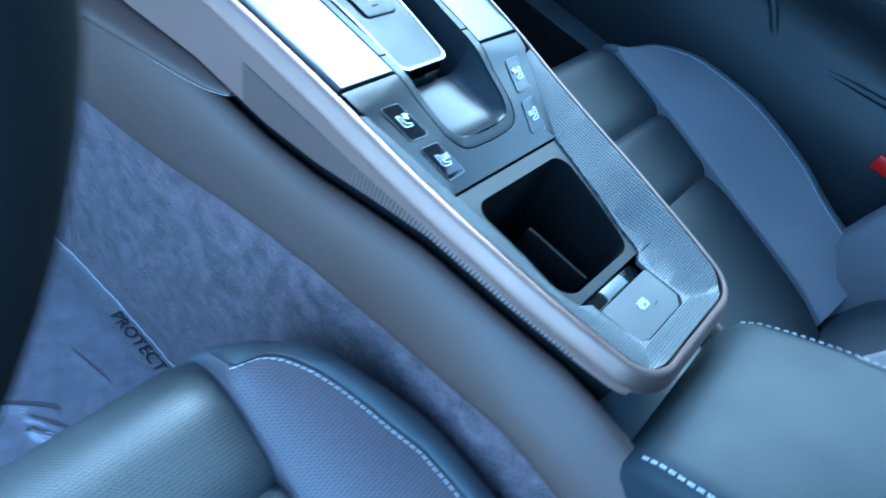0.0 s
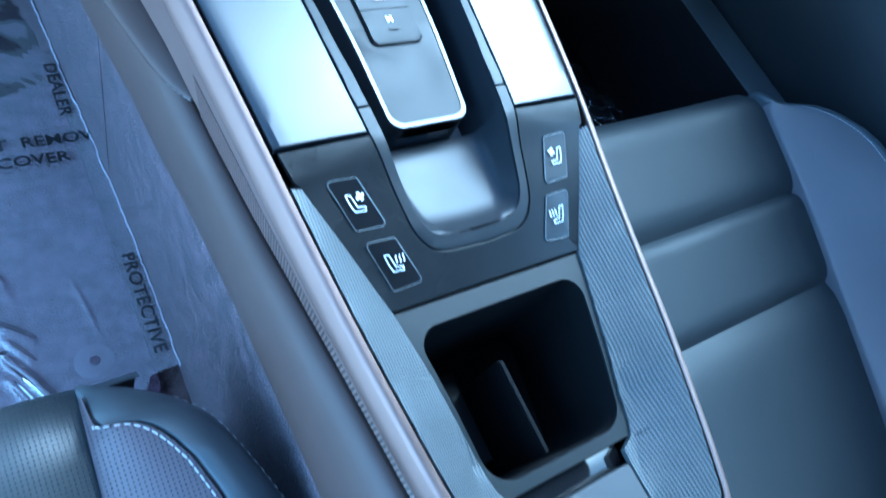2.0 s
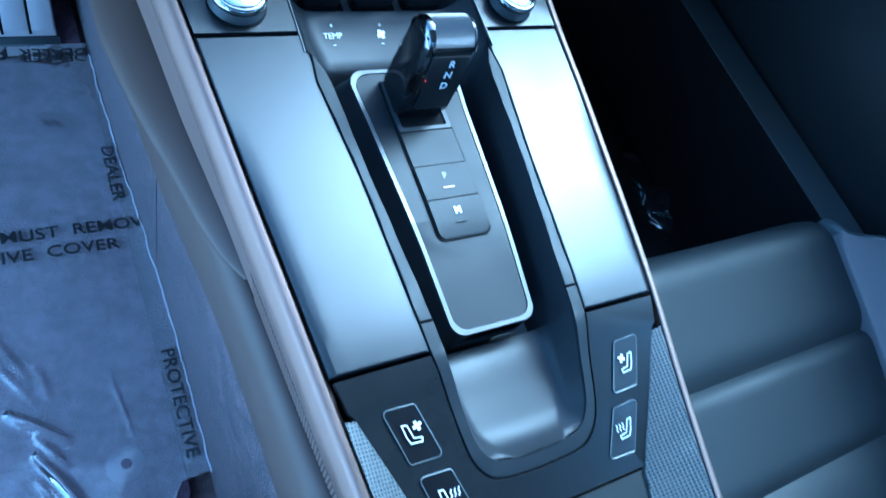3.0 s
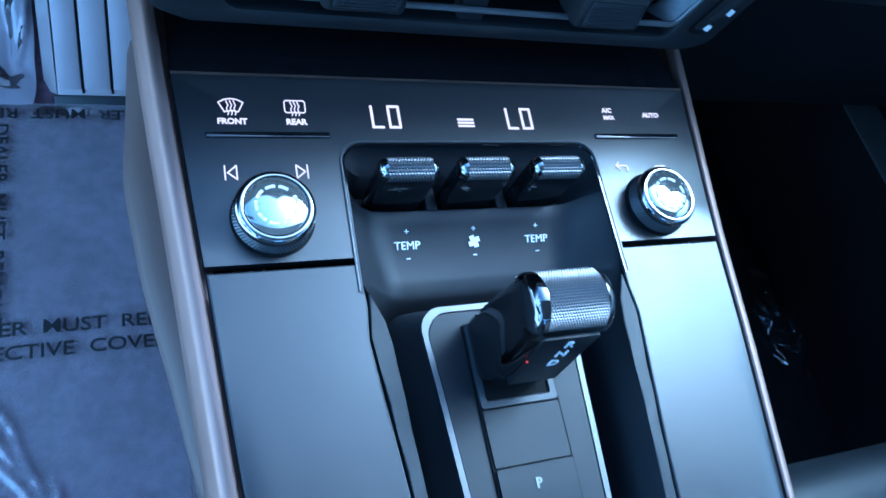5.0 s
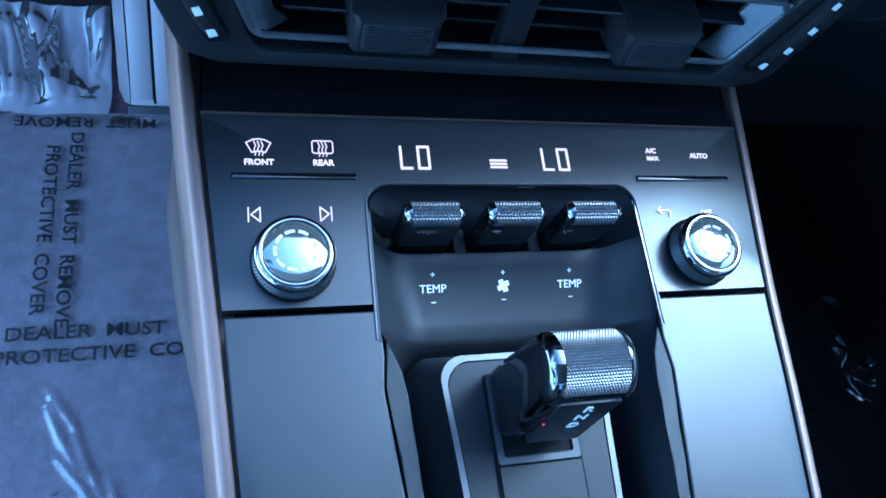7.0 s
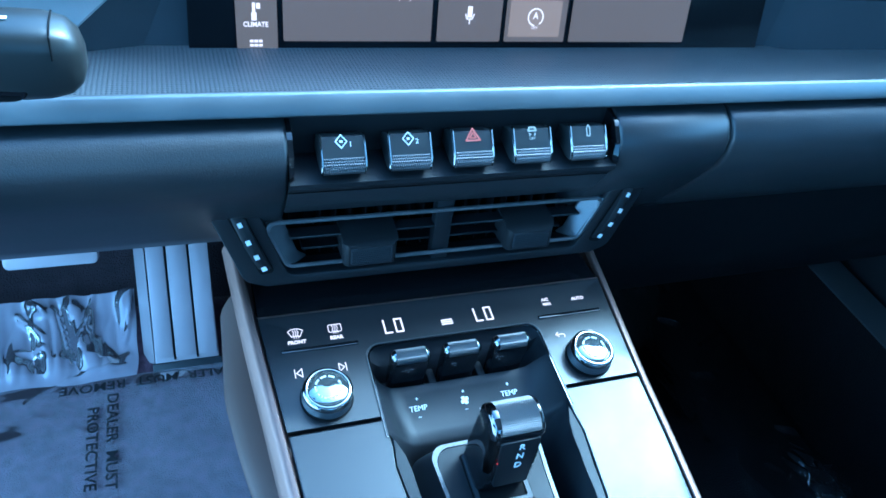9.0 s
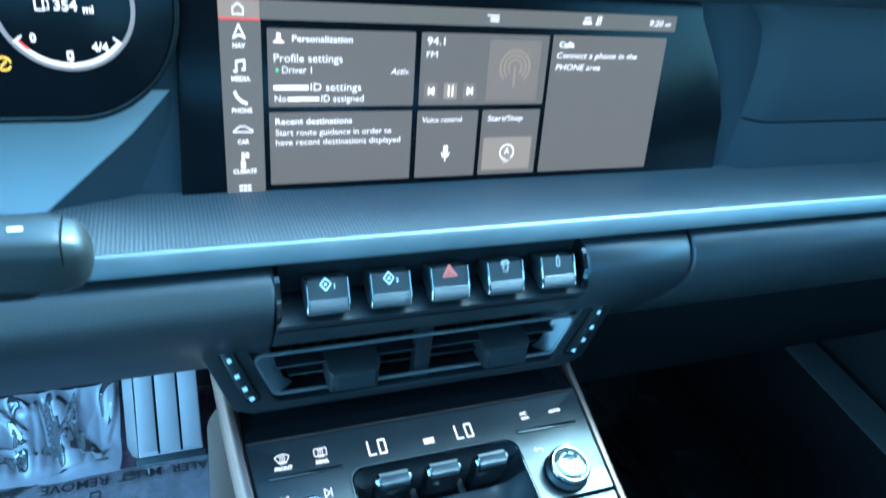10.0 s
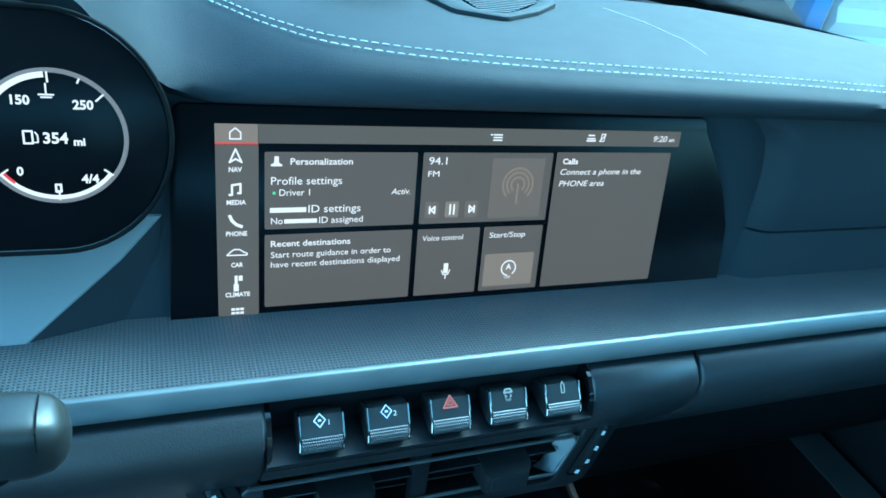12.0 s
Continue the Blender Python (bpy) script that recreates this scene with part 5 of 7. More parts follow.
def fascia_panel(z0, z1, proud, crown):
    """A panel before the passenger whose left end rolls back towards the display."""
    rings = []
    for s in (0.0, 0.001, 0.003, 0.006, 0.010, 0.016, 0.024, 0.04, 0.08, 0.16, 0.30, 0.49):
        f = max(0.0, 1 - s / 0.02)
        ring = []
        for z in np.linspace(z0, z1, 10):
            swell = crown * math.sin(math.pi * min(1.0, max(0.0, (z - z0) / (z1 - z0 + 0.012)))) * (1 - f * f)
            ring.append((smooth_lerp(z, EDGE_X) + s, fascia_y(z, -proud - swell + (proud + 0.006) * f * f), z))
        rings.append(ring + [(ring[-1][0], fascia_y(z1, 0.01), z1), (ring[0][0], fascia_y(z0, 0.01), z0)])
    return loft(rings)


part("fascia_strip", fascia_panel(0.146, 0.1792, 0.004, 0.0), SOFT, dash, "smooth lower strip of the dash front", smooth=50)
part("fascia_pad", fascia_panel(0.1808, 0.262, 0.004, 0.010), SOFT, dash, "padded dark leather panel before the passenger", smooth=50)


# upper dash: a rounded nose with a double seam, then the top running to the windscreen
SEAM_Y = [(-0.70, 0.26), (-0.13, 0.240), (-0.10, 0.208), (-0.077, 0.178), (-0.048, 0.156), (0.002, 0.1446), (0.06, 0.140), (0.126, 0.138), (0.20, 0.1346), (0.27, 0.130), (0.70, 0.110)]
LIFT = [(-0.70, 0.050), (-0.20, 0.056), (-0.168, 0.050), (-0.155, 0.041), (-0.147, 0.032), (-0.136, 0.018), (-0.127, 0.009), (-0.116, 0.003), (-0.100, 0.0), (0.7, 0.0)]
NOSE = [(0.1620, 0.2475, 0.0), (0.1500, 0.2530, 0.05), (0.1390, 0.2582, 0.25), (0.1310, 0.2640, 0.5), (0.1292, 0.2700, 0.75), (0.1345, 0.2762, 0.92), (0.1446, 0.2800, 1.0), (0.1600, 0.2818, 1.0), (0.19, 0.2822, 0.95), (0.24, 0.2790, 0.7), (0.32, 0.2715, 0.4), (0.40, 0.2615, 0.0), (0.62, 0.2450, 0.0), (0.62, 0.21, 0.0), (0.18, 0.23, 0.0)]


def screen_base(x):
    """The windscreen's foot."""
    return max(0.17, min(0.47, 0.52 - 1.02 * x * x))


def nose(x):
    """Section of the upper dash. It draws back and rises into a cowl over the instruments."""
    dy, up = smooth_lerp(x, SEAM_Y) - 0.1446, smooth_lerp(x, LIFT)
    far = screen_base(x) - 0.004
    start = max(0.195, far - 0.13)
    out = []
    for y, z, w in NOSE:
        z = z + 0.225 * w * (math.hypot(dy, 0.002) - dy - 0.002) * max(0.0, min(1.0, (0.2765 - z) / 0.006)) + up * (1.0 if y < 0.3 else max(0.0, 1 - (y - 0.3) / 0.2))
        y = min(far, y + dy * w)
        out.append((y, z - (0.014 * max(0.0, y - start) / (far - start) if z > 0.235 else 0.0)))
    return out


part("upper_dash", along_x(nose, X_LEFT, X_RIGHT, 141), SOFT, dash, "blue-black leather upper dash", smooth=88)
for d in (0, 1):
    seam = []
    for x in np.linspace(-0.118, 0.60, 120):
        s = nose(x)
        (y0, z0), (y1, z1) = s[6], s[7]
        f = -0.1 + 0.5 * d
        seam.append((x, y0 + (y1 - y0) * f, z0 + (z1 - z0) * f + 0.0006))
    part("stitching", stitches(seam, 0.0036, 0.0014, 0.0006), STITCH, dash, "pale double seam")
part("dash_seam", tube([(0.1688, 0.1707, 0.2820), (0.1700, 0.195, 0.2823), (0.1708, 0.2381, 0.2792), (0.164, 0.30, 0.2735)], 0.00016, 5), STITCH, dash)
# speaker grille and round clock on top of the dash
grille = thing("dash_grille", "slatted speaker grille in a pale surround on the dash top", "grille", (0.07, 0.27, 0.277))
rim_o = rounded([(0.118, 0.262), (0.090, 0.232), (0.058, 0.208), (0.030, 0.219), (0.024, 0.250), (0.045, 0.31), (0.115, 0.31)], 0.008, 5)
rim_i = rounded([(0.105, 0.262), (0.084, 0.238), (0.062, 0.219), (0.046, 0.224), (0.044, 0.250), (0.056, 0.30), (0.105, 0.30)], 0.006, 5)
shape_g = lambda x, y: 0.2840 - 0.06 * max(0.0, y - 0.20)
part("surround", sheet(rim_o, [rim_i], thick=0.003, bevel=0.0012, shape=shape_g), SOFT, grille)
part("backing", sheet(rim_i, thick=0.001, bevel=0, shape=lambda x, y: shape_g(x, y) - 0.0025), DARK, grille)
for k in range(14):
    y = 0.222 + 0.0052 * k
    part("slat", box(0.047, min(0.104, 0.064 + (y - 0.219) * 1.0), y, y + 0.0022, shape_g(0, y) - 0.003, shape_g(0, y) - 0.0002), GREY, grille)
clock = thing("dash_clock", "round black clock in a pod on the dash top", "clock", (-0.014, 0.27, 0.278))
m = Matrix.Translation((-0.011, 0.276, 0.297)) @ Matrix.Rotation(radians(62), 4, "X")
part("pod", revolve([(0.0, -0.03), (0.026, -0.03), (0.031, -0.006), (0.031, 0.002), (0.029, 0.004), (0.0265, 0.001), (0.0, 0.0005)], 40, m), MATT, clock)
part("face", revolve([(0.0, 0.0005), (0.026, 0.0005), (0.026, 0.0012), (0.0, 0.0013)], 40, m), PIANO, clock)
ticks = [[(0.0225 * math.cos(a), 0.0225 * math.sin(a)), (0.0245 * math.cos(a), 0.0245 * math.sin(a))] for a in np.linspace(0, 2 * math.pi, 61)[:-1]]
part("ticks", ribbons(ticks, 0.0005, m @ Matrix.Translation((0, 0, 0.0014))), WHITE, clock)
part("lettering", letters("30", 0.0045, m @ Matrix.Translation((0, -0.0175, 0.0014))), WHITE, clock)

# ---- central display ----
SCREEN_M = Matrix.Translation((-0.1013, 0.1558, 0.2407)) @ Matrix.Rotation(radians(75), 4, "X")
display = thing("infotainment_display", "wide glossy black touch display showing grey menu tiles", "display", (0.03, 0.145, 0.15))
part("glass", sheet(rounded([(0.276, 0.0085), (0.2785, 0.0), (0.2990, -0.033), (0.3085, -0.060), (0.3105, -0.0965), (-0.0220, -0.0965), (-0.0180, 0.0085)], [0.006, 0.004, 0.01, 0.01, 0.001, 0.001, 0.006], 4), thick=0.004, bevel=0.0005, matrix=SCREEN_M @ Matrix.Translation((0, 0, -0.0003))), DISPLAY, display, "black display glass")


def tile(x0, y0, x1, y1, material, name="tile", off=0.0002, r=0.0006, label=""):
    return part(name, sheet(rounded([(x1, y1), (x1, y0), (x0, y0), (x0, y1)], r, 2), thick=0.0003, bevel=0, matrix=SCREEN_M @ Matrix.Translation((0, 0, off))), material, display, label)


def say(words, x0, x1, y, size, material=None, slant=0.0, fat=0.0):
    """A line of words that fills x0 to x1."""
    bm = letters(words, size, Matrix.Identity(4), "LEFT", fat, 1.0, slant, 0.0001)
    a, b = min(v.co.x for v in bm.verts), max(v.co.x for v in bm.verts)
    bm.transform(SCREEN_M @ Matrix.Translation((x0, y, 0.0006)) @ Matrix.Diagonal(((x1 - x0) / (b - a), 1, 1, 1)) @ Matrix.Translation((-a, 0, 0)))
    return part("lettering", bm, material or LIT, display)


def draw(lines, x, y, width, material=None, loop=False):
    return part("symbol", ribbons(lines, width, SCREEN_M @ Matrix.Translation((x, y, 0.0006)), 0.0001, loop), material or LIT, display)


tile(0.0, -0.0088, 0.0190, 0.0, SCREEN_HI, r=0)
tile(0.0192, -0.0088, 0.2590, 0.0, SCREEN_BAR, r=0)
tile(0.0, -0.0093, 0.0190, -0.0085, RED, "menu_line", 0.0004, 0)
tile(0.0, -0.0968, 0.0192, -0.0095, SCREEN_BAR, r=0)
tile(0.0220, -0.0506, 0.0976, -0.0128, SCREEN)
tile(0.0220, -0.0912, 0.0974, -0.0535, SCREEN)
tile(0.1008, -0.0506, 0.1758, -0.0128, SCREEN)
tile(0.1006, -0.0912, 0.1363, -0.0537, SCREEN)
tile(0.1390, -0.0912, 0.1751, -0.0537, SCREEN)
tile(0.1783, -0.0912, 0.2544, -0.0124, SCREEN)
tile(0.1410, -0.0886, 0.1716, -0.0695, SCREEN_HI, "button", 0.0004)
tile(0.1398, -0.0484, 0.1712, -0.0158, SCREEN_DIM, "cover_tile", 0.0004, 0)
say("Personalization", 0.0339, 0.0641, -0.0174, 0.0032, fat=0.00005)
say("Profile settings", 0.0249, 0.0590, -0.0268, 0.0040)
say("Driver 1", 0.0288, 0.0434, -0.0325, 0.0034)
say("Activ.", 0.0845, 0.0946, -0.0328, 0.0032, slant=0.25)
part("bar_text", ribbons([[(0.0251, -0.0410), (0.0410, -0.0410)]], 0.0024, SCREEN_M @ Matrix.Translation((0, 0, 0.0006)), 0.0001), LIT, display)
say("ID settings", 0.0428, 0.0689, -0.0409, 0.0040)
say("No", 0.0249, 0.0305, -0.0466, 0.0034)
part("bar_text", ribbons([[(0.0318, -0.0467), (0.0465, -0.0467)]], 0.0021, SCREEN_M @ Matrix.Translation((0, 0, 0.0006)), 0.0001), LIT, display)
say("ID assigned", 0.0482, 0.0703, -0.0467, 0.0034)
say("Recent destinations", 0.0249, 0.0644, -0.0582, 0.0032, fat=0.00005)
say("Start route guidance in order to", 0.0249, 0.0860, -0.0639, 0.0032)
say("have recent destinations displayed", 0.0249, 0.0912, -0.0690, 0.0032)
say("94.1", 0.1038, 0.1137, -0.0172, 0.0040)
say("FM", 0.1038, 0.1099, -0.0239, 0.0031)
say("Voice control", 0.1034, 0.1266, -0.0587, 0.0030, slant=0.1)
say("Start/Stop", 0.1422, 0.1642, -0.0585, 0.0032, slant=0.1)
say("Calls", 0.1822, 0.1918, -0.0175, 0.0031, fat=0.0001)
say("Connect a phone in the", 0.1815, 0.2350, -0.0234, 0.0034, slant=0.2)
say("PHONE area", 0.1815, 0.2108, -0.0300, 0.0034, slant=0.2)
say("9:20", 0.2402, 0.2495, -0.0045, 0.0036, slant=0.2)
say("AM", 0.2508, 0.2546, -0.0052, 0.0020)
for word, x0, x1, y in (("NAV", 0.0058, 0.0117, -0.0211), ("MEDIA", 0.0046, 0.0134, -0.0368), ("PHONE", 0.0041, 0.0138, -0.0522), ("CAR", 0.0062, 0.0118, -0.0680), ("CLIMATE", 0.0033, 0.0149, -0.0834)):
    say(word, x0, x1, y, 0.0023, fat=0.00008)
draw([[(-0.0024, -0.0024), (-0.0024, 0.0006), (0, 0.0026), (0.0024, 0.0006), (0.0024, -0.0024)]], 0.0089, -0.0044, 0.0006, loop=True)
draw([[(-0.0027, -0.0030), (0, 0.0032), (0.0027, -0.0030), (0, -0.0014)]], 0.0089, -0.0146, 0.0008, loop=True)
draw([[(-0.0016, -0.0022), (-0.0016, 0.0024), (0.0022, 0.0030), (0.0022, -0.0014)], [(-0.0028, -0.0022), (-0.0016, -0.0022)], [(0.0010, -0.0014), (0.0022, -0.0014)]], 0.0087, -0.0308, 0.0010)
draw([[(-0.0026, 0.0028), (-0.0016, 0.0004), (0.0004, -0.0016), (0.0028, -0.0026)]], 0.0085, -0.0460, 0.0015)
draw([[(-0.0046, -0.0010), (-0.0030, 0.0006), (-0.0012, 0.0018), (0.0012, 0.0018), (0.0032, 0.0004), (0.0048, -0.0004), (0.0046, -0.0012)]], 0.0089, -0.0618, 0.0006, loop=True)
draw([[(-0.0004, -0.0016), (-0.0004, -0.0038)]], 0.0088, -0.0770, 0.0024)
draw([[(-0.0004, 0.0032), (-0.0004, -0.0022)], [(0.0012, 0.0028), (0.0022, 0.0028)], [(0.0012, 0.0016), (0.0022, 0.0016)]], 0.0088, -0.0770, 0.0014)
for i in range(3):
    for j in range(2):
        draw([[(-0.0005, 0), (0.0005, 0)]], 0.0089 + (i - 1) * 0.0021, -0.0911 - 0.0020 * j, 0.0012)
draw([[(-0.0023, -0.0018), (0.0023, -0.0018)], [(-0.0014, -0.0012), (0.0014, -0.0012)]], 0.0274, -0.0172, 0.0010)
draw([[(0, -0.0004), (0, 0.0018)]], 0.0274, -0.0172, 0.0021)
draw([[(-0.0003, 0), (0.0003, 0)]], 0.0263, -0.0325, 0.0013, GREEN)
draw([[(-0.0034, 0.0014), (-0.0024, 0.0014)], [(-0.0016, 0.0014), (0.0032, 0.0014)], [(-0.0016, 0.0), (0.0032, 0.0)], [(-0.0016, -0.0014), (0.0032, -0.0014)]], 0.1403, -0.0046, 0.0007)
draw([[(-0.0027, -0.0014), (0.0027, -0.0014)], [(-0.0024, -0.0002), (0.0024, -0.0002)], [(-0.0018, 0.0016), (0.0018, 0.0016)]], 0.1982, -0.0044, 0.0008)
draw([[(-0.0012, -0.0020), (0.0010, -0.0020), (0.0016, 0.0020), (-0.0006, 0.0020)], [(-0.0018, -0.0020), (0.0020, 0.0020)]], 0.2055, -0.0040, 0.0005, loop=True)
draw([[(0, 0.0028), (0, -0.0012)]], 0.1180, -0.0768, 0.0026)
draw([[(-0.0024, -0.0004), (-0.0014, -0.0028), (0.0014, -0.0028), (0.0024, -0.0004)], [(0, -0.0028), (0, -0.0052)]], 0.1180, -0.0768, 0.0006)
ring = [(0.0044 * math.cos(a), 0.0044 * math.sin(a)) for a in np.linspace(-0.9, 4.6, 15)]
draw([ring], 0.1562, -0.0782, 0.0007)
say("A", 0.1546, 0.1578, -0.0776, 0.0034, fat=0.0001)
say("OFF", 0.1544, 0.1580, -0.0838, 0.0014)
for x, lines in ((0.1074, [[(-0.0014, 0.0018), (-0.0014, -0.0018)], [(0.0014, 0.0018), (-0.0008, 0), (0.0014, -0.0018), (0.0014, 0.0018)]]), (0.1186, [[(-0.0011, 0.0026), (-0.0011, -0.0026)], [(0.0011, 0.0026), (0.0011, -0.0026)]]), (0.1299, [[(0.0014, 0.0018), (0.0014, -0.0018)], [(-0.0014, 0.0018), (0.0008, 0), (-0.0014, -0.0018), (-0.0014, 0.0018)]])):
    tile(x - 0.0038, -0.0474, x + 0.0038, -0.0388, SCREEN_HI if x == 0.1186 else SCREEN_DIM, "button", 0.0004)
    draw(lines, x, -0.0430, 0.0009)
arcs = [[(r * math.cos(a), r * math.sin(a)) for a in np.linspace(-0.75, math.pi + 0.75, 16)] for r in (0.0040, 0.0066, 0.0090)]
draw(arcs + [[(0, 0), (0, -0.0105)]], 0.1560, -0.0300, 0.0013, SCREEN_HI)

# ---- instruments ----
CL_M = Matrix.Translation((-0.1629, 0.1375, 0.2420)) @ Matrix.Rotation(radians(75), 4, "X")
cluster = thing("instrument_cluster", "black instrument cluster with a lit round fuel and coolant gauge", "instruments", (-0.3, 0.13, 0.2))
cap = [(0.0435 * math.cos(a) - 0.001, 0.0475 * math.sin(a) + 0.0005) for a in np.linspace(math.pi / 2, -math.pi / 2, 25)]
part("glass", sheet(cap + [(-0.42, -0.047), (-0.42, 0.048)], thick=0.012, bevel=0.0012, matrix=CL_M), DISPLAY, cluster, "black cluster glass")
for cx in (0.0, -0.080):
    ring_o = [(cx + 0.0268 * math.cos(a), 0.0268 * math.sin(a)) for a in np.linspace(0, 2 * math.pi, 65)[:-1]]
    ring_i = [(cx + 0.0250 * math.cos(a), 0.0250 * math.sin(a)) for a in np.linspace(0, 2 * math.pi, 65)[:-1]]
    part("gauge_ring", sheet(ring_o, [ring_i], thick=0.0006, bevel=0.0002, matrix=CL_M @ Matrix.Translation((0, 0, 0.0006))), GAUGE, cluster, "dim grey gauge ring")
for a0, a1 in ((-2.5, -0.65), (1.65, 2.75)):
    half = 0.0011 if a0 > 0 else 0.0008
    arc = [((0.0243 + half) * math.cos(a), (0.0243 + half) * math.sin(a)) for a in np.linspace(a0, a1, 24)] + [((0.0243 - half) * math.cos(a), (0.0243 - half) * math.sin(a)) for a in np.linspace(a1, a0, 24)]
    part("gauge_band", sheet(arc, thick=0.0004, bevel=0, matrix=CL_M @ Matrix.Translation((0, 0, 0.0008))), LIT, cluster, "lit gauge band")
ticks = [[(r0 * math.cos(a), r0 * math.sin(a)) for r0 in (0.0215, 0.0252)] for a in (0.75, 1.6, 2.75, -2.5, -0.65, -1.57)] + [[(r0 * math.cos(1.15), r0 * math.sin(1.15)) for r0 in (0.0235, 0.0252)]]
for tick in ticks:
    part("gauge_tick", ribbons([tick], 0.0007, CL_M @ Matrix.Translation((0, 0, 0.0010))), LIT, cluster)
for words, x, y, size in (("354", 0.0003, -0.0005, 0.0044), ("mi", 0.0087, -0.0018, 0.0032), ("150", -0.0110, 0.0142, 0.0036), ("250", 0.0110, 0.0128, 0.0036), ("0", -0.0131, -0.0137, 0.0034), ("4/4", 0.0116, -0.0170, 0.0036)):
    part("lettering", letters(words, size, CL_M @ Matrix.Translation((x, y, 0.0007)), fat=0.00015), LIT, cluster)
pump = [[(-0.0018, -0.0024), (-0.0018, 0.0024), (0.0012, 0.0024), (0.0012, -0.0024)]]
part("symbol", join(ribbons(pump, 0.0007, CL_M @ Matrix.Translation((-0.0088, 0.0, 0.0007)), loop=True), ribbons([[(0.0022, 0.0020), (0.0030, 0.0008), (0.0030, -0.0020), (0.0018, -0.0020)]], 0.0005, CL_M @ Matrix.Translation((-0.0088, 0.0, 0.0007)))), LIT, cluster)
part("symbol", ribbons([[(x * 0.6, y * 0.6) for x, y in pump[0]]], 0.0008, CL_M @ Matrix.Translation((0.0, -0.0205, 0.0007)), loop=True), LIT, cluster)
part("symbol", ribbons([[(0, 0.0028), (0, -0.0008)], [(-0.0026, -0.0014), (0.0026, -0.0014)], [(-0.0018, -0.0024), (0.0018, -0.0024)]], 0.0006, CL_M @ Matrix.Translation((-0.0015, 0.0180, 0.0007))), LIT, cluster)
part("red_mark", ribbons([[(0.0236 * math.cos(a), 0.0236 * math.sin(a)) for a in (-2.5, -2.38, -2.28)]], 0.0010, CL_M @ Matrix.Translation((0, 0, 0.0009))), RED, cluster)
part("symbol", ribbons([[(0.0026 * math.cos(a), 0.0026 * math.sin(a)) for a in np.linspace(0.3, 5.8, 12)], [(-0.001, -0.001), (0.001, 0.001)]], 0.0008, CL_M @ Matrix.Translation((-0.0250, -0.0240, 0.0007))), AMBER, cluster, "amber warning symbol")
hood = [CL_M @ Vector((x * 1.02, y * 1.02, 0.0)) for x, y in cap] + [CL_M @ Vector((-0.42, -0.049, 0.001))]
hood = [CL_M @ Vector((-0.42, 0.050, 0.001))] + hood
part("hood", tube(hood, 0.0010, 8), DARK, cluster, "leather-wrapped rim of the cluster")

# Light left of SPLIT and shade right of it are put into two colours.
SPLIT = [(0.1465, -0.187), (0.181, -0.143), (0.1985, -0.125)]
light_rows, dark_rows = [], []
for z in np.linspace(0.1468, 0.1985, 7):
    y, xd = 0.1188 + (z - 0.1468) * 0.54, lerp(z, SPLIT)
    light_rows.append([(X_LEFT, y, z), (xd - 0.0015, y, z), (xd, y + 0.0006, z), (xd, y + 0.006, z), (X_LEFT, y + 0.006, z)])
    dark_rows.append([(xd, y + 0.0010, z), (-0.1245, y + 0.0010 + 0.35 * (-0.1245 - xd), z), (-0.1245, y + 0.03, z), (xd, y + 0.008, z)])
part("lit_panel", loft(light_rows), surface("satin panel with light in its colour", (0.26, 0.262, 0.268), 0.38, mottle=(20, 0.08)), cluster, "satin panel under the instruments, light in its colour", smooth=20)
part("side_facet", loft(dark_rows), SOFT, cluster, "dark facet beside the lit panel, shade in its colour", smooth=20)

# ---- centre air vents ----
vent = thing("air_vent", "black centre air vent with two adjuster tabs and thumb wheels", "air vent", (0, 0.09, 0.05))


VM = Matrix.Translation((0, 0.0716, 0.0493)) @ Matrix.Rotation(radians(83.2), 4, "X")
v_out = rounded([(0.1300, 0.0520), (0.1215, 0.0400), (0.1070, 0.0000), (0.0960, -0.0042), (-0.0960, -0.0042), (-0.1070, 0.0000), (-0.1215, 0.0400), (-0.1300, 0.0520)], [0.002, 0.006, 0.008, 0.004, 0.004, 0.008, 0.006, 0.002], 5)
v_in = rounded([(0.1010, 0.0485), (0.0845, 0.0022), (-0.0845, 0.0022), (-0.1010, 0.0485)], [0.003, 0.006, 0.006, 0.003], 4)
part("frame", sheet(v_out, [v_in], thick=0.016, bevel=0.0026, matrix=VM), VENTSKIN, vent, "black vent frame")
# Deep-black sheets close the vent; the shade inside is their colour.
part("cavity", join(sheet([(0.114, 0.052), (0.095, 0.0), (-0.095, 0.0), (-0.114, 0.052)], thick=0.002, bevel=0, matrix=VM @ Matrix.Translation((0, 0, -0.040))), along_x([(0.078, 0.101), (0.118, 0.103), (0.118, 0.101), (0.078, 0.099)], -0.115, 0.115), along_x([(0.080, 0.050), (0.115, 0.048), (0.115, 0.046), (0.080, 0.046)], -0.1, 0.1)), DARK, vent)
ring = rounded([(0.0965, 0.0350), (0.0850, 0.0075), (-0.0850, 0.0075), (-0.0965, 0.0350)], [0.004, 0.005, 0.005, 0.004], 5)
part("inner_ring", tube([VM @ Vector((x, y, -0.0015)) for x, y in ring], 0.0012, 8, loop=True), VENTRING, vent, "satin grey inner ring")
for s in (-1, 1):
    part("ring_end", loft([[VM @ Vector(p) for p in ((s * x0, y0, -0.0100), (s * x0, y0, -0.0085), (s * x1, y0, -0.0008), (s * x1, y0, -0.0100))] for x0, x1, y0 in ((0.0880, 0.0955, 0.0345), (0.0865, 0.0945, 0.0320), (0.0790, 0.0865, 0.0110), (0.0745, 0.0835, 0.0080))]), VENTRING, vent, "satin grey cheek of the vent")
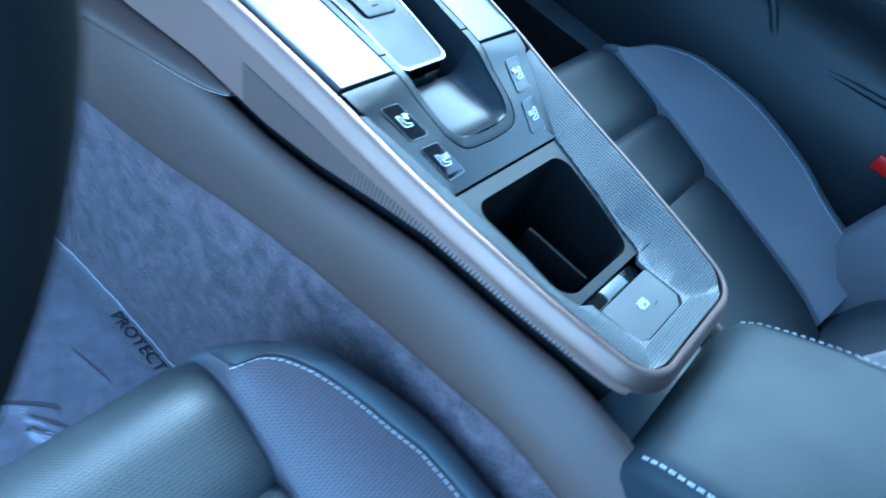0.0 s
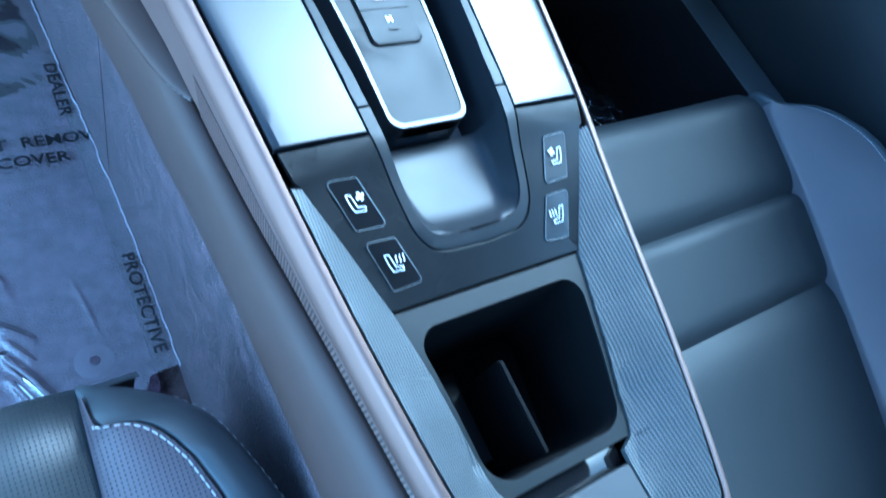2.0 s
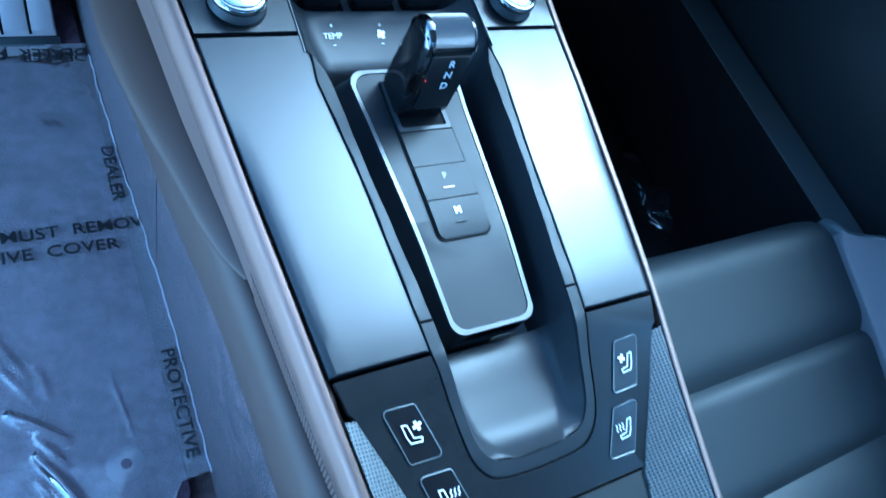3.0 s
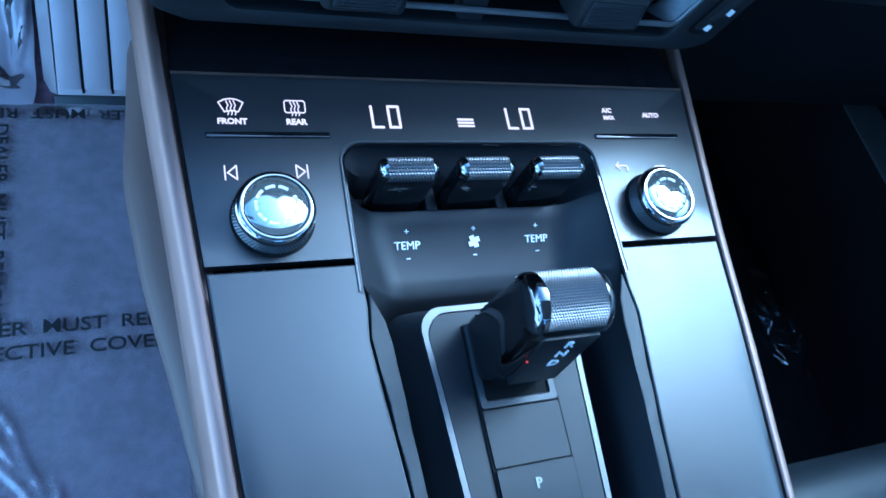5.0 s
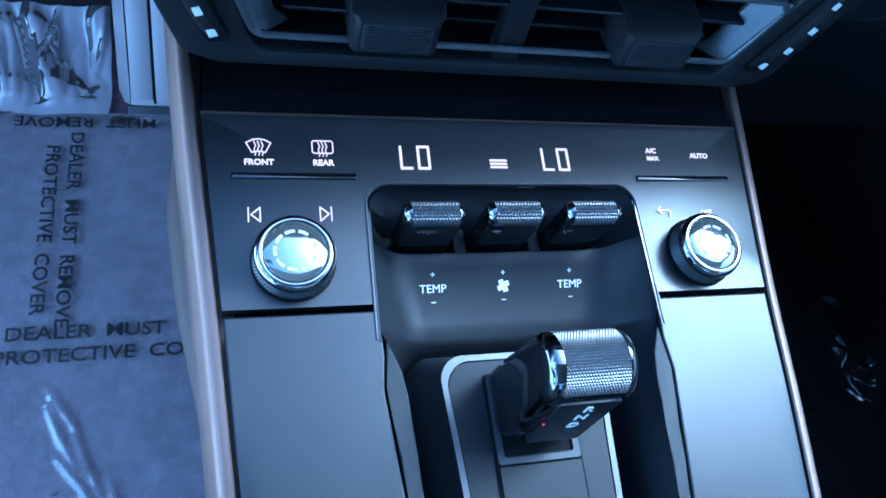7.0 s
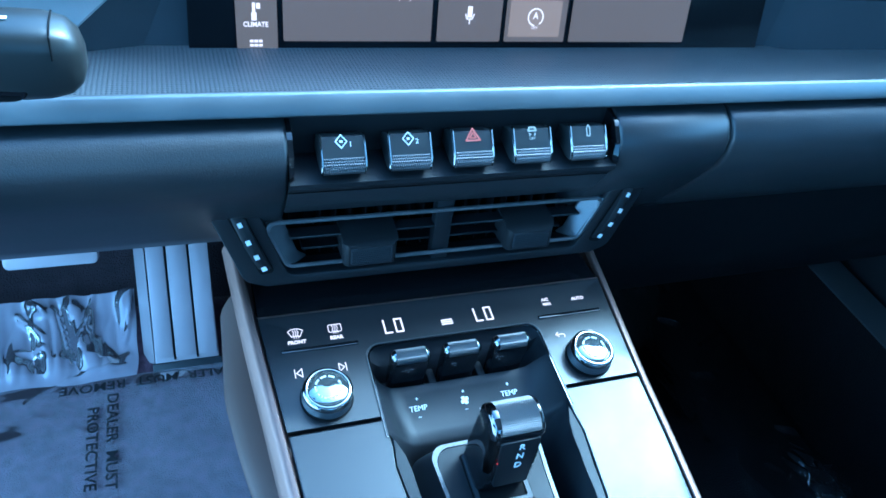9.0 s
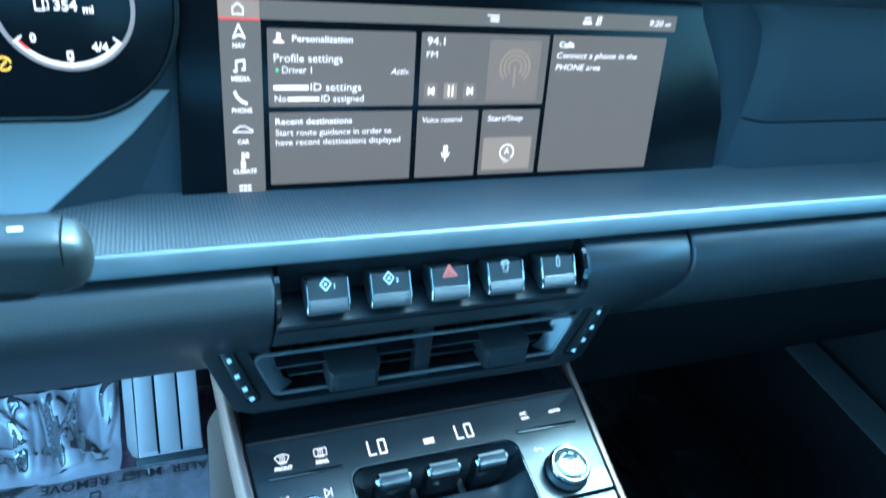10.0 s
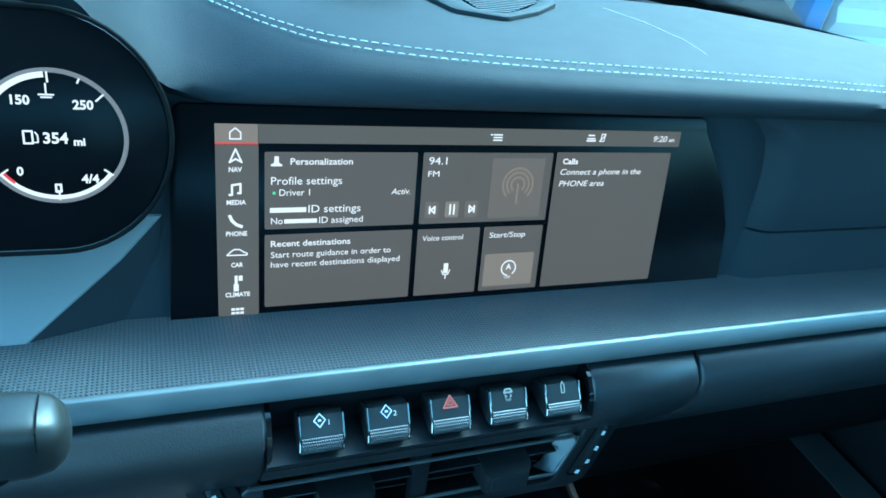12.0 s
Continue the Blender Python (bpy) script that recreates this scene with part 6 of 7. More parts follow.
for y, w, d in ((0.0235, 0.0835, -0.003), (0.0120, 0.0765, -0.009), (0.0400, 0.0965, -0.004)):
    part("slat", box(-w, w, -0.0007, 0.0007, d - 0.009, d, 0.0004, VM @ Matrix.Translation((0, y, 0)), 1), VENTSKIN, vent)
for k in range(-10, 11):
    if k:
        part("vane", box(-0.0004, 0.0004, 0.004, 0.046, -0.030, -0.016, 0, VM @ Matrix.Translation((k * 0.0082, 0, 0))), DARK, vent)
part("center_post", box(-0.0048, 0.0048, -0.002, 0.0480, -0.010, -0.0026, 0.0008, VM @ Matrix.Translation((-0.001, 0, 0))), VENTSKIN, vent)
for x in (-0.0425, 0.0500):
    sec = [(0.0262, -0.014), (0.0240, -0.0010), (0.0212, 0.0040), (0.0200, 0.0052), (0.0092, 0.0058), (0.0078, 0.0045), (0.0080, -0.014)]
    rings = [[VM @ Vector((x + dx * (1.0 if v > 0.02 else 0.93), v, w * f if w > 0 else w)) for v, w in sec] for dx, f in ((-0.0150, 0.45), (-0.0142, 0.8), (-0.0128, 1.0), (0.0128, 1.0), (0.0142, 0.8), (0.0150, 0.45))]
    tab = part("adjuster_tab", loft(rings), MATT, vent, "black adjuster tab with a textured lip")
    tilt = VM @ Matrix.Translation((x, 0.0146, 0.0056)) @ Matrix.Rotation(radians(-3), 4, "X")
    part("lip_plate", sheet(rounded([(0.0112, 0.0048), (0.0112, -0.0048), (-0.0112, -0.0048), (-0.0112, 0.0048)], 0.0008, 3), thick=0.001, bevel=0.0002, matrix=tilt), GREY, tab)
    bm = bmesh.new()
    for j in range(8):
        for i in range(20):
            c = (-0.0103 + 0.00106 * i + 0.0005 * (j % 2), -0.0041 + 0.00115 * j, 0.0002)
            bmesh.ops.create_cube(bm, size=0.00066, matrix=tilt @ Matrix.Translation(c) @ Matrix.Rotation(radians(45), 4, "Z"))
    tagged(part("textured_lip", bm, GREY, tab, smooth=0), kind="stuff")
WHEEL_ARC = [(0.1100, 0.0430, -0.003), (0.1088, 0.0405, 0.0002), (0.1060, 0.0330, 0.0022), (0.1028, 0.0245, 0.0028), (0.0996, 0.0165, 0.0022), (0.0968, 0.0095, 0.0002), (0.0958, 0.0068, -0.003)]
for s in (-1, 1):
    # No recess is cut: a black sheet on the frame stands for its shade.
    part("wheel_slot_shade", sheet(rounded([(s * 0.1148, 0.0440), (s * 0.0990, 0.0050), (s * 0.0915, 0.0060), (s * 0.1068, 0.0450)], 0.002, 3), thick=0.001, bevel=0, matrix=VM @ Matrix.Translation((0, 0, 0.0006))), DARK, vent, "dark sheet for the shaded slot round the thumb wheel")
    wheel = part("thumb_wheel", loft([[VM @ Vector((s * (xx + dx), yy, zz)) for dx, zz in ((-0.0034, -0.004), (-0.0032, 0.0012 + b), (-0.0015, 0.0024 + b), (0.0015, 0.0024 + b), (0.0032, 0.0012 + b), (0.0034, -0.004))] for xx, yy, b in WHEEL_ARC]), MATT, vent, "black thumb wheel with white marks")
    for k, size in enumerate((0.0020, 0.0023, 0.0023, 0.0026)):
        xx, yy, b = ((0.1081, 0.0386, 0.0010), (0.1047, 0.0290, 0.0026), (0.1010, 0.0198, 0.0026), (0.0974, 0.0108, 0.0006))[k]
        part("mark", box(-size / 2, size / 2, -0.0014, 0.0014, 0, 0.0004, 0, VM @ Matrix.Translation((s * xx, yy, 0.0024 + b)) @ Matrix.Rotation(s * radians(-20), 4, "Z")), WHITE, wheel)

# ---- steering column stalk and wheel ----
stalk = thing("steering_column_stalk", "silver-black steering column stalk with a dark key pad", "stalk", (-0.25, 0.03, 0.18))
STALK_M = Matrix.Translation((-0.0015, 0.012, 0.2100)) @ Matrix.Diagonal((1, 0.84, 0.76, 1)) @ Matrix.Translation((0, -0.012, -0.2175))


def stalk_part(name, bm, material, label="", smooth=30):
    bm.transform(STALK_M)
    return part(name, bm, material, stalk, label, smooth=smooth)


rings = []
for x, k in ((-0.1512, 0.30), (-0.1526, 0.62), (-0.1555, 0.85), (-0.161, 0.97), (-0.168, 1.0), (-0.20, 1.02), (-0.26, 1.0), (-0.33, 0.8), (-0.40, 0.7)):
    ring = []
    for a in np.linspace(0, 2 * math.pi, 25)[:-1]:
        c, d = math.cos(a), math.sin(a)
        ring.append((x, 0.012 + 0.0125 * k * math.copysign(abs(c) ** 0.6, c) + 0.03 * (-0.158 - x), 0.2175 + 0.0150 * k * math.copysign(abs(d) ** 0.6, d)))
    rings.append(ring)
stalk_part("lever", loft(rings), LEVER, "satin grey lever", smooth=60)
stalk_part("end_seam", tube([(-0.1585, 0.012 + 0.0122 * c, 0.2175 + 0.0147 * d) for c, d in ((-0.98, 0.3), (-0.85, 0.85), (-0.3, 1.0), (0.4, 1.0))], 0.0003, 5), DARK)
stalk_part("root", tube([(-0.39, 0.024, 0.2175), (-0.402, 0.08, 0.210), (-0.405, 0.17, 0.190)], 0.009, 10), MATT)
pad = Matrix.Translation((-0.192, 0.0004, 0.2145)) @ Matrix.Rotation(radians(90), 4, "X")
stalk_part("key_pad", sheet(rounded([(0.0275, 0.0080), (0.0255, -0.0095), (-0.08, -0.0095), (-0.08, 0.0080)], [0.007, 0.005, 0.001, 0.001], 5), thick=0.004, bevel=0.001, matrix=pad), PIANO, "dark key pad")
for j in range(5):
    for i in range(2):
        stalk_part("mark", box(-0.0010, 0.0010, -0.0009, 0.0009, 0, 0.0004, 0, pad @ Matrix.Translation((0.0120 - 0.0045 * i, 0.0058 - 0.0032 * j, 0.0002))), WHITE)
for x in (-0.1705, -0.1770):
    stalk_part("mark", box(-0.0020, 0.0020, -0.0009, 0.0009, 0, 0.0004, 0, Matrix.Translation((x, 0.010, 0.2326))), WHITE)

WHEEL = (-0.44, -0.20, 0.18)
wheel = thing("steering_wheel", "black leather steering wheel before the driver's seat", "steering wheel", WHEEL)
WM = Matrix.Translation(WHEEL) @ Matrix.Rotation(radians(60), 4, "X")
ring = [WM @ Vector((0.17 * math.cos(a), 0.17 * math.sin(a), 0)) for a in np.linspace(0, 2 * math.pi, 65)[:-1]]
part("rim", tube(ring, 0.0165, 12, loop=True), DARK, wheel, "black leather rim")
part("hub", revolve([(0.0, -0.04), (0.055, -0.04), (0.065, -0.01), (0.058, 0.012), (0.03, 0.020), (0.0, 0.021)], 32, WM), SOFT, wheel, "padded hub")
for a in (0.0, math.pi, -math.pi / 2):
    part("spoke", loft([[WM @ (Matrix.Rotation(a, 4, "Z") @ Vector((x, y, z))) for y, z in ((-w, -0.006), (w, -0.006), (w * 0.8, 0.006), (-w * 0.8, 0.006))] for x, w in ((0.05, 0.02), (0.11, 0.013), (0.167, 0.015))]), GREY, wheel, "dark metal spoke")
part("column", revolve([(0.0, -0.20), (0.045, -0.20), (0.040, -0.03), (0.0, -0.03)], 24, WM), MATT, wheel, "black steering column cover")

# ---- footwells ----
floor_m = sheet([(0.72, 0.60), (0.72, -1.2), (-0.72, -1.2), (-0.72, 0.60)], thick=0.02, bevel=0, matrix=Matrix.Translation((0, 0, FLOOR)))
tagged(part("floor", floor_m, CARPET), "grey carpeted car floor", "floor", kind="structure")
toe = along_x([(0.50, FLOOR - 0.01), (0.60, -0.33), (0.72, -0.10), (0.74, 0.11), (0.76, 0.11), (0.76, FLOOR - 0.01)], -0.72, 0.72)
tagged(part("wall_front", toe, TOESHADE), "carpeted toe board under the dash, shade in its colour", "wall", kind="structure")


# creases in the film: start, end, width, height
CREASE = [
    ((-0.215, -0.010), (-0.177, -0.042), 0.0040, 0.006), ((-0.198, -0.034), (-0.181, -0.062), 0.0035, 0.005), ((-0.199, -0.050), (-0.172, -0.112), 0.0045, 0.008),
    ((-0.203, -0.070), (-0.187, -0.109), 0.0035, 0.005),
    ((-0.136, 0.002), (-0.128, -0.049), 0.002, 0.002), ((-0.258, 0.492), (-0.272, 0.430), 0.003, 0.010), ((-0.213, 0.490), (-0.222, 0.438), 0.003, 0.008),
    ((-0.195, 0.490), (-0.194, 0.440), 0.003, 0.010), ((-0.340, 0.476), (-0.313, 0.444), 0.004, 0.009), ((-0.329, 0.488), (-0.309, 0.470), 0.003, 0.008),
    ((-0.243, 0.105), (-0.219, 0.074), 0.0040, 0.0028), ((-0.219, 0.074), (-0.200, 0.015), 0.0040, 0.0028), ((-0.229, 0.049), (-0.202, 0.005), 0.0040, 0.0028), ((-0.242, 0.093), (-0.212, 0.034), 0.0040, 0.0028), ((-0.193, 0.027), (-0.187, 0.003), 0.0040, 0.0028), ((-0.238, 0.018), (-0.224, 0.020), 0.0040, 0.0028),
    ((0.500, 0.250), (0.528, 0.244), 0.003, 0.008), ((0.505, 0.352), (0.530, 0.338), 0.003, 0.008), ((0.545, 0.300), (0.590, 0.318), 0.003, 0.008), ((0.560, 0.480), (0.538, 0.405), 0.003, 0.006), ((0.570, 0.150), (0.592, 0.138), 0.003, 0.007), ((0.575, 0.080), (0.597, 0.050), 0.003, 0.008),
    ((-0.335, 0.432), (-0.312, 0.431), 0.003, 0.007), ((-0.323, 0.365), (-0.286, 0.392), 0.002, 0.003), ((-0.286, 0.392), (-0.227, 0.401), 0.002, 0.003)]


def crease(x, y):
    h = 0.0
    for (ax, ay), (bx, by), w, up in CREASE:
        if min(ax, bx) - 0.02 < x < max(ax, bx) + 0.02 and min(ay, by) - 0.02 < y < max(ay, by) + 0.02:
            t = ((x - ax) * (bx - ax) + (y - ay) * (by - ay)) / ((bx - ax) ** 2 + (by - ay) ** 2)
            t = min(1.0, max(0.0, t))
            d = math.hypot(x - ax - (bx - ax) * t, y - ay - (by - ay) * t)
            h += up * math.exp(-((d / w) ** 2)) * (0.25 + 0.75 * math.sin(math.pi * (0.12 + 0.76 * t)))
    return h


def rumple(x, y, amp):
    toe = min(1.0, max(0.0, (y - 0.385) / 0.03))
    folds = abs(noise.noise((x * 27 + y * 9, y * 3.5, 1.7))) + 0.25 * abs(noise.noise((x * 60, y * 12 + x * 20, 9.2)))
    bunch = 0.075 * math.exp(-((x - 0.578) ** 2 / 0.020 ** 2 + (y - 0.062) ** 2 / 0.030 ** 2)) * abs(noise.noise((x * 70 + y * 20, y * 45, 2.9))) if x > 0 else 0.0
    return crease(x, y) + bunch + amp * (noise.noise((x * 9, y * 9, 3.1)) * 0.6 + noise.noise((x * 26, y * 26, 7.7)) * 0.25 + (6.0 if x < 0 else 1.2) * toe * folds)


def film_edge(y):
    """The ragged edge of the driver's film along the tunnel's foot."""
    return -(lerp(y, FOOT_X) + 0.0012) + 0.0014 * noise.noise((y * 60, 0.4, 2.2)) + 0.0007 * noise.noise((y * 300, 1.4, 2.2))


def film_mesh(x0, x1, y0, y1, z, amp, nx=340, ny=320):
    rows = []
    for j in range(ny + 1):
        row = []
        for i in range(nx + 1):
            x = x0 + (x1 - x0) * i / nx
            if -0.2 < x1 < 0 and x > -0.10:
                x = -0.10 + (x + 0.10) / (x1 + 0.10) * (film_edge(y0 + (y1 - y0) * j / ny) + 0.10)
            start = y0 + (0.030 * min(1.0, max(0.0, (x + 0.118) / 0.018)) if -0.2 < x1 < 0 else 0.0)
            y = start + (y1 - start) * j / ny
            edge = min(i, nx - i, j, ny - j) / 12
            lift = max(0.0, y - 0.41) ** 2 * 5.0
            at = (x + 0.004 * min(1.0, max(0.0, (-0.10 - x) / 0.02) if x1 < 0 else 1.0) * noise.noise((y * 25, 1.0, x)), y + 0.006 * noise.noise((x * 22, 5.0, 0.3)) * max(0.0, 1 - j / 8), z + lift + rumple(x, y, amp) * min(1, 0.25 + edge))
            row.append(at)
        rows.append(row)
    return loft(rows, closed=False)


films = []
for s in (-1, 1):
    mat_label = "dark blue-grey carpet floor mat under protective film" if s < 0 else "floor mat with shade in its colour under protective film"
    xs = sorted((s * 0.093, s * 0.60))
    fm = tagged(part("floor_mat", sheet(rounded([(xs[1], 0.50), (xs[1], -0.13), (xs[0], -0.13), (xs[0], 0.50)], 0.02, 5), thick=0.008, bevel=0.003, matrix=Matrix.Translation((0, 0, FLOOR + 0.008))), MAT if s < 0 else MATSHADE), mat_label, "floor mat", group="floor mats")
    xs = sorted((s * 0.0805, s * 0.61))
    film = tagged(part("protective_film", film_mesh(xs[0], xs[1], -0.134, 0.387 if s < 0 else 0.492, FLOOR + (0.0125 if s < 0 else 0.0145), 0.006 if s < 0 else 0.003), FILM if s < 0 else FILMSHADE, smooth=60), "clear crinkled plastic film with printed words on the floor mat" if s < 0 else "clear crinkled plastic film over the mat", "film", group="films")
    films.append(film)
    if s > 0:
        part("turned_edge", tube([Vector((0.603 + 0.003 * noise.noise((y * 25, 3.0, 1.0)), y, FLOOR + 0.017 + 0.004 * noise.noise((y * 18, 1.0, 4.0)))) for y in np.linspace(-0.12, 0.40, 80)], 0.0022, 6), FILMSHADE, film, "turned-up edge of the film")
    if s < 0:
        part("crumpled_end", film_mesh(xs[0], -0.2105, 0.386, 0.492, FLOOR + 0.0128, 0.006, 200, 60), FILMTOE, film, "bunched milky end of the film", smooth=60)
        lip = [Vector((film_edge(y), y, FLOOR + 0.0138)) for y in np.linspace(-0.104, 0.37, 160)]
        part("cut_edge", tube(lip, 0.0009, 5), FILMEDGE, film, "whitish ragged cut edge")
    part("mat_button", revolve([(0.0, 0.0), (0.016, 0.0), (0.016, 0.0015), (0.014, 0.003), (0.005, 0.003), (0.004, 0.0045), (0.0, 0.0045)], 24, Matrix.Translation((s * 0.138, -0.075, FLOOR + 0.008))), MATDISC, fm, "round mat fastener")


def print_words(words, x, y, turn, size=0.0125, bend=True):
    bm = letters(words, size, Matrix.Translation((x, y, FLOOR + 0.0165)) @ Matrix.Rotation(radians(turn), 4, "Z"), "LEFT", 0.0002, 1.12)
    for v in bm.verts:
        v.co.z += rumple(v.co.x, v.co.y, 0.007) * 0.9
    part("print_line", bm, INK, films[0], "black printed warning words")


print_words("DEALER  MUST  REMOVE", -0.2790, 0.1535, 0, 0.0125)
print_words("PROTECTIVE  COVER", -0.2860, 0.1330, 0, 0.0125)
print_words("DEALER  MUST  REMOVE", -0.2365, 0.3600, -90, 0.0120)
print_words("PROTECTIVE  COVER", -0.2565, 0.3450, -90, 0.0120)
print_words("DEALER  MUST  REMOVE", -0.0900, 0.3720, 180, 0.0120)
print_words("DEALER", -0.0950, 0.2450, -90, 0.0120)
print_words("PROTECTIVE", -0.0858, 0.0160, -90, 0.0118)

pedal = thing("accelerator_pedal", "brushed metal accelerator pedal with dark grooves", "pedal", (-0.155, 0.40, FLOOR))
PM = Matrix.Translation((-0.1530, 0.392, FLOOR + 0.014)) @ Matrix.Rotation(radians(50), 4, "X")
part("plate", sheet(rounded([(0.034, 0.19), (0.037, 0.0), (-0.037, 0.0), (-0.034, 0.19)], 0.005, 4), thick=0.012, bevel=0.002, matrix=PM), STEEL, pedal, "brushed metal pedal plate")
for x0, x1 in ((-0.0355, -0.0155), (-0.0125, 0.0105), (0.0135, 0.0350)):
    part("raised_rib", box(x0, x1, 0.010, 0.182, -0.001, 0.0024, 0.0005, PM), STEEL, pedal)
part("side_web", loft([[PM @ Vector((x, y, z)) for x, z in ((-0.0375, -0.001), (-0.0370, -0.011), (-0.0500, -0.030), (-0.0505, -0.026))] for y in (0.004, 0.188)]), STEEL, pedal)
# Black bars added to stand for the dark grooves between the ribs.
for x in (-0.0140, 0.0120):
    part("dark_strip", box(x - 0.0012, x + 0.0012, 0.006, 0.184, -0.001, 0.0016, 0.0008, PM), DARK, pedal, "black strip")
part("foot", box(-0.040, 0.040, -0.012, 0.004, -0.014, 0.003, 0.002, PM), GREY, pedal)

brake = thing("brake_pedal", "brushed metal brake pedal hanging under the dash", "pedal", (-0.275, 0.45, -0.22))
BM = Matrix.Translation((-0.275, 0.425, -0.256)) @ Matrix.Rotation(radians(62), 4, "X")
part("plate", sheet(rounded([(0.046, 0.062), (0.044, 0.0), (-0.046, 0.0), (-0.046, 0.062)], 0.006, 4), thick=0.010, bevel=0.002, matrix=BM), STEEL, brake, "brushed metal pedal plate")
for y in (0.016, 0.030, 0.044):
    part("dark_strip", box(-0.036, 0.036, y - 0.0022, y + 0.0022, -0.001, 0.0016, 0.0008, BM), DARK, brake, "black strip")
part("arm", tube([(-0.275, 0.452, -0.222), (-0.272, 0.50, -0.15), (-0.270, 0.60, 0.02), (-0.270, 0.73, 0.10)], 0.009, 10), MATT, brake, "black pedal arm")

# ---- seats ----
def seat(cx, y0, dz, label, mirror=1, tilt=15.6, seams=(-0.0880, -0.1840), back=0.375, lip=(0.05, 0.044, 0.0055), inner_w=None, ridge_w=None, rise_h=None):
    """A sports seat: cushion pads, two cushion bolsters, backrest pads and bolsters. v runs back from the cushion's front edge."""
    s = thing("car_seat", label, "seat", (cx, y0 - 0.25, FLOOR), group="front seats")
    slope = math.tan(radians(tilt))
    zc = lambda v: -0.136 + dz + v * slope * 1.0
    INNER = inner_w or [(-0.45, 0.128), (-0.28, 0.140), (-0.10, 0.152), (0.0, 0.157)]
    inner = lambda v: smooth_lerp(v, INNER)
    pads = [(lip[2], seams[0]), seams, (seams[1], -back - 0.025)]
    for a, b in pads:
        rows = []
        n = 18
        for j in range(n + 1):
            v = a + (b - a) * j / n
            edge = min(j, n - j) / n
            puff = (0.008 * min(1, edge * 7) ** 0.5 - 0.008) if v < -0.05 else 0.0
            front = -(lip[0] - math.sqrt(max(0.0, lip[0] ** 2 - min(lip[0] - 0.0001, max(0.0, v + lip[1])) ** 2)))
            w = inner(v)
            row = []
            for k in range(-10, 11):
                t = k / 10
                dish = -0.010 * (1 - t * t) * 0.6
                row.append((cx + w * t, y0 + v, zc(v) + puff * 1.0 + dish + front - 0.009 * abs(t) ** 12))
            rows.append(row)
        part("cushion_pad", loft(rows, closed=False), PAD_PERF if mirror < 0 else PAD, s, "black leather cushion pad", smooth=60)
    part("cushion_front", loft([[(cx + inner(0) * t, y0 + 0.004 + d, zc(0) + h - 0.040) for t in np.linspace(-1.2, 1.2, 9)] for d, h in ((-0.006, 0.0), (0.001, -0.012), (0.003, -0.05), (-0.004, -0.12), (-0.02, -0.22))], closed=False), LEATHER, s)
    RIDGE = ridge_w or [(-0.45, 0.250), (-0.30, 0.246), (-0.18, 0.228), (-0.124, 0.210), (-0.091, 0.203), (-0.066, 0.197), (-0.044, 0.186), (-0.034, 0.175), (-0.030, 0.160), (0.0, 0.158)]
    OUT = [(-0.45, 0.275), (-0.30, 0.272), (-0.20, 0.262), (-0.138, 0.245), (-0.108, 0.237), (-0.072, 0.226), (-0.045, 0.216), (-0.028, 0.206), (-0.015, 0.192), (-0.006, 0.176), (0.0, 0.162)]
    RISE = rise_h or [(-0.45, 0.065), (-0.30, 0.055), (-0.20, 0.042), (-0.10, 0.026), (-0.05, 0.014), (-0.02, 0.004), (0.0, -0.004)]
    for side in (-1, 1):
        inside, outside, ridge, rim = [], [], [], []
        for v in list(np.linspace(0.0, -0.05, 14)) + list(np.linspace(-0.06, -0.40, 20)):
            i, r, h = inner(v), smooth_lerp(v, RIDGE), smooth_lerp(v, RISE)
            o = r + 0.024 + 0.02 * min(1.0, -v / 0.2) if ridge_w else smooth_lerp(v, OUT)
            r = max(r, i + 0.001)
            if side * mirror < 0:
                r, o = min(r, 0.213), min(o, 0.2405)
            zz = zc(v)
            end = lip[0] - math.sqrt(max(0.0, lip[0] ** 2 - min(lip[0] - 0.0001, max(0.0, v + lip[1])) ** 2))
            a = [(i - 0.0005, -0.030), (i, -0.005), (i + 0.0015, -0.0015), (i + (r - i) * 0.3, h * 0.35 + 0.002), (i + (r - i) * 0.65, h * 0.75 + 0.003), (r - 0.0015, h + 0.0008), (r - 0.0003, h - 0.0012)]
            front = r < i + 0.002
            b = ([(i - 0.0005, -0.030), (i, -0.005)] if front else [(r - 0.0003, h - 0.0040), (r - 0.0003, h - 0.0025)]) + [(r - 0.0003, h - 0.0012), (r + 0.0015, h + 0.0012), (r + (o - r) * 0.35, h + 0.0005), (r + (o - r) * 0.7, h - 0.006), (r + (o - r) * 0.92, h - 0.018), (o, h - 0.034), (o + 0.001, h - 0.08), (o - 0.02, h - 0.20)]
            if not front:
                inside.append([(cx + side * x, y0 + v, zz + z - end) for x, z in a])
            outside.append([(cx + side * x, y0 + v, zz + z - end) for x, z in b])
            if v < -0.029:
                ridge.append(Vector((cx + side * (r - 0.0035), y0 + v, zz + h - end + 0.0006)))
            rim.append(Vector((cx + side * (r + (o - r) * 0.92), y0 + v, zz + h - 0.0172 - end)))
        part("bolster_face", loft(inside, closed=False), BOLSTER_PERF if mirror < 0 else BOLSTER, s, "graphite leather face of the side bolster", smooth=60)
        part("cushion_bolster", loft(outside, closed=False), EDGEHIDE, s, "smooth black leather side bolster", smooth=60)
        part("stitching", stitches(ridge, 0.0033, 0.0011, 0.0008), STITCH, s, "pale seam")
        part("stitching", stitches(rim[6:], 0.0028, 0.0026, 0.0006, (side, 0, 0.6)), STITCH, s)
    # backrest
    by = y0 - back
    bz = zc(-back - 0.01) - 0.01
    lean = math.tan(radians(24))
    rows = []
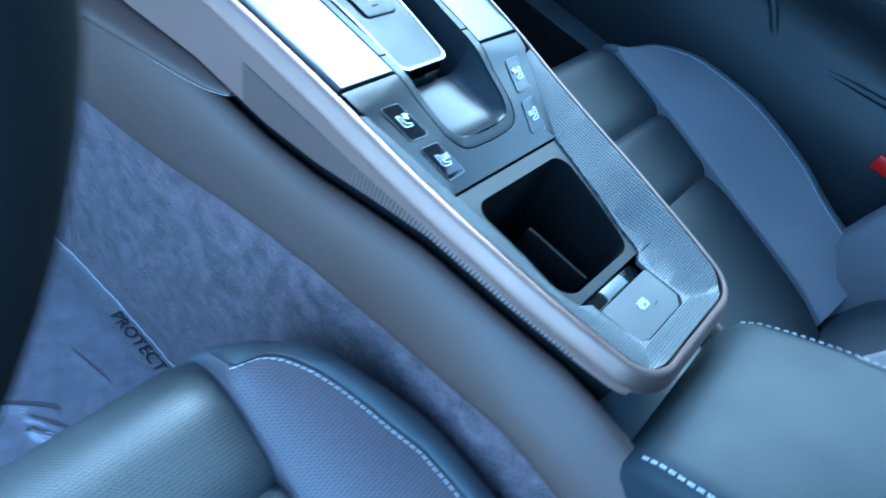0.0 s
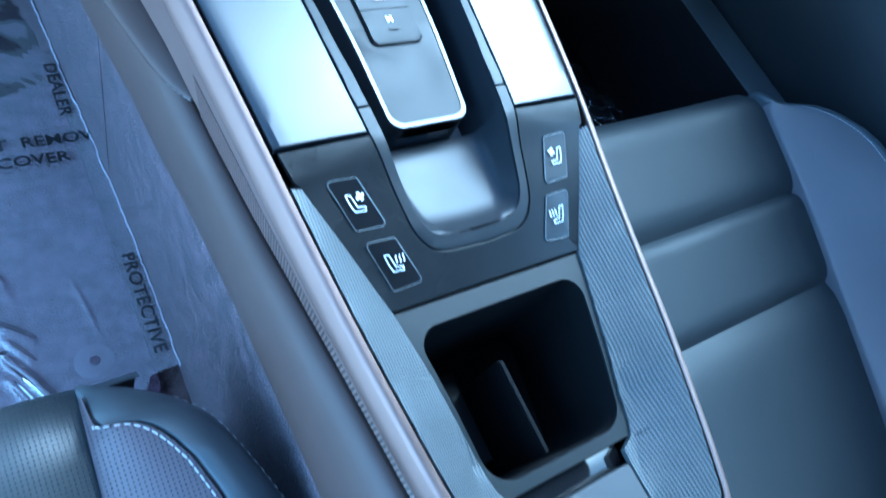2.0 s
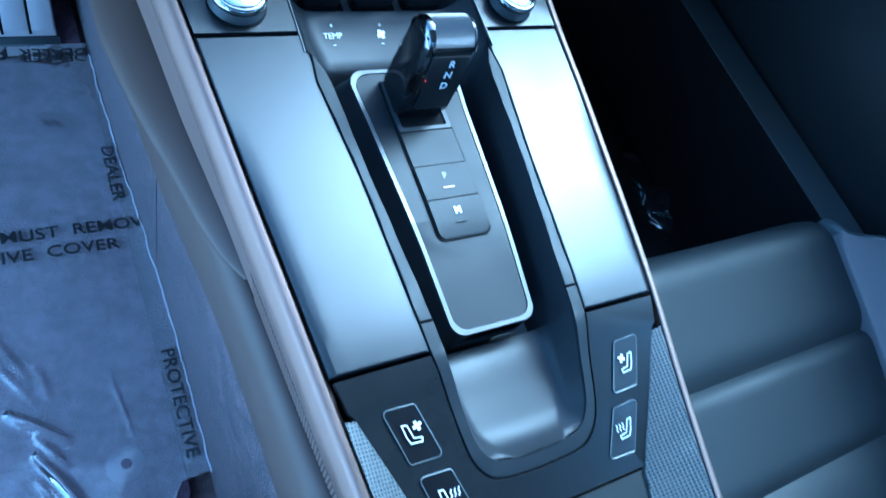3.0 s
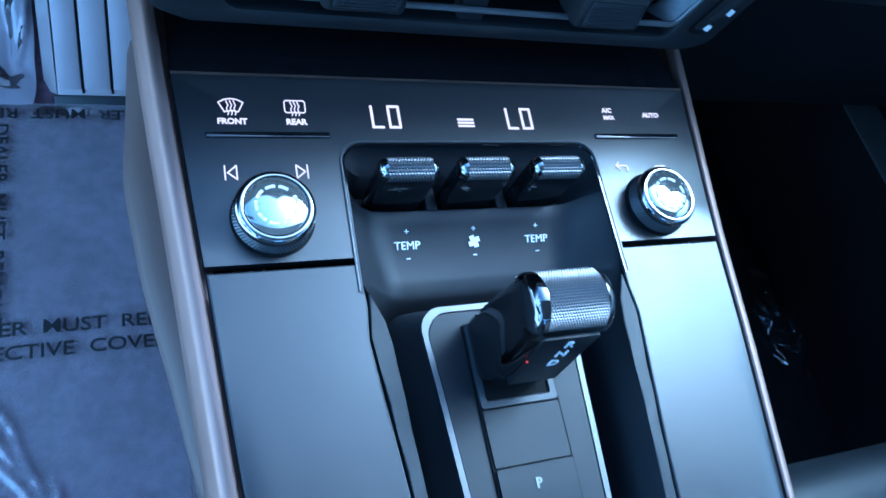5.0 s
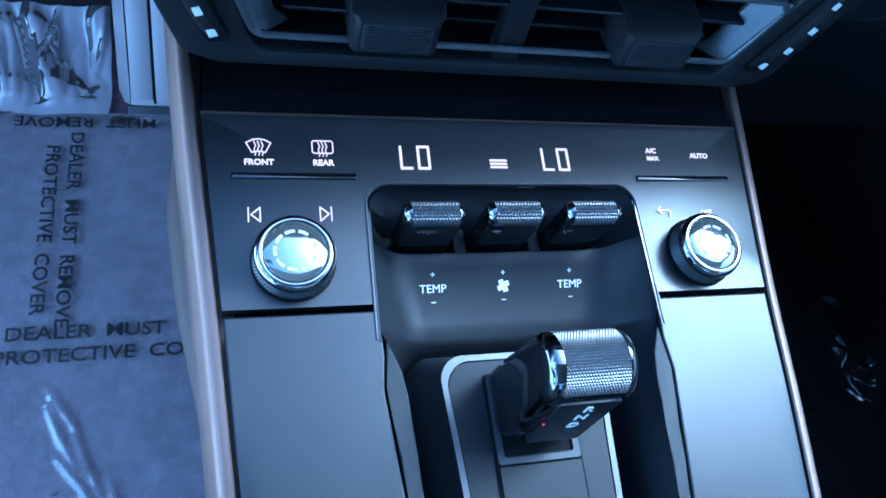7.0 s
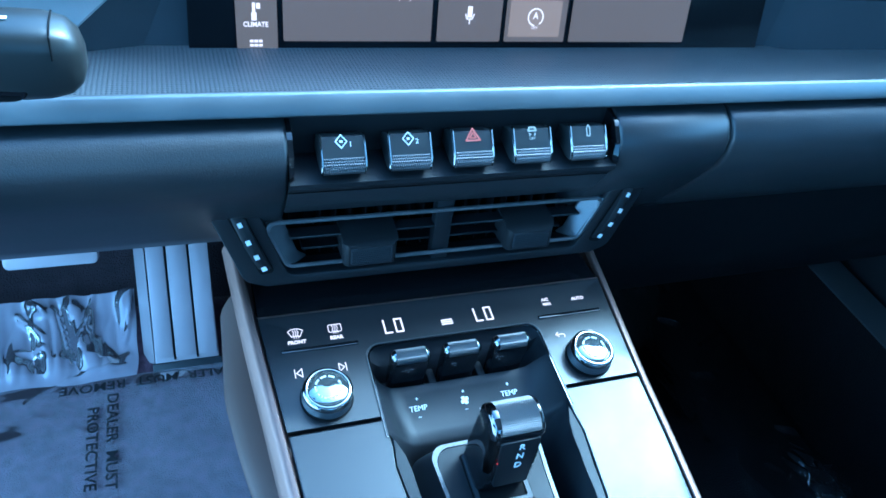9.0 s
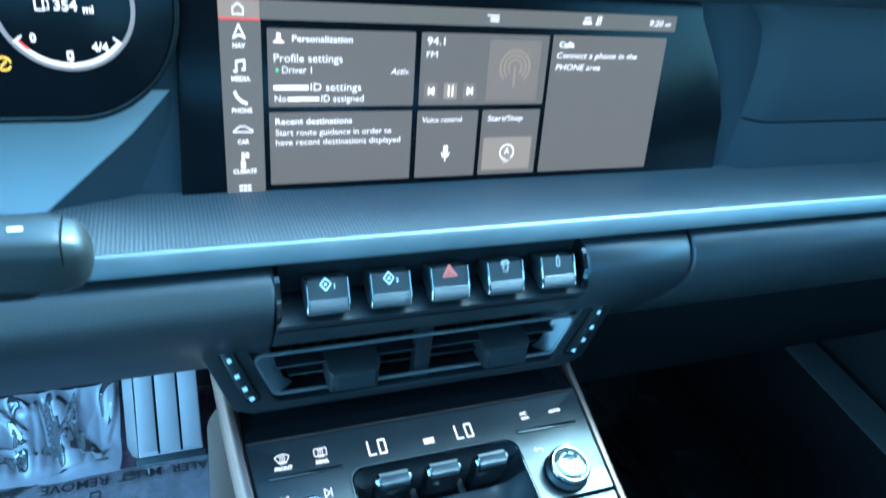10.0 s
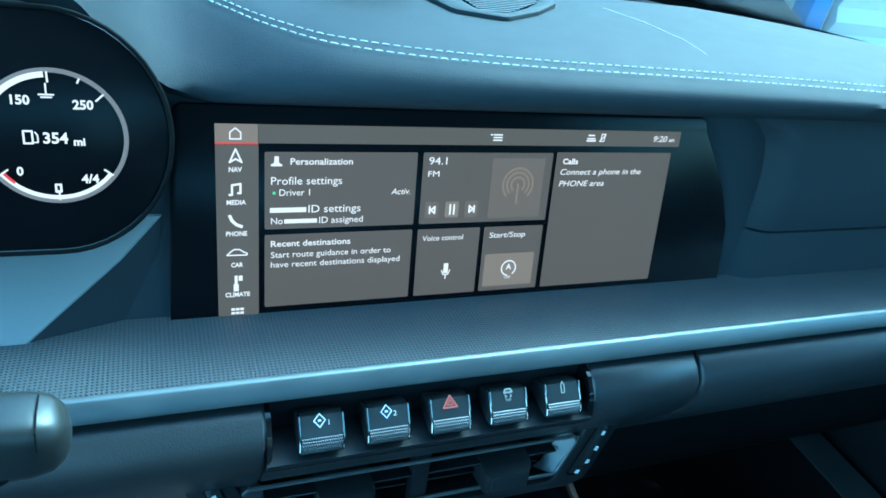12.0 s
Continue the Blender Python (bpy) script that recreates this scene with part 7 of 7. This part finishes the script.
    for j in range(13):
        h = 0.62 * j / 12
        rows.append([(cx + 0.135 * t, by - h * lean - 0.012 * (1 - t * t) - 0.004 * math.cos(h * 60) , bz + h) for t in np.linspace(-1, 1, 11)] + [(cx + 0.135, by - h * lean - 0.09, bz + h), (cx - 0.135, by - h * lean - 0.09, bz + h)])
    part("backrest_pad", loft(rows), LEATHER, s, "black leather backrest pad", smooth=60)
    for side in (-1, 1):
        rows, seam = [], []
        for j in range(19):
            h = 0.60 * j / 18
            out = 0.105 * math.sin(math.pi * min(1.0, 0.12 + h / 0.62)) ** 0.7
            wide = 0.112 - 0.02 * (h / 0.6)
            if side * mirror < 0:
                wide = min(wide, 0.098)
            y = by - h * lean
            ring = [(0.130, -0.02), (0.132, 0.004), (0.142, out * 0.55), (0.162, out * 0.92), (0.185, out), (0.130 + wide * 0.86, out * 0.80), (0.130 + wide, out * 0.35), (0.130 + wide, -0.06), (0.132, -0.09)]
            rows.append([(cx + side * x, y + d, bz + h) for x, d in ring])
            seam.append(Vector((cx + side * (0.130 + wide * 0.80), y + out * 0.87 + 0.001, bz + h)))
        part("backrest_bolster", loft(rows), BOLSTER if mirror > 0 else LEATHER, s, "smooth black leather backrest bolster", smooth=60)
        part("stitching", stitches(seam[1:-1], 0.0045, 0.0016, 0.0014, (side * 0.5, 1, 0)), STITCH, s, "pale seam")
    part("seat_base", box(cx - 0.20, cx + 0.20, y0 - 0.45, y0 - 0.03, FLOOR, bz - 0.03, 0.01), DARK, s, "black seat base")
    return s


seat(0.325, -0.094, -0.0005, "black leather passenger seat with horizontal cushion seams", 1, 12.1, (-0.106, -0.196), 0.398, (0.036, 0.026, 0.0095),
     [(-0.45, 0.098), (-0.40, 0.108), (-0.366, 0.124), (-0.196, 0.147), (-0.106, 0.156), (0.0, 0.158)],
     [(-0.45, 0.165), (-0.38, 0.172), (-0.32, 0.190), (-0.27, 0.222), (-0.19, 0.243), (-0.096, 0.250), (-0.060, 0.230), (-0.039, 0.203), (-0.028, 0.175), (-0.020, 0.160), (0.0, 0.1585)],
     [(-0.45, 0.052), (-0.32, 0.050), (-0.27, 0.048), (-0.19, 0.044), (-0.096, 0.026), (-0.039, 0.010), (-0.021, 0.0), (0.0, -0.004)])
seat(-0.325, -0.178, 0.022, "black perforated leather driver's seat with pale stitching", -1)

# ---- cabin shell ----
def wall(name, bm, material, label, category, kind="structure"):
    return tagged(part(name, bm, material), label, category, kind=kind)


# passenger door: upper panel, armrest, pocket, sill
door = thing("door_1", "closed passenger door with dark trim", "door", (0.70, -0.3, -0.3), kind="structure")
rows = []
for y in np.linspace(-0.95, 0.40, 12):
    rows.append([(x, y, z) for x, z in ((0.700, -0.32), (0.680, -0.28), (0.668, -0.235), (0.664, -0.16), (0.672, -0.10), (0.684, -0.075), (0.690, -0.05), (0.676, -0.02), (0.640, 0.0), (0.635, 0.02), (0.660, 0.035), (0.690, 0.10), (0.705, 0.20), (0.715, 0.265), (0.75, 0.27), (0.76, -0.45))])
part("door_panel", loft(rows), DOOR, door, "dark door trim", smooth=50)
arm = [(0.683, y, z) for y, z in ((0.05, 0.01), (-0.05, -0.005), (-0.15, -0.032), (-0.20, -0.060), (-0.225, -0.087), (-0.245, -0.098), (-0.28, -0.095), (-0.316, -0.088), (-0.45, -0.075), (-0.7, -0.065))]
table = [[(float(i), p[k]) for i, p in enumerate(arm)] for k in range(3)]
arm = [tuple(smooth_lerp(q, c) for c in table) for q in np.linspace(0, len(arm) - 1, 60)]
part("pocket_edge", tube(arm, 0.006, 8), GREY, door, "grey edge of the door pocket")
part("reflector", box(0.655, 0.664, -0.46, -0.425, -0.142, -0.122, 0.002), REFLECTOR, door, "red reflector")
sill = [(0.598, FLOOR), (0.600, -0.236), (0.604, -0.227), (0.612, -0.2245), (0.654, -0.2245), (0.661, -0.232), (0.664, -0.30), (0.70, -0.30), (0.70, FLOOR)]
for s, n in ((1, "sill_right"), (-1, "sill_left")):
    rows = [[(s * x, y, z) for x, z in sill] for y in (-0.95, 0.45)]
    # Near-black carpet; the shade on the sill's inner face is in this colour.
    wall("trim", loft(rows), MATSHADE, "black carpeted door sill, shade in its colour, with a grey step plate", "sill")
    rows = [[(s * x, y, z) for x, z in ((0.6015, -0.2350), (0.6055, -0.2255), (0.612, -0.2230), (0.654, -0.2230), (0.659, -0.2270), (0.655, -0.2262), (0.612, -0.2262))] for y in (-0.95, 0.30)]
    wall("trim", loft(rows), SILLSKIN, "grey plastic step plate on the door sill", "step plate")
# left side: body below the open door, pillars, roof, rear
part_l = loft([[(x, y, z) for x, z in ((-0.70, FLOOR), (-0.70, -0.28), (-0.74, -0.28), (-0.74, FLOOR))] for y in (-0.95, 0.45)])
wall("wall_left", part_l, BODY, "painted body sill under the open driver's door", "body")
wall("wall_rear", box(-0.74, 0.74, -1.26, -1.22, FLOOR, 0.30), SOFT, "dark rear bulkhead", "wall")
for s in (-1, 1):
    wall("wall_quarter", box(*sorted((s * 0.70, s * 0.74)), -1.24, -0.93, FLOOR, 0.30), SOFT, "dark rear side panel", "wall")
    wall("wall_kick", box(*sorted((s * 0.70, s * 0.74)), 0.40, 0.80, FLOOR, 0.11), BLACKGRAIN, "dark footwell side panel", "wall")
    wall("pillar", tube([(s * 0.71, 0.24, 0.25), (s * 0.64, 0.10, 0.44), (s * 0.56, -0.08, 0.585), (s * 0.54, -0.30, 0.625)], 0.028, 10), HEAD, "grey windscreen pillar", "pillar")
    wall("pillar", tube([(s * 0.71, -0.93, 0.28), (s * 0.60, -0.93, 0.55), (s * 0.54, -0.90, 0.62)], 0.05, 10), HEAD, "grey rear pillar", "pillar")
rows = []
for y in np.linspace(-1.10, -0.09, 10):
    rows.append([(x, y, 0.645 - 0.10 * (x / 0.6) ** 2 - 0.10 * max(0, -0.7 - y)) for x in np.linspace(-0.57, 0.57, 13)] + [(0.57, y, 0.60), (0.57, y, 0.68 - 0.10), (0.0, y, 0.70), (-0.57, y, 0.58)])
wall("ceiling", loft(rows), HEAD, "grey cloth headliner", "ceiling")


rows = []
for x in np.linspace(-0.70, 0.70, 29):
    b = Vector((x, screen_base(x), 0.245))
    e = Vector((x * 0.80, -0.075 - 0.10 * (x / 0.7) ** 2, 0.638 - 0.10 * (x * 0.8 / 0.6) ** 2))
    rows.append([b.lerp(e, k / 8) + Vector((0, 0.03, 0.05)) * math.sin(math.pi * k / 8) for k in range(9)])
ws = wall("window_1", loft(rows, closed=False), GLASS, "clear windscreen", "window")
ws.visible_shadow = False
frit = [[(x, screen_base(x) + d, 0.246 + h) for d, h in ((0.002, 0.0), (-0.012, 0.010), (-0.010, 0.0165), (0.004, 0.012))] for x in np.linspace(-0.70, 0.70, 29)]
wall("trim", loft(frit), DARK, "black band along the windscreen's foot", "trim")

rows = [[(x, screen_base(x) + 0.004, 0.236), (x, screen_base(x) + 0.05, 0.17), (x, max(0.60, screen_base(x) + 0.10), 0.09), (x, 0.78, 0.04)] for x in np.linspace(-0.74, 0.74, 25)]
wall("cowl", loft(rows, closed=False), BODY, "painted cowl before the windscreen", "cowl")
TINT = clear("side glass", tint=(0.75, 0.80, 0.78))
rows = [[(0.725, y, 0.268), (0.70, y, 0.38), (0.64, y, 0.50), (0.575, y, 0.585)] for y in np.linspace(-0.95, 0.38, 8)]
wall("window_2", loft(rows, closed=False), TINT, "closed passenger side window", "window").visible_shadow = False

# ---- outside ----
wall("ground", sheet([(300, 300), (300, -300), (-300, -300), (-300, 300)], thick=0.1, bevel=0, matrix=Matrix.Translation((0, 0, -0.62))), surface("pale concrete", (0.42, 0.41, 0.40), 0.9, grain=(60, 1.0), mottle=(0.6, 0.15)), "pale concrete yard", "ground")
hall = thing("dealership_hall", "pale hall with blue posts and ribbed shutters", "building", (6, 2.8, -0.62))
PALE = surface("pale wall paint", (0.55, 0.53, 0.47), 0.7, grain=(40, 0.4), mottle=(0.8, 0.06))
BLUE = surface("blue post paint", (0.10, 0.17, 0.42), 0.5)
part("wall", box(0.6, 16, 2.7, 3.0, -0.62, 1.0), PALE, hall)
part("roof", box(0.4, 16.2, 2.66, 3.2, 1.0, 1.15), GREY, hall)
for k in range(10):
    x = 1.37 + 1.6 * k
    part("post", box(x - 0.06, x + 0.06, 2.58, 2.7, -0.62, 1.0, 0.01), BLUE, hall, "blue post")
    if k < 9:
        part("shutter", along_x([(2.69, -0.6)] + [(2.63 + 0.03 * (j % 2), -0.55 + 0.07 * j) for j in range(20)] + [(2.69, 0.8)], x + 0.2, x + 1.4), PALE, hall, "ribbed roller shutter", smooth=0)
